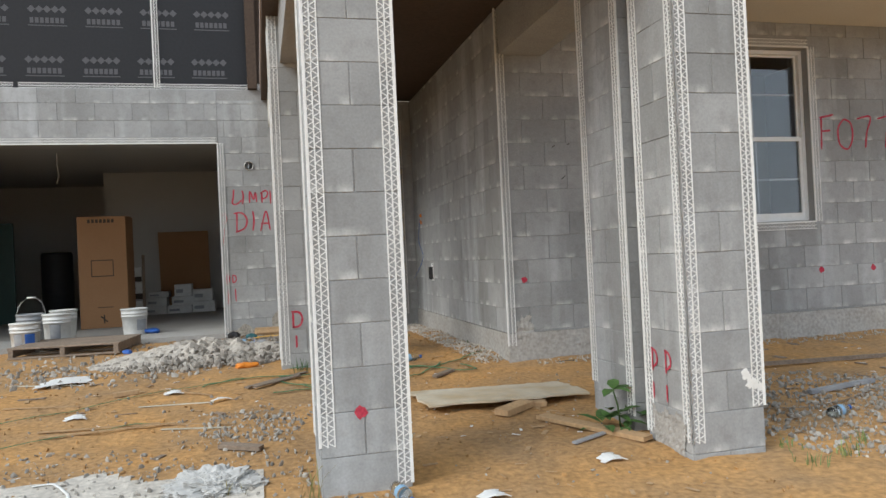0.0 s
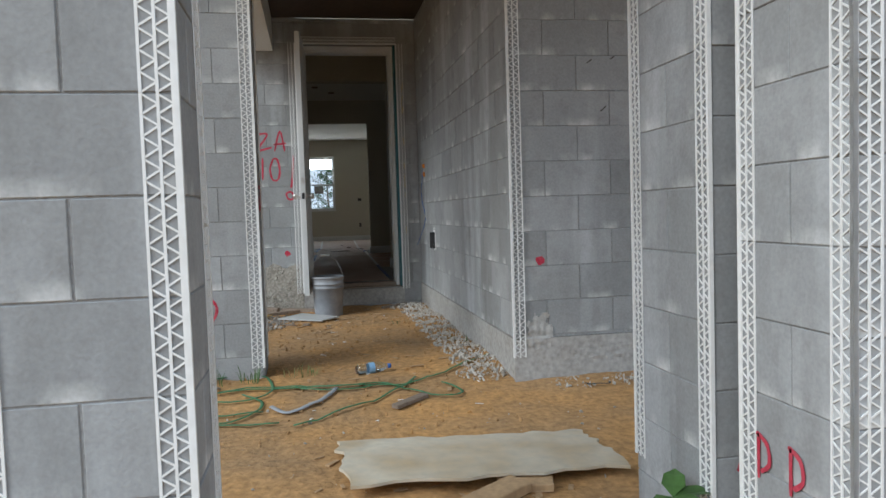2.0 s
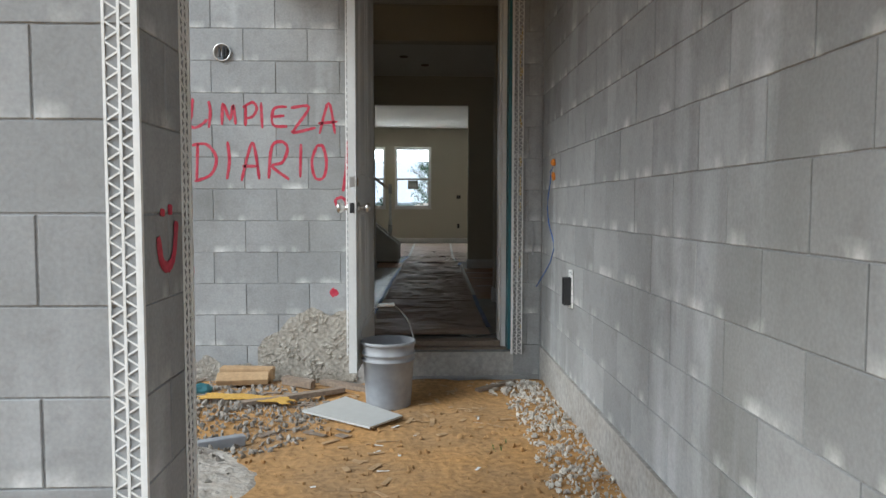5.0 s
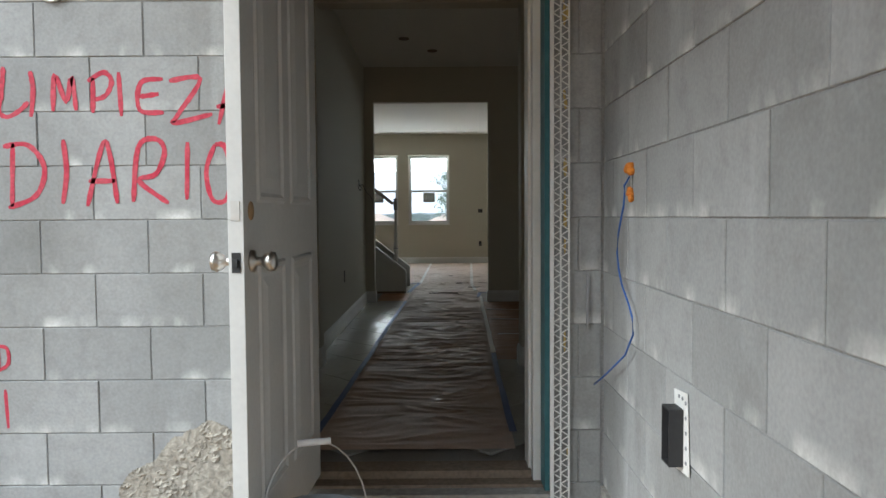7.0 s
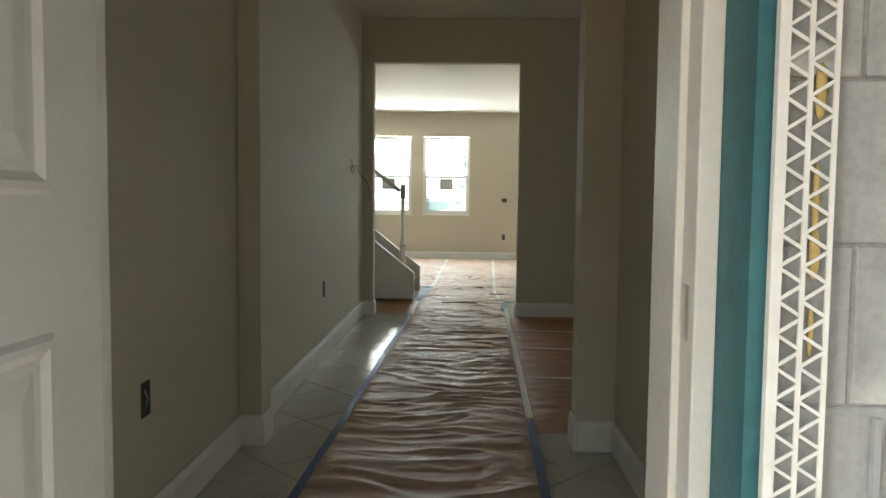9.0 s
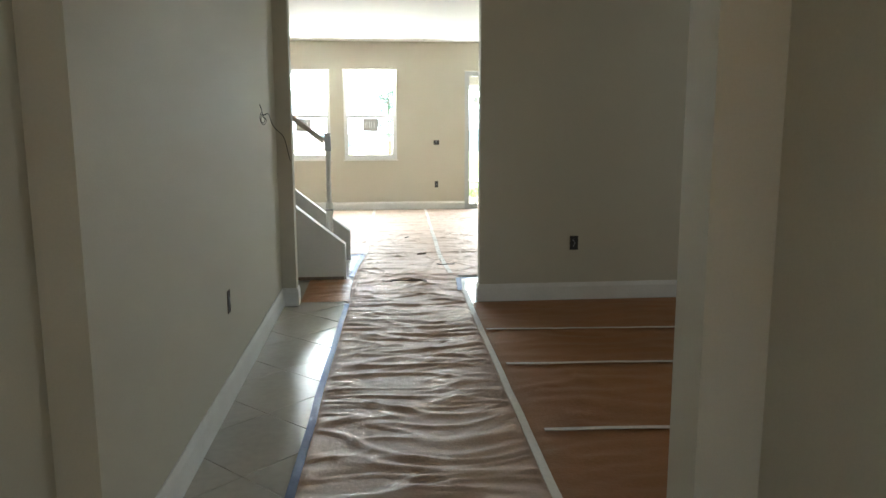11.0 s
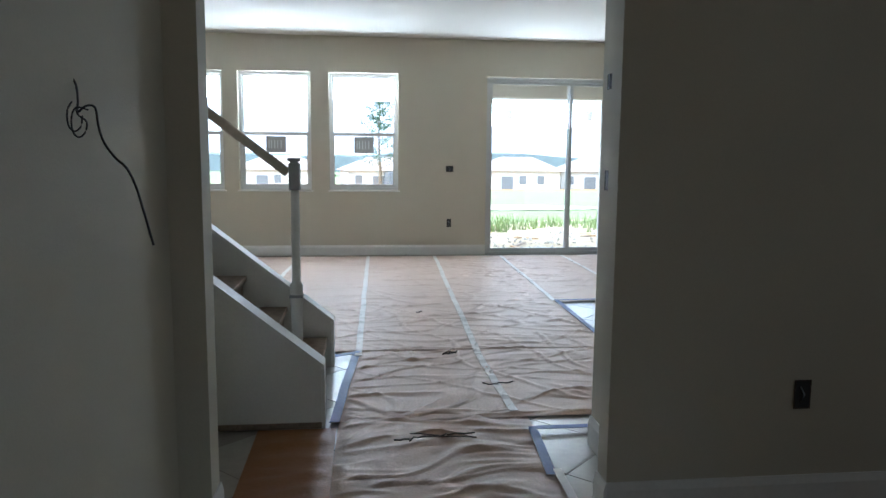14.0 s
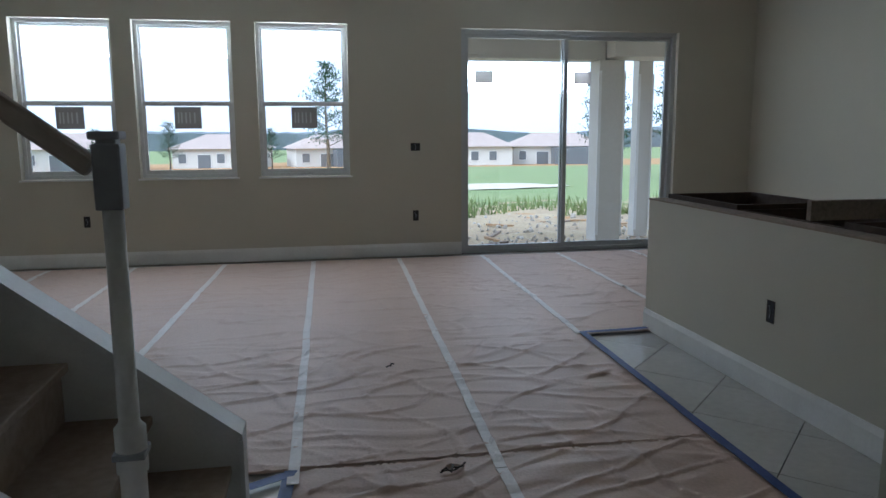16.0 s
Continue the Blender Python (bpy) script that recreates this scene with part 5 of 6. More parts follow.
def sheet(corners, t, mat, name, label, z=0.006, sub=12, rough=0.0):
    """A thin board on the soil by its four corners, in turn."""
    bm = bmesh.new()
    rng = random.Random(5)
    rows = []
    for j in range(sub + 1):
        v = j / sub
        row = []
        for i in range(sub + 1):
            u = i / sub
            p = (Vector(corners[0]) * (1 - u) + Vector(corners[1]) * u) * (1 - v) + (Vector(corners[3]) * (1 - u) + Vector(corners[2]) * u) * v
            if rough and (i in (0, sub) or j in (0, sub)):
                p += Vector((rng.uniform(-1, 1), rng.uniform(-1, 1))) * rough
            row.append(bm.verts.new((p.x, p.y, max(ground_z(*corners[0]), ground_z(*corners[1])) * (1 - v) + max(ground_z(*corners[2]), ground_z(*corners[3])) * v + z + 0.012 * (rough > 0) * math.sin(u * 3))))
        rows.append(row)
    for a, b in zip(rows, rows[1:]):
        for i in range(sub):
            bm.faces.new((a[i], a[i + 1], b[i + 1], b[i]))
    r = bmesh.ops.extrude_face_region(bm, geom=bm.faces[:])
    bmesh.ops.translate(bm, verts=[v for v in r["geom"] if isinstance(v, bmesh.types.BMVert)], vec=(0, 0, t))
    return solid(name, bm, mat, label, "board")


def rubble(name, spots, mat, label, seed, category="gravel"):
    """Loose stones: spots are (x, y, reach, count, smallest, largest, heap)."""
    rng = random.Random(seed)
    base = bmesh.new()
    bmesh.ops.create_icosphere(base, subdivisions=1, radius=1.0)
    bv = [v.co.copy() for v in base.verts]
    bf = [[v.index for v in f.verts] for f in base.faces]
    base.free()
    verts, faces = [], []
    for cx, cy, reach, n, s0, s1, heap in spots:
        for _ in range(n):
            a, d = rng.uniform(0, 2 * math.pi), math.sqrt(rng.random())
            x, y = cx + reach * d * math.cos(a), cy + (reach if not isinstance(reach, tuple) else reach[1]) * d * math.sin(a)
            s = s0 + (s1 - s0) * rng.random() ** 2.5
            z = ground_z(x, y) + s * 0.35 + heap * (1 - d) * rng.uniform(0.6, 1.0)
            rot = Euler((rng.uniform(0, 6), rng.uniform(0, 6), rng.uniform(0, 6))).to_matrix()
            sc = Vector((s * rng.uniform(0.7, 1.3), s * rng.uniform(0.6, 1.1), s * rng.uniform(0.22, 0.6)))
            i = len(verts)
            for v in bv:
                w = Vector((v.x * sc.x, v.y * sc.y, v.z * sc.z)) * rng.uniform(0.8, 1.15)
                verts.append(tuple(rot @ w + Vector((x, y, z))))
            faces.extend([[i + k for k in f] for f in bf])
    me = bpy.data.meshes.new(name)
    me.from_pydata(verts, [], faces)
    me.materials.append(mat)
    tagged(new(name, me), label, category, kind="stuff")


def chips(name, region, n, mat, label, seed, size=(0.01, 0.05), thick=0.3, category="debris"):
    rng = random.Random(seed)
    verts, faces = [], []
    for _ in range(n):
        x0, y0, x1, y1 = region[rng.randrange(len(region))]
        x, y = rng.uniform(x0, x1), rng.uniform(y0, y1)
        L, w = rng.uniform(*size), rng.uniform(*size) * 0.3
        a = rng.uniform(0, math.pi)
        c, s = math.cos(a), math.sin(a)
        z = ground_z(x, y) + 0.002
        i = len(verts)
        h = w * thick
        for zz in (z, z + h):
            for u, v in ((-L, -w), (L, -w), (L, w), (-L, w)):
                verts.append((x + u * c - v * s, y + u * s + v * c, zz + 0.004 * rng.random()))
        faces.extend([(i, i + 3, i + 2, i + 1), (i + 4, i + 5, i + 6, i + 7)] + [(i + k, i + (k + 1) % 4, i + 4 + (k + 1) % 4, i + 4 + k) for k in range(4)])
    me = bpy.data.meshes.new(name)
    me.from_pydata(verts, [], faces)
    me.materials.append(mat)
    tagged(new(name, me), label, category, kind="stuff")


def tuft(x, y, n, h, mat, seed, name="weed", label="thin green weeds growing from the soil"):
    rng = random.Random(seed)
    bm = bmesh.new()
    z = ground_z(x, y) - 0.005
    for _ in range(n):
        a, px, py = rng.uniform(0, 6.28), x + rng.uniform(-0.06, 0.06), y + rng.uniform(-0.06, 0.06)
        hh, lean, w = h * rng.uniform(0.5, 1.1), rng.uniform(0.2, 0.8), 0.0025
        d = Vector((math.cos(a), math.sin(a), 0))
        sd = Vector((-d.y, d.x, 0)) * w
        p0, p1, p2 = Vector((px, py, z)), Vector((px, py, z + hh * 0.6)) + d * lean * hh * 0.3, Vector((px, py, z + hh)) + d * lean * hh
        v = [bm.verts.new(q) for q in (p0 - sd, p0 + sd, p1 + sd, p1 - sd, p2)]
        bm.faces.new(v[:4])
        bm.faces.new((v[3], v[2], v[4]))
    solid(name, bm, mat, label, "weed", group="weeds", kind="stuff")


def leafy_plant(x, y):
    z = ground_z(x, y) - 0.01
    p = thing("leafy_weed", "green broad-leaved weed at the column foot", "plant", pose(x, y, z))
    rng = random.Random(21)
    stem = bmesh.new()
    tube(stem, [(0, 0, 0), (-0.02, -0.01, 0.15), (-0.05, -0.02, 0.24)], 0.005, 6)
    part("stem", stem, LEAF, p)
    for k in range(26):
        a = rng.uniform(0, 6.28)
        h = 0.24 if k < 4 else rng.uniform(0.02, 0.12)
        L, w = rng.uniform(0.09, 0.17), rng.uniform(0.028, 0.045)
        bm = bmesh.new()
        o = Vector((-0.05 * h / 0.3 + rng.uniform(-0.1, 0.14) * (k >= 4), rng.uniform(-0.08, 0.08) * (k >= 4), h))
        d = Vector((math.cos(a), math.sin(a), rng.uniform(0.0, 0.6))).normalized()
        s = d.cross(Vector((0, 0, 1))).normalized()
        up = s.cross(d)
        mid = [bm.verts.new(o + d * L * t - up * 0.03 * t * t) for t in (0, 0.3, 0.65, 1.0)]
        lf = [bm.verts.new(o + d * L * t + s * w * ww + up * 0.008 - up * 0.03 * t * t) for t, ww in ((0.3, 0.9), (0.65, 0.8))]
        rt = [bm.verts.new(o + d * L * t - s * w * ww + up * 0.008 - up * 0.03 * t * t) for t, ww in ((0.3, 0.9), (0.65, 0.8))]
        for side in (lf, rt):
            bm.faces.new((mid[0], mid[1], side[0]))
            bm.faces.new((mid[1], mid[2], side[1], side[0]))
            bm.faces.new((mid[2], mid[3], side[1]))
        part("leaf", bm, LEAF, p)


def strap(points, name="plastic_strap", w=0.0065, mat=None, label="tangled green plastic strap on the soil"):
    bm = bmesh.new()
    pts = []
    for i in range(len(points) - 1):
        a, b, c, d = [Vector(points[max(0, min(len(points) - 1, k))]) for k in (i - 1, i, i + 1, i + 2)]
        for k in range(6):
            t = k / 6
            q = 0.5 * ((2 * b) + (c - a) * t + (2 * a - 5 * b + 4 * c - d) * t * t + (3 * b - a - 3 * c + d) * t ** 3)
            pts.append((q.x, q.y, ground_z(q.x, q.y) + 0.012 + 0.012 * abs(noise.noise((q.x * 3, q.y * 3, 1)))))
    tube(bm, pts, w, 6, 0.35)
    solid(name, bm, mat or GREEN, label, "strap", group="straps")


def pallet():
    p = thing("pallet", "worn wooden pallet lying before the garage", "pallet", pose(-1.55, 8.85, ground_z(-1.5, 8.8) + 0.005, 0, 0, -6))
    for i in range(8):
        y = -0.44 + i * 0.115
        part("slat", boxes((-0.56, y, 0.1, 0.56, y + 0.085, 0.12), bevel=0.003), GREYWOOD, p)
    for y in (-0.44, -0.05, 0.36):
        part("slat", boxes((-0.56, y, 0.0, 0.56, y + 0.085, 0.018), bevel=0.003), GREYWOOD, p)
    for x in (-0.55, -0.04, 0.5):
        part("runner", boxes((x, -0.44, 0.019, x + 0.05, 0.45, 0.099), bevel=0.003), GREYWOOD, p)


def garage_things():
    b = thing("cardboard_box", "tall brown cardboard box standing in the garage", "box", pose(-2.13, 11.6, -0.15, 0, 0, 2) @ Matrix.Diagonal((0.9, 0.9, 0.887, 1)))
    part("carton", boxes((0, 0, 0, 0.735, 0.93, 1.86), bevel=0.006), CARD, b)
    part("flap", boxes((0.0, 0.0, 1.861, 0.735, 0.45, 1.868), (0.0, 0.48, 1.862, 0.735, 0.93, 1.89)), CARD, b)
    part("printed_frame", boxes((0.19, -0.002, 0.86, 0.53, 0.0, 0.875), (0.19, -0.002, 1.125, 0.53, 0.0, 1.14), (0.19, -0.002, 0.875, 0.203, 0.0, 1.125), (0.517, -0.002, 0.875, 0.53, 0.0, 1.125)), INK, b)
    part("printed_line", boxes((0.27, -0.002, 0.34, 0.5, 0.0, 0.352)), INK, b)
    for i in range(7):
        part("printed_mark", boxes((0.16 + 0.06 * i, -0.002, 1.76, 0.2 + 0.06 * i, 0.0, 1.82)), INK, b)
    bm = bmesh.new()
    for s in (-1, 1):
        box(bm, -0.07, -0.003, -0.011, 0.07, -0.001, 0.011)
        bmesh.ops.transform(bm, matrix=pose(0, 0, 0, 0, 45 * s if s < 0 else 90, 0), verts=bm.verts[:])
    bmesh.ops.translate(bm, verts=bm.verts[:], vec=(0.36, 0, 0.15))
    part("printing", bm, INK, b)
    bucket(pose(-1.16, 10.15, -0.15, 0, 0, 20), BUCKW, "white plastic bucket on the garage slab", 0.16, 0.34, marks=[(-1.6, -0.7, 0.06, 0.2, GREYPL)])
    bm = bmesh.new()
    bmesh.ops.create_icosphere(bm, subdivisions=3, radius=0.1, matrix=Matrix.Diagonal((1.1, 0.8, 0.35, 1)))
    for v in bm.verts:
        v.co *= 1 + 0.4 * noise.noise(v.co * 14)
    solid("blue_rag", bm, BLUE, "crumpled blue rag beside the bucket", "rag", pose(-0.94, 10.12, -0.115))
    bucket(pose(-2.15, 9.1, ground_z(-2.1, 9.1), 0, 0, 10), BUCKW, "white bucket with a blue label by the pallet", 0.155, 0.36, lidded=True, marks=[(-1.5, -0.8, 0.05, 0.24, BLUE), (-2.3, -1.7, 0.05, 0.24, GREYPL)])
    bucket(pose(-1.93, 9.55, -0.15), BUCKW, "white plastic bucket on the slab edge", 0.155, 0.36, lidded=True, marks=[(-1.9, -1.1, 0.06, 0.24, GREYPL)])
    bucket(pose(-2.3, 9.85, -0.15), GREYPL, "grey plastic bucket with a raised handle", 0.155, 0.36, handle=True)
    bucket(pose(-1.98, 10.05, -0.15), BUCKW, "white bucket with a red label on the slab", 0.155, 0.38, marks=[(-1.5, -0.9, 0.12, 0.24, RED), (-1.5, -0.9, 0.05, 0.1, INK)])
    pallet()
    s = thing("leaning_board", "brown wallboard sheet leaning on the garage wall", "board", pose(-1.42, 14.97, -0.15, 7, 0, 0))
    part("board", boxes((0, 0, 0, 0.92, 0.015, 1.55)), CARD, s)
    rng = random.Random(2)
    for k, (x, z, w, h) in enumerate(((-2.0, 0, 0.4, 0.14), (-1.58, 0, 0.42, 0.14), (-1.14, 0, 0.4, 0.2), (-1.95, 0.145, 0.36, 0.16), (-1.5, 0.145, 0.4, 0.16), (-1.45, 0.31, 0.3, 0.22), (-1.13, 0.205, 0.35, 0.22), (-1.9, 0.31, 0.35, 0.1))):
        c = thing("carton", "white carton stacked in the garage", "box", pose(x + 0.35, 14.2, -0.15 + z), "stacked cartons")
        part("carton_body", boxes((0, 0, 0, w, 0.35, h), bevel=0.004), BUCKW, c)
        part("print", boxes((0.03, -0.002, h * 0.3, w * 0.5, 0.0, h * 0.6)), GREYPL, c)
    for i, (z, h) in enumerate(((0.0, 0.3), (0.31, 0.3), (0.62, 0.26))):
        c = thing("carton", "white carton with a dark band in a tall stack", "box", pose(-1.93 + 0.02 * (i % 2), 13.6, -0.15 + z, 0, 0, 1.5 * i), "tall carton stack")
        part("carton_body", boxes((0, 0, 0, 0.36, 0.4, h), bevel=0.004), BUCKW, c)
        part("print", boxes((0.0, -0.002, 0.01, 0.36, 0.0, h * 0.38)), INK, c, "dark printed band")
        part("print", boxes((0.06, -0.002, h * 0.6, 0.24, 0.0, h * 0.75)), GREYPL, c)
    solid("leaning_strip", boxes((0, 0, 0, 0.05, 0.012, 1.1)), GREYWOOD, "dark wood strip leaning on the cartons", "board", pose(-1.56, 13.56, -0.15, -4, 0, 0))
    g = thing("green_sheet", "green plastic sheets standing in the garage", "plastic sheet", pose(-4.2, 14.0, -0.15))
    part("board", boxes((0, 0, 0, 0.52, 0.05, 1.75), bevel=0.006), TARP, g)
    bm = bmesh.new()
    bmesh.ops.create_grid(bm, x_segments=24, y_segments=24, size=0.8, matrix=pose(-0.75, -0.2, 0.75, 78, 0, 12))
    for v in bm.verts:
        v.co.y += 0.12 * noise.noise(v.co * 2.2)
    r = bmesh.ops.extrude_face_region(bm, geom=bm.faces[:])
    bmesh.ops.translate(bm, verts=[v for v in r["geom"] if isinstance(v, bmesh.types.BMVert)], vec=(0, 0.006, 0))
    part("drape", bm, TARP, g)
    d = thing("barrel", "dark barrel at the back of the garage", "barrel", pose(-3.4, 15.6, -0.15))
    bm = bmesh.new()
    lathe(bm, [(0, 0), (0.26, 0), (0.28, 0.02), (0.28, 0.45), (0.29, 0.47), (0.28, 0.49), (0.28, 1.2), (0.26, 1.25), (0, 1.26)], 24)
    part("shell", bm, DARK, d)
    bm = bmesh.new()
    tube(bm, [(-2.6, 12.6, 2.6), (-2.6, 12.6, 2.4), (-2.58, 12.61, 2.25), (-2.61, 12.6, 2.12)], 0.008, 6)
    solid("ceiling_cable", bm, VINYL, "pale cable hanging from the garage ceiling", "cable")


def papered_wall():
    for r in range(3):
        for i in range(8):
            x, z = -4.6 + i * 0.62 + 0.05 * (r % 2), 3.03 + r * 0.6
            if x > 0.1:
                continue
            bm = boxes((x, 9.3985, z, x + 0.42, 9.3995, z + 0.012), *[(x + 0.02 + 0.055 * k, 9.3985, z + 0.035, x + 0.06 + 0.055 * k, 9.3995, z + 0.1) for k in range(7)])
            for k in range(5):
                bmesh.ops.create_circle(bm, cap_ends=True, radius=0.045, segments=4, matrix=Matrix.Translation((x + 0.04 + 0.085 * k, 9.399, z + 0.2)) @ Matrix.Rotation(radians(90), 4, "X"))
            solid("paper_print", bm, GREYINK, "pale printed shapes on the building paper", "print", group="paper prints")
    ob = bpy.data.objects["wall_upper"]
    for x0 in (-4.9, -2.2):
        level_bead(ob, x0, 9.392, 2.885, 2.65, True)
    bead(ob, -0.7, 9.39, 2.9, 6.0, 0)


def yard():
    sheet([(1.41, 4.98), (1.44, 4.45), (2.54, 4.40), (2.49, 4.89)], 0.012, material("dirty_white_board", (0.6, 0.54, 0.43), 0.85, vary=0.12, grain=20, stain=5, bump=0.2, tint=(0.42, 0.3, 0.16), blotch=0.8),
          "plaster_board", "dirty white board sheet lying on the sand", rough=0.02)
    sheet([(1.0, 8.5), (1.21, 8.79), (1.55, 8.36), (1.39, 8.16)], 0.01, material("grey_tile_glaze", (0.52, 0.52, 0.5), 0.35, vary=0.04, grain=20, stain=3), "floor_tile", "loose grey floor tile lying by the bucket", z=0.02)
    bucket(pose(1.465, 8.7, ground_z(1.5, 8.7), 0, 0, 15), GREYPL, "grey plastic bucket with wire handle by the door", 0.15, 0.38, handle=True, group="porch bucket")
    plank((2.08, 4.14), (2.42, 3.48), 0.09, 0.025, WOOD, "long raw wooden plank lying on the sand")
    plank((2.05, 3.6), (2.35, 3.72), 0.03, 0.012, GREYPL, "thin grey metal strip lying on the sand")
    plank((1.86, 4.25), (2.08, 4.38), 0.11, 0.04, WOOD, "short split piece of lumber on the sand")
    plank((2.0, 4.42), (2.2, 4.37), 0.09, 0.03, WOOD, "short split piece of lumber on the sand")
    plank((1.72, 5.42), (1.9, 5.56), 0.05, 0.02, GREYWOOD, "small grey wood scrap on the sand")
    plank((0.36, 9.24), (0.70, 9.24), 0.09, 0.09, WOOD, "raw lumber offcut by the wall")
    plank((0.37, 9.12), (0.68, 9.16), 0.1, 0.04, WOOD, "raw lumber offcut leaning by the wall", z=0.02, roll=18)
    plank((0.78, 9.15), (0.98, 9.08), 0.06, 0.05, GREYWOOD, "grey lumber scrap by the wall")
    plank((0.62, 8.6), (1.18, 8.95), 0.05, 0.03, GREYWOOD, "dark weathered stick in the rubble")
    plank((1.02, 9.22), (1.36, 8.95), 0.06, 0.03, GREYWOOD, "reddish wood strip near the door")
    plank((0.35, 7.75), (0.8, 8.0), 0.05, 0.05, GREYPL, "grey plastic pipe offcut in the rubble")
    plank((2.0, 8.95), (2.25, 9.15), 0.04, 0.02, GREYWOOD, "thin wood strip by the step")
    plank((0.32, 5.58), (0.78, 6.0), 0.05, 0.012, GREYWOOD, "brown folded cardboard strip on the sand")
    plank((0.38, 5.51), (0.72, 5.86), 0.045, 0.012, GREYWOOD, "brown folded cardboard strip on the sand", z=0.012)
    plank((3.6, 4.9), (5.6, 4.7), 0.03, 0.03, GREYWOOD, "long rusty bar lying by the facade")
    plank((3.9, 4.0), (4.5, 4.1), 0.035, 0.03, GREYPL, "grey pipe offcut on the soil")
    plank((-0.9, 4.9), (-0.2, 4.85), 0.02, 0.008, WOOD, "thin wooden lath on the sand")
    plank((-0.85, 4.75), (-0.1, 4.8), 0.02, 0.008, WOOD, "thin wooden lath on the sand")
    plank((-0.4, 3.45), (-0.1, 3.4), 0.05, 0.02, GREYWOOD, "small grey wood scrap on the sand")
    bottle(1.57, 6.08, 15)
    bottle(0.16, 8.25, 10)
    bottle(3.65, 3.55, 20)
    bottle(1.0, 3.2, -80)
    leafy_plant(2.4, 3.74)
    for pts in (((0.0, 5.72), (0.27, 5.9), (0.68, 5.88), (0.95, 5.93), (1.24, 5.89), (1.45, 5.82), (1.71, 5.87), (1.84, 5.67), (2.03, 5.54), (2.12, 5.66), (2.02, 5.82)),
                ((0.56, 5.84), (0.9, 5.9), (1.45, 5.84), (1.8, 5.83), (2.0, 5.94), (2.28, 6.19), (2.46, 6.36)), ((1.22, 5.26), (1.48, 5.43), (1.76, 5.71), (1.92, 5.99)),
                ((0.67, 5.53), (0.83, 5.39), (0.99, 5.46), (1.05, 5.63), (0.92, 5.83)), ((0.79, 5.72), (0.99, 5.71), (1.09, 5.86), (1.04, 6.12), (0.91, 6.18), (0.63, 6.07)),
                ((0.51, 5.34), (0.66, 5.36), (0.83, 5.37), (1.19, 5.31)), ((0.56, 5.73), (0.63, 5.58), (0.78, 5.5), (1.1, 5.5)), ((1.2, 5.9), (1.3, 5.8), (1.5, 5.76), (1.74, 5.86))):
        strap(pts, w=0.009)
    strap(((1.1, 5.57), (1.18, 5.48), (1.27, 5.53), (1.36, 5.62), (1.45, 5.8)), "plastic_strip", 0.016, GREYPL, "crumpled grey plastic strip on the sand")
    strap(((2.80, 5.56), (2.82, 5.53), (2.92, 5.53), (2.94, 5.56)), "wire_hook", 0.007, DARK, "bent dark wire hook on the sand")
    strap([(-2.6, 5.05), (-1.2, 5.20), (-0.2, 5.75), (0.4, 5.85)], w=0.0055)
    strap([(-2.8, 4.2), (-1.6, 4.35), (-0.6, 4.8), (-0.2, 4.85)], w=0.0055)
    strap([(3.2, 3.9), (3.6, 3.7), (4.4, 3.9), (5.4, 3.75)], "wire", 0.006, GREYWOOD, "rusty wire lying on the soil")
    # mortar lump, heaps, gravel
    bm = bmesh.new()
    rng = random.Random(6)
    bmesh.ops.create_icosphere(bm, subdivisions=6, radius=1.0)
    for v in bm.verts:
        p = v.co.copy()
        k = 0.75 + 0.45 * noise.turbulence(p * 1.7, 6, True, amplitude_scale=0.6, frequency_scale=2.1)
        v.co = Vector((p.x * 0.22 * k, p.y * 0.15 * k, max(-0.02, p.z * 0.085 * k)))
    solid("mortar_lump", bm, material("set_plaster", (0.5, 0.49, 0.47), 0.9, vary=0.1, grain=30, stain=8, bump=0.5), "white lump of set mortar on the gravel", "mortar", pose(0.2, 3.6, ground_z(0.2, 3.6)))
    bm = bmesh.new()
    bmesh.ops.create_grid(bm, x_segments=60, y_segments=60, size=1.0)
    for v in bm.verts:
        d = v.co.length
        x, y = -0.1 + v.co.x * 1.15, 7.45 + v.co.y * 0.85
        v.co = Vector((x, y, ground_z(x, y) - 0.03 + 0.2 * max(0.0, 1 - d) ** 0.8 + 0.09 * noise.noise((x * 7, y * 7, 2)) * max(0.0, 1.1 - d) + 0.03 * noise.noise((x * 20, y * 20, 2)) * max(0.0, 1.1 - d)))
    solid("rubble_heap", bm, RUBBLE, "heap of grey mortar rubble beside the column", "rubble heap", kind="stuff")
    bm = bmesh.new()
    bmesh.ops.create_grid(bm, x_segments=60, y_segments=40, size=1.0)
    drop = []
    for v in bm.verts:
        d = math.hypot(v.co.x, v.co.y) + 0.35 * noise.noise((v.co.x * 3, v.co.y * 3, 6))
        if d > 0.9:
            drop.append(v)
        x, y = -0.9 + v.co.x * 1.9, 3.2 + v.co.y * 0.95
        v.co = Vector((x, y, ground_z(x, y) + 0.006 + 0.006 * noise.noise((x * 15, y * 15, 1))))
    bmesh.ops.delete(bm, geom=drop, context="VERTS")
    solid("gravel_bed", bm, GRAVEL, "patch of grey gravelly soil on the sand", "gravel", kind="stuff")
    rubble("rubble", [(-0.1, 7.4, 0.95, 1500, 0.003, 0.03, 0.16), (-0.05, 7.35, 0.85, 700, 0.012, 0.05, 0.15), (0.45, 8.45, 0.75, 3400, 0.002, 0.02, 0.01), (0.3, 8.7, 0.5, 160, 0.012, 0.034, 0.01), (-0.6, 8.6, 0.8, 400, 0.003, 0.024, 0.0)], RUBBLE, "broken grey mortar lumps on the soil", 1, "rubble")
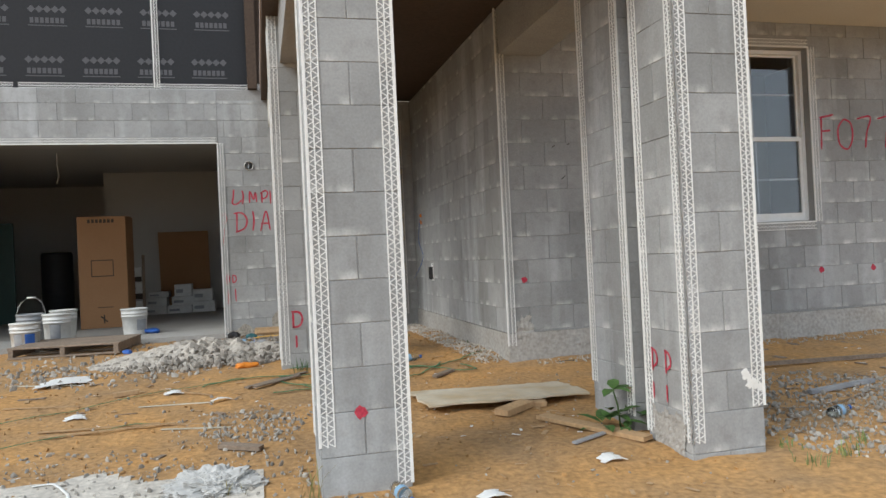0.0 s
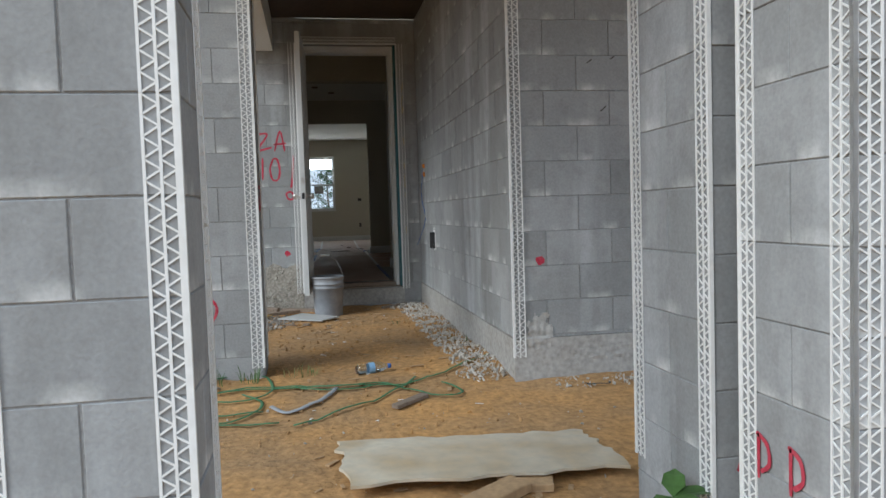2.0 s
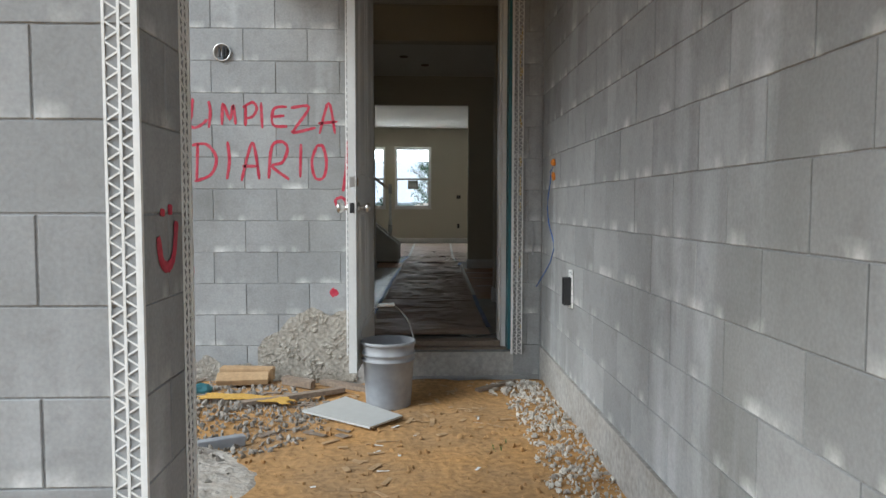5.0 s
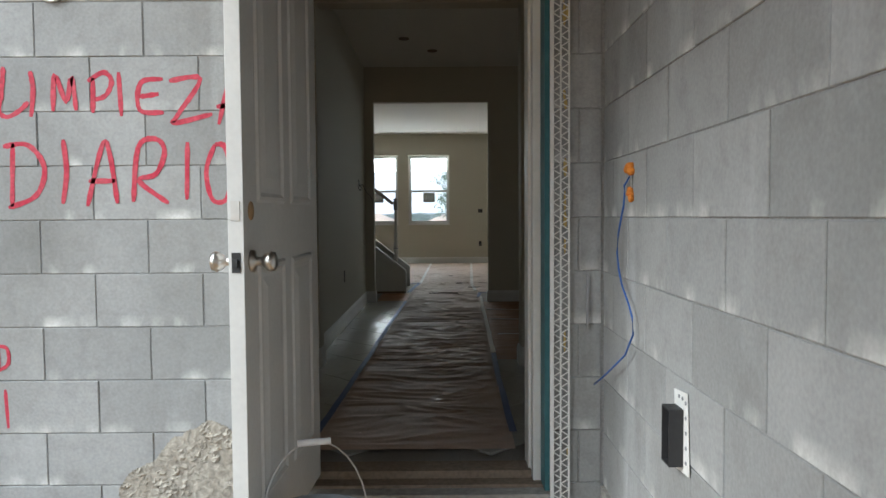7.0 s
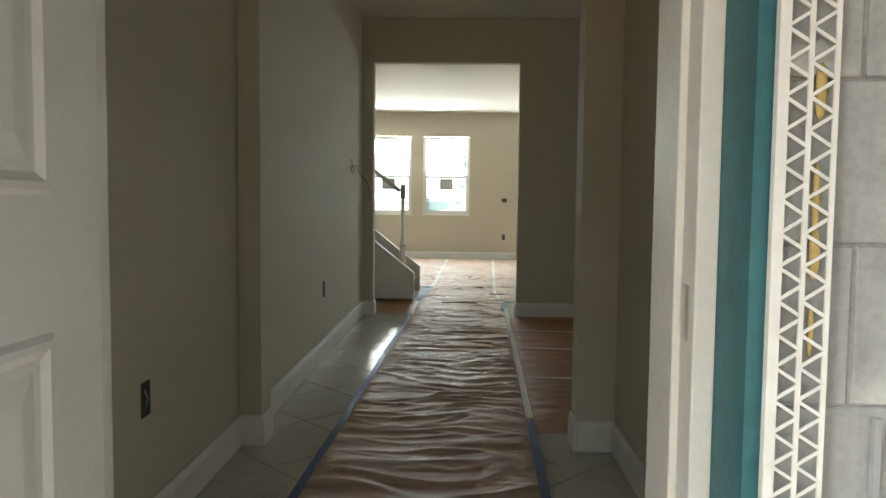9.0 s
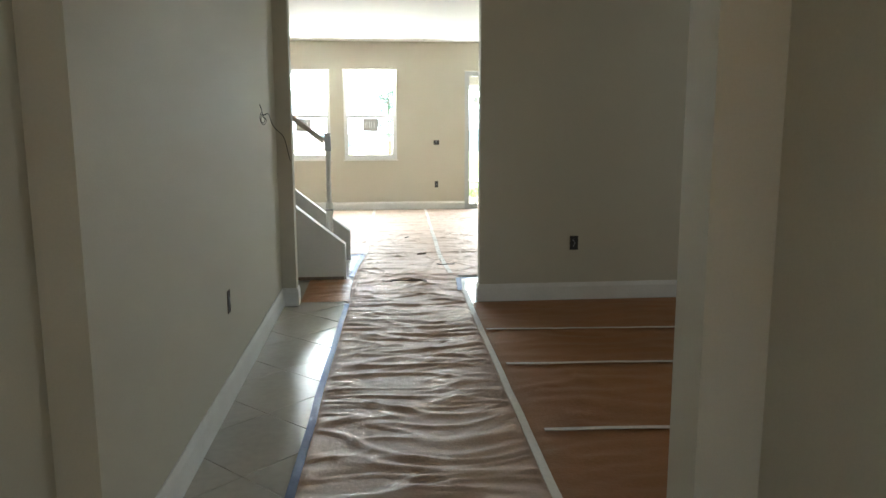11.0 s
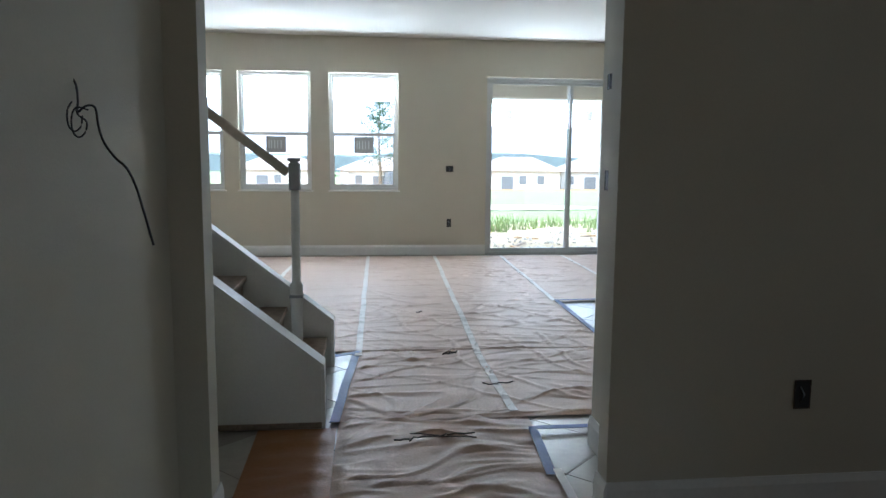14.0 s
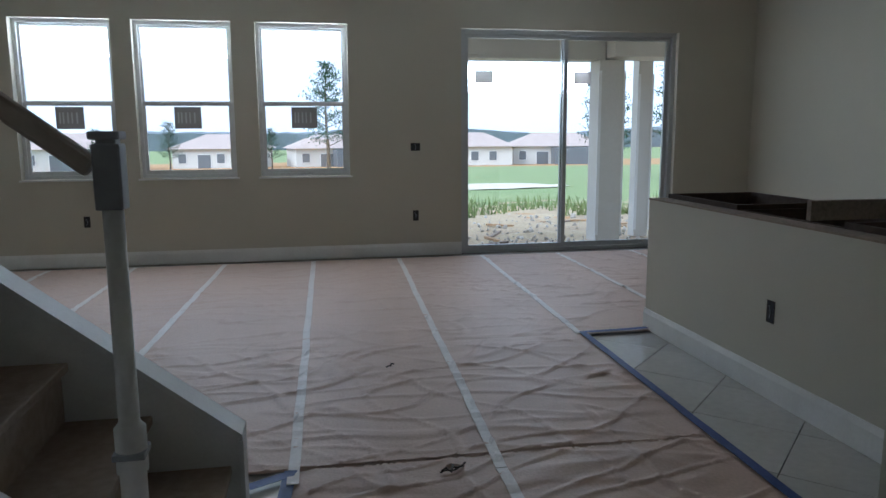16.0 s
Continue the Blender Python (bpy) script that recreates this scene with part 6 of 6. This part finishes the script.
    rubble("gravel", [(-0.9, 3.3, 1.2, 2200, 0.003, 0.02, 0.0), (0.38, 4.6, 0.32, 320, 0.004, 0.022, 0.0), (-0.8, 6.9, 0.9, 500, 0.004, 0.035, 0.0), (-1.6, 7.4, 0.9, 300, 0.004, 0.03, 0.0), (0.3, 3.4, 0.7, 700, 0.003, 0.022, 0.0), (4.0, 3.6, 1.0, 3400, 0.003, 0.022, 0.01), (5.0, 3.3, 1.0, 2200, 0.003, 0.022, 0.0), (0.35, 4.6, 0.5, 240, 0.003, 0.02, 0.0),
                      (1.6, 4.2, 1.6, 260, 0.003, 0.014, 0.0), (-1.5, 6.0, 1.8, 330, 0.004, 0.02, 0.0)], GRAVEL, "loose grey gravel scattered on the sand", 2)
    rubble("wall_gravel", [(2.32, 5.95 + 0.3 * i, 0.17, 320, 0.002, 0.017, 0.03) for i in range(11)] + [(2.75 + 0.3 * i, 5.62, 0.12, 60, 0.003, 0.016, 0.01) for i in range(12)] + [(2.25, 9.0, 0.2, 90, 0.01, 0.03, 0.02)], GRAVEL, "gravel along the foot of the wall", 3)
    rubble("sand_crumbs", [(1.6, 7.6, 1.0, 700, 0.003, 0.016, 0.0), (1.6, 5.8, 1.0, 500, 0.003, 0.014, 0.0), (-1.5, 4.5, 1.6, 500, 0.003, 0.02, 0.0), (1.8, 3.2, 1.0, 300, 0.003, 0.015, 0.0)], SAND, "crumbs of orange sand", 4)
    chips("wood_chips", [(1.2, 5.6, 2.4, 9.2), (0.1, 8.2, 2.3, 9.2), (-2.5, 5, 0.4, 8), (1.2, 2.5, 2.4, 5.0)], 330, WOOD, "wood chips and splinters on the soil", 7, (0.008, 0.045))
    chips("paper_scraps", [(-2.5, 3.5, 0.5, 8.5), (-2.5, 5.5, 0.5, 8.5), (1.2, 3.5, 2.4, 8.5), (3.0, 3.0, 6.0, 5.2)], 170, VINYL, "white paper and plastic scraps on the soil", 8, (0.008, 0.03), 0.15)
    chips("dark_scraps", [(0.1, 8.0, 1.3, 9.2), (-2.4, 4.0, 0.3, 8.8), (3.0, 3.4, 6.2, 5.6)], 160, GREYWOOD, "dark wood scraps on the soil", 9, (0.01, 0.07))
    for i, (x, y) in enumerate(((-0.25, 5.6), (0.1, 5.25), (-0.8, 5.1), (1.35, 3.0), (2.05, 3.25), (3.9, 3.0), (-1.9, 4.6))):
        sheet([(x, y), (x + 0.12, y + 0.02), (x + 0.1, y + 0.1), (x - 0.01, y + 0.07)], 0.004, VINYL, "paper_scrap", "crumpled white paper scrap on the sand", rough=0.012, sub=5)
    for i, (p, q) in enumerate((((-0.31, 5.8), (0.08, 5.46)), ((-0.39, 5.34), (0.1, 5.3)), ((-0.19, 4.82), (0.26, 4.66)), ((-0.17, 4.72), (0.24, 4.6)), ((-1.3, 5.6), (-0.8, 5.5)), ((-1.5, 6.4), (-1.0, 6.3)))):
        plank(p, q, 0.016, 0.006, DRYWALL if i % 2 else WOOD, "thin pale lath lying on the sand", name="lath")
    plank((-0.62, 5.72), (-0.45, 5.74), 0.06, 0.03, WOOD, "short pale wood block on the sand", name="wood_block")
    plank((0.2, 4.2), (0.42, 4.12), 0.07, 0.025, GREYWOOD, "small grey wood scrap on the sand")
    sheet([(-1.3, 6.2), (-0.9, 6.35), (-0.95, 6.6), (-1.25, 6.5)], 0.004, VINYL, "plastic_scrap", "crumpled pale plastic sheet on the soil", rough=0.03, sub=6)
    strap(((-0.65, 3.87), (-0.55, 3.86), (-0.46, 3.72), (-0.44, 3.6)), "pale_cord", 0.008, VINYL, "white cord lying on the gravel")
    for x, y in ((3.05, 3.15), (3.25, 3.02), (3.45, 3.12), (2.95, 2.9), (3.7, 3.05), (1.3, 6.12)):
        tuft(x, y, 16, 0.07, WEED, int(x * 100), label="small tuft of yellow-green grass")
    # coloured litter by the wall
    for nm, x, y, s, mat, lab in (("glove", 0.31, 6.47, (0.1, 0.04, 0.03), ORANGE, "orange work glove on the rubble"), ("tin_can", 0.33, 8.95, (0.07, 0.04, 0.04), TEAL, "crushed teal can in the rubble"), ("cable_coil", 0.12, 9.15, (0.075, 0.055, 0.05), DARK, "black coiled hose end by the wall"),
                                  ("red_wrapper", -0.12, 8.85, (0.05, 0.05, 0.03), RED, "crumpled red wrapper in the rubble"), ("blue_wrapper", -0.95, 8.3, (0.06, 0.04, 0.03), BLUE, "crumpled blue wrapper on the soil"), ("cloth", 0.42, 7.75, (0.14, 0.08, 0.06), GREYPL, "grey cloth scrap on the rubble heap")):
        bm = bmesh.new()
        bmesh.ops.create_icosphere(bm, subdivisions=3, radius=1.0, matrix=Matrix.Diagonal((*s, 1)))
        for v in bm.verts:
            v.co *= 1 + 0.35 * noise.noise(v.co * 25)
            v.co.z = max(v.co.z, -s[2] * 0.6)
        solid(nm, bm, mat, lab, "litter", pose(x, y, ground_z(x, y) + s[2] * 0.6, 0, 0, 30 * x))
    sheet([(0.36, 8.72), (0.9, 8.62), (0.92, 8.70), (0.4, 8.84)], 0.004, material("yellow_paper", (0.6, 0.36, 0.08), 0.8), "yellow_scrap", "torn yellow paper strip in the rubble", z=0.03, rough=0.03, sub=8)
    for i, (x, y, n, h) in enumerate(((0.62, 3.22, 14, 0.2), (0.75, 6.05, 24, 0.12), (0.95, 6.08, 20, 0.1), (1.2, 6.1, 12, 0.08), (3.3, 3.0, 8, 0.07), (3.6, 2.9, 9, 0.06), (2.2, 2.6, 6, 0.05), (4.3, 2.8, 10, 0.08), (2.35, 6.9, 8, 0.06), (0.3, 3.5, 10, 0.08), (2.0, 7.9, 8, 0.05))):
        tuft(x, y, n, h, LEAF if i % 3 else DRYLEAF, i)


def wall_marks():
    """Scratches, plaster splashes and rough patches on the blocks."""
    for x, z, a, L in ((3.02, 1.31, 40, 0.045), (2.94, 1.58, 35, 0.035), (3.08, 1.6, 30, 0.03)):
        bm = boxes((-L / 2, -0.001, -0.003, L / 2, 0.0, 0.003))
        solid("scratch", bm, INK, "short dark scratch on the block wall", "scratch", pose(x, 5.7615, z) @ pose(0, 0, 0, 0, -a, 0), "wall scratches")
    rng = random.Random(14)
    for x, y, z, r, turn in ((2.81, 3.1625, 0.02, 0.028, 0), (2.85, 3.1625, -0.02, 0.036, 0)):
        bm = bmesh.new()
        for k in range(13):
            bmesh.ops.create_icosphere(bm, subdivisions=2, radius=r * rng.uniform(0.2, 0.6), matrix=Matrix.Translation((rng.uniform(-r, r), 0, rng.uniform(-r, r))) @ Matrix.Diagonal((1, 0.15, 1, 1)))
        for v in bm.verts:
            v.co += Vector((v.co.x, 0, v.co.z)) * 0.4 * noise.noise(v.co * 50)
        solid("plaster_splash", bm, VINYL, "white plaster splash on the blocks", "plaster", pose(x, y, z, 0, 0, turn), "plaster splashes")
    for cx, cz, w, h, seed in ((2.60, 0.03, 0.09, 0.13, 1), (3.38, 0.02, 0.1, 0.14, 2), (3.05, -0.1, 0.28, 0.05, 3), (4.6, -0.05, 0.5, 0.06, 4)):
        bm = bmesh.new()
        bmesh.ops.create_grid(bm, x_segments=30, y_segments=30, size=1.0, matrix=Matrix.Rotation(radians(90), 4, "X"))
        drop = []
        for v in bm.verts:
            d = math.hypot(v.co.x, v.co.z) + 0.4 * noise.noise((v.co.x * 3, v.co.z * 3, seed))
            if d > 0.95:
                drop.append(v)
            x, z = cx + v.co.x * w, cz + v.co.z * h
            v.co = Vector((x, 5.752 - 0.004 - 0.009 * noise.noise((x * 30, z * 30, seed)) if z < 0.005 else 5.76 - 0.005 - 0.009 * noise.noise((x * 30, z * 30, seed)), z))
        bmesh.ops.delete(bm, geom=drop, context="VERTS")
        solid("rough_patch", bm, STEM, "rough mortar patch at the foot of the wall", "mortar", kind="stuff")
    # broken face at the foot of the front column
    bm = bmesh.new()
    bmesh.ops.create_grid(bm, x_segments=36, y_segments=30, size=1.0, matrix=Matrix.Rotation(radians(90), 4, "X"))
    drop = []
    for v in bm.verts:
        d = max(abs(v.co.x), abs(v.co.z)) + 0.25 * noise.noise((v.co.x * 3, v.co.z * 3, 9))
        if d > 0.92:
            drop.append(v)
        x, z = v.co.x * 0.17, v.co.z * 0.14
        v.co = Vector((x, -0.003 - 0.012 * abs(noise.noise((x * 35, z * 35, 4))), z))
    bmesh.ops.delete(bm, geom=drop, context="VERTS")
    solid("rough_patch", bm, STEM, "broken mortar face at the foot of the column", "mortar", pose(2.4845, 3.37, -0.3, 0, 0, -90), kind="stuff")
    rng = random.Random(15)
    for k in range(16):
        z = rng.uniform(0.1, 2.1)
        bm = bmesh.new()
        bmesh.ops.create_icosphere(bm, subdivisions=2, radius=1.0, matrix=Matrix.Diagonal((rng.uniform(0.004, 0.008), 0.003, rng.uniform(0.012, 0.05), 1)))
        solid("foam_smear", bm, FOAM, "yellowed foam smear on the corner bead", "foam", pose(2.32 + rng.uniform(-0.012, 0.008), 9.354, z), "foam smears")


FOAM = material("yellowed_foam", (0.6, 0.45, 0.18), 0.8, vary=0.1)
writing()
wall_marks()
porch_fittings()
papered_wall()
garage_things()
yard()

# ---------------------------------------------------------------- behind the house
def lawn():
    gx, gy = np.linspace(-160, 200, 90), list(np.linspace(31.0, 60, 40)) + list(np.linspace(63, 460, 40))
    verts = []
    for j, y in enumerate(gy):
        for x in gx:
            yy = y + (1.2 * noise.noise((x * 0.4, 0, 3)) if j == 0 else 0)
            verts.append((x, yy, ground_z(x, yy) + 0.02))
    w = len(gx)
    faces = [(j * w + i, j * w + i + 1, (j + 1) * w + i + 1, (j + 1) * w + i) for j in range(len(gy) - 1) for i in range(w - 1)]
    me = bpy.data.meshes.new("lawn")
    me.from_pydata(verts, [], faces)
    me.materials.append(GRASS)
    me.shade_smooth()
    tagged(new("lawn", me), "wide green golf lawn behind the house", "lawn", kind="structure")
    bm = bmesh.new()
    ring = []
    for a in np.linspace(0, 2 * math.pi, 40, endpoint=False):
        r = 1 + 0.25 * noise.noise((math.cos(a), math.sin(a), 4))
        x, y = 7.6 + 3.4 * r * math.cos(a), 41 + 2.4 * r * math.sin(a)
        ring.append(bm.verts.new((x, y, ground_z(x, y) + 0.06)))
    bm.faces.new(ring)
    solid("sand_bunker", bm, BUNKER, "pale sand bunker in the lawn", "sand bunker", kind="structure")


def rear_soil():
    """Dry pale soil between the house and the lawn."""
    gx, gy = np.linspace(-30, 40, 280), np.linspace(22.95, 33.0, 90)
    w = len(gx)
    verts = [(x, y, ground_z(x, y) + 0.012 + 0.05 * noise.noise((x * 1.8, y * 2.2, 8)) * min(1.0, y - 23.5 if y > 23.5 else 0)) for y in gy for x in gx]
    faces = [(j * w + i, j * w + i + 1, (j + 1) * w + i + 1, (j + 1) * w + i) for j in range(len(gy) - 1) for i in range(w - 1)]
    me = bpy.data.meshes.new("rear_soil")
    me.from_pydata(verts, [], faces)
    me.materials.append(DIRT)
    me.shade_smooth()
    tagged(new("rear_soil", me), "dry pale soil with rubble behind the house", "soil", kind="structure")


def weeds_strip():
    rng = random.Random(17)
    verts, faces = [], []
    for _ in range(5200):
        y = 28.6 + rng.random() ** 2 * 3.8
        x = rng.uniform(-3, 14)
        if noise.noise((x * 0.5, y * 0.5, 1)) < -0.15:
            continue
        z, h, a = ground_z(x, y), rng.uniform(0.06, 0.32), rng.uniform(0, 3.14)
        c, s = math.cos(a) * 0.02, math.sin(a) * 0.02
        dx, dy = rng.uniform(-0.1, 0.1), rng.uniform(-0.1, 0.1)
        i = len(verts)
        verts += [(x - c, y - s, z), (x + c, y + s, z), (x + dx, y + dy, z + h)]
        faces.append((i, i + 1, i + 2))
    me = bpy.data.meshes.new("tall_weeds")
    me.from_pydata(verts, [], faces)
    me.materials.append(WEED)
    tagged(new("tall_weeds", me), "strip of tall green weeds by the lawn", "weeds", kind="stuff")


FARPANE = material("far_window", (0.16, 0.17, 0.18), 0.3, vary=0.1)


def house(x, y, w, d, seed, wall_h=2.9, roof_h=2.0):
    """A low house with a hipped roof, seen far across the lawn."""
    rng = random.Random(seed)
    z = ground_z(x, y) - 0.1
    h = thing("house", "pale single-storey house with a brown hipped roof", "house", pose(x, y, z, 0, 0, rng.uniform(-12, 12)), "far houses")
    part("wall", boxes((-w / 2, 0, 0, w / 2, d, wall_h)), STUCCO, h)
    bm = bmesh.new()
    o = 0.6
    e = [bm.verts.new(p) for p in ((-w / 2 - o, -o, wall_h + 0.01), (w / 2 + o, -o, wall_h + 0.01), (w / 2 + o, d + o, wall_h + 0.01), (-w / 2 - o, d + o, wall_h + 0.01))]
    r = [bm.verts.new((-w / 2 + d * 0.45, d / 2, wall_h + roof_h)), bm.verts.new((w / 2 - d * 0.45, d / 2, wall_h + roof_h))]
    for f in ((e[0], e[1], r[1], r[0]), (e[2], e[3], r[0], r[1]), (e[1], e[2], r[1]), (e[3], e[0], r[0]), (e[3], e[2], e[1], e[0])):
        bm.faces.new(f)
    part("roof", bm, ROOF, h)
    x0 = -w / 2 + 0.8
    for i in range(int(w / 2.6)):
        ww, hh, zz = (1.9, 2.1, 0.1) if i % 3 == 1 else (1.2, 1.4, 0.9)
        wd = part("window", boxes((x0, -0.06, zz, x0 + ww, -0.005, zz + hh)), WHITE, h)
        part("pane", boxes((x0 + 0.08, -0.08, zz + 0.08, x0 + ww - 0.08, -0.061, zz + hh - 0.08)), FARPANE, wd)
        x0 += 2.6
    if seed % 2 == 0:
        part("screen_porch", boxes((-w * 0.1, -3, 0, w * 0.35, -0.1, wall_h - 0.2)), FARPANE, h, "dark screened rear porch")


def pine(x, y, H, seed):
    rng = random.Random(seed)
    z = ground_z(x, y) - 0.1
    t = thing("pine_tree", "young pine tree with loose green crown", "tree", pose(x, y, z), "pine trees")
    bm = bmesh.new()
    tube(bm, [(0.05 * math.sin(k), 0.04 * k, H * k / 8) for k in range(9)], 0.001, 8)
    for v in bm.verts:
        c = Vector((0.05 * math.sin(v.co.z / H * 8), 0.04 * v.co.z / H * 8, v.co.z))
        off = v.co - c
        v.co = c + Vector((off.x, off.y, 0)).normalized() * 0.11 * H / 6 * (1.1 - v.co.z / H) if off.length > 0 else v.co
    part("trunk", bm, BARK, t)
    limbs = bmesh.new()
    verts, faces = [], []
    for k in range(34):
        f = 0.28 + 0.7 * k / 34
        a = k * 2.4 + rng.uniform(-0.3, 0.3)
        L = H * 0.26 * (1.15 - f) * rng.uniform(0.7, 1.25) + 0.15
        p0 = Vector((0.05 * math.sin(f * 8), 0.3 * f, H * f))
        d = Vector((math.cos(a), math.sin(a), rng.uniform(0.25, 0.6)))
        p1 = p0 + d * L
        tube(limbs, [p0, p0 + d * L * 0.5, p1], 0.02, 5)
        for _ in range(85):
            c = p0.lerp(p1, rng.uniform(0.3, 1.1)) + Vector((rng.gauss(0, 1), rng.gauss(0, 1), rng.gauss(0, 1))) * 0.13 * H / 6
            n = Vector((rng.gauss(0, 1), rng.gauss(0, 1), rng.gauss(0.6, 1))).normalized() * rng.uniform(0.1, 0.22) * H / 6
            s = n.cross(Vector((0.3, 0.2, 1))).normalized() * 0.035 * H / 6
            i = len(verts)
            verts += [tuple(c - s), tuple(c + s), tuple(c + n)]
            faces.append((i, i + 1, i + 2))
    part("limbs", limbs, BARK, t)
    me = bpy.data.meshes.new("crown")
    me.from_pydata(verts, [], faces)
    me.materials.append(PINE)
    ob = new("crown", me)
    ob.parent = t


def backdrop():
    bm = bmesh.new()
    rows = []
    for x in np.linspace(-500, 600, 240):
        h = 6 + 5 * noise.noise((x * 0.008, 1, 0)) + 1.6 * noise.noise((x * 0.07, 2, 0)) + 0.8 * noise.noise((x * 0.3, 3, 0)) + (5 if x > 150 else 0) * min(1.0, max(0.0, (x - 150) / 120))
        rows.append([bm.verts.new((x, 430, -20)), bm.verts.new((x, 430, h - 4)), bm.verts.new((x, 470, h - 3)), bm.verts.new((x, 470, -20))])
    for a, b in zip(rows, rows[1:]):
        for k in range(3):
            bm.faces.new((a[k], b[k], b[k + 1], a[k + 1]))
    setting("backdrop", bm, HILL, "distant wooded hills", "hills")


def patio():
    setting("patio_ceiling", boxes((2.4, BY + 0.21, 2.62, 7.2, 25.2, 2.72)), STUCCO, "pale patio ceiling", "ceiling")
    setting("patio_beam", boxes((2.4, 24.6, 2.28, 5.6, 24.95, 2.615), (5.61, 24.3, 2.3, 7.2, 24.9, 2.615)), STUCCO, "pale patio beam", "beam")
    for x0, y0, x1, y1 in ((5.5, 24.55, 5.86, 24.9), (6.28, 25.0, 6.5, 25.2)):
        c = thing("patio_column", "pale stuccoed patio column with corner beads", "column", pose(x0, y0, -0.22), "patio columns")
        part("shaft", boxes((0, 0, 0.0, x1 - x0, y1 - y0, 2.83 if x0 > 6 else 2.495), bevel=0.01), STUCCO, c)
        for px in (0.0, x1 - x0):
            part("edge_strip", boxes((px - 0.012, -0.012, 0.1, px + 0.03 if px == 0 else px + 0.012, -0.001, 2.35)), VINYL, c)
    rng = random.Random(31)
    for i in range(26):
        x, y = rng.uniform(3, 9), rng.uniform(24.0, 28.2)
        a = rng.uniform(0, 3.1)
        L = rng.uniform(0.2, 0.8)
        plank((x, y), (x + L * math.cos(a), y + L * math.sin(a)), 0.06, 0.03, GREYWOOD if i % 2 else WOOD, "scrap board lying behind the house", name="scrap_board")
    rubble("rear_rubble", [(5.5, 26.0, 3.0, 900, 0.01, 0.06, 0.02), (5.0, 24.0, 1.2, 300, 0.01, 0.05, 0.0)], GRAVEL, "scattered rubble behind the house", 41)


lawn()
rear_soil()
weeds_strip()
for i, (x, y, w) in enumerate(((-27, 112, 13), (-11, 118, 12), (6, 120, 13), (24, 116, 12), (38, 118, 14), (-44, 120, 14))):
    house(x, y, w, 8.0, i)
for x, y, H, s in ((2.6, 58, 6.6, 1), (14.8, 46, 5.2, 2), (19.5, 48, 6.5, 3), (-12, 90, 5.0, 4), (-20, 95, 4.5, 5), (-3, 105, 5, 6), (16, 100, 4.5, 7)):
    pine(x, y, H, s)
backdrop()
patio()


def neighbour_house():
    """The unfinished block house on the next plot."""
    hs = thing("neighbour_house", "unfinished pale block house on the next plot", "house", pose(8.7, 8.6, 0))
    part("wall", boxes((0, 0.01, -0.5, 7.0, 0.2, 2.9), (0, 0.2, -0.5, 0.2, 9.0, 2.9)), MORTAR, hs)
    part("roof", boxes((-0.5, -0.5, 2.91, 7.5, 9.5, 3.1)), BLACKP, hs, "dark roof edge")
    lay_blocks(hs, pose(0, 0.003, 0), 7.0, -0.5, 2.9, shift=0.1)


neighbour_house()

# ---------------------------------------------------------------- pieces of the walls and floors
wall_faces()
tile_floor()
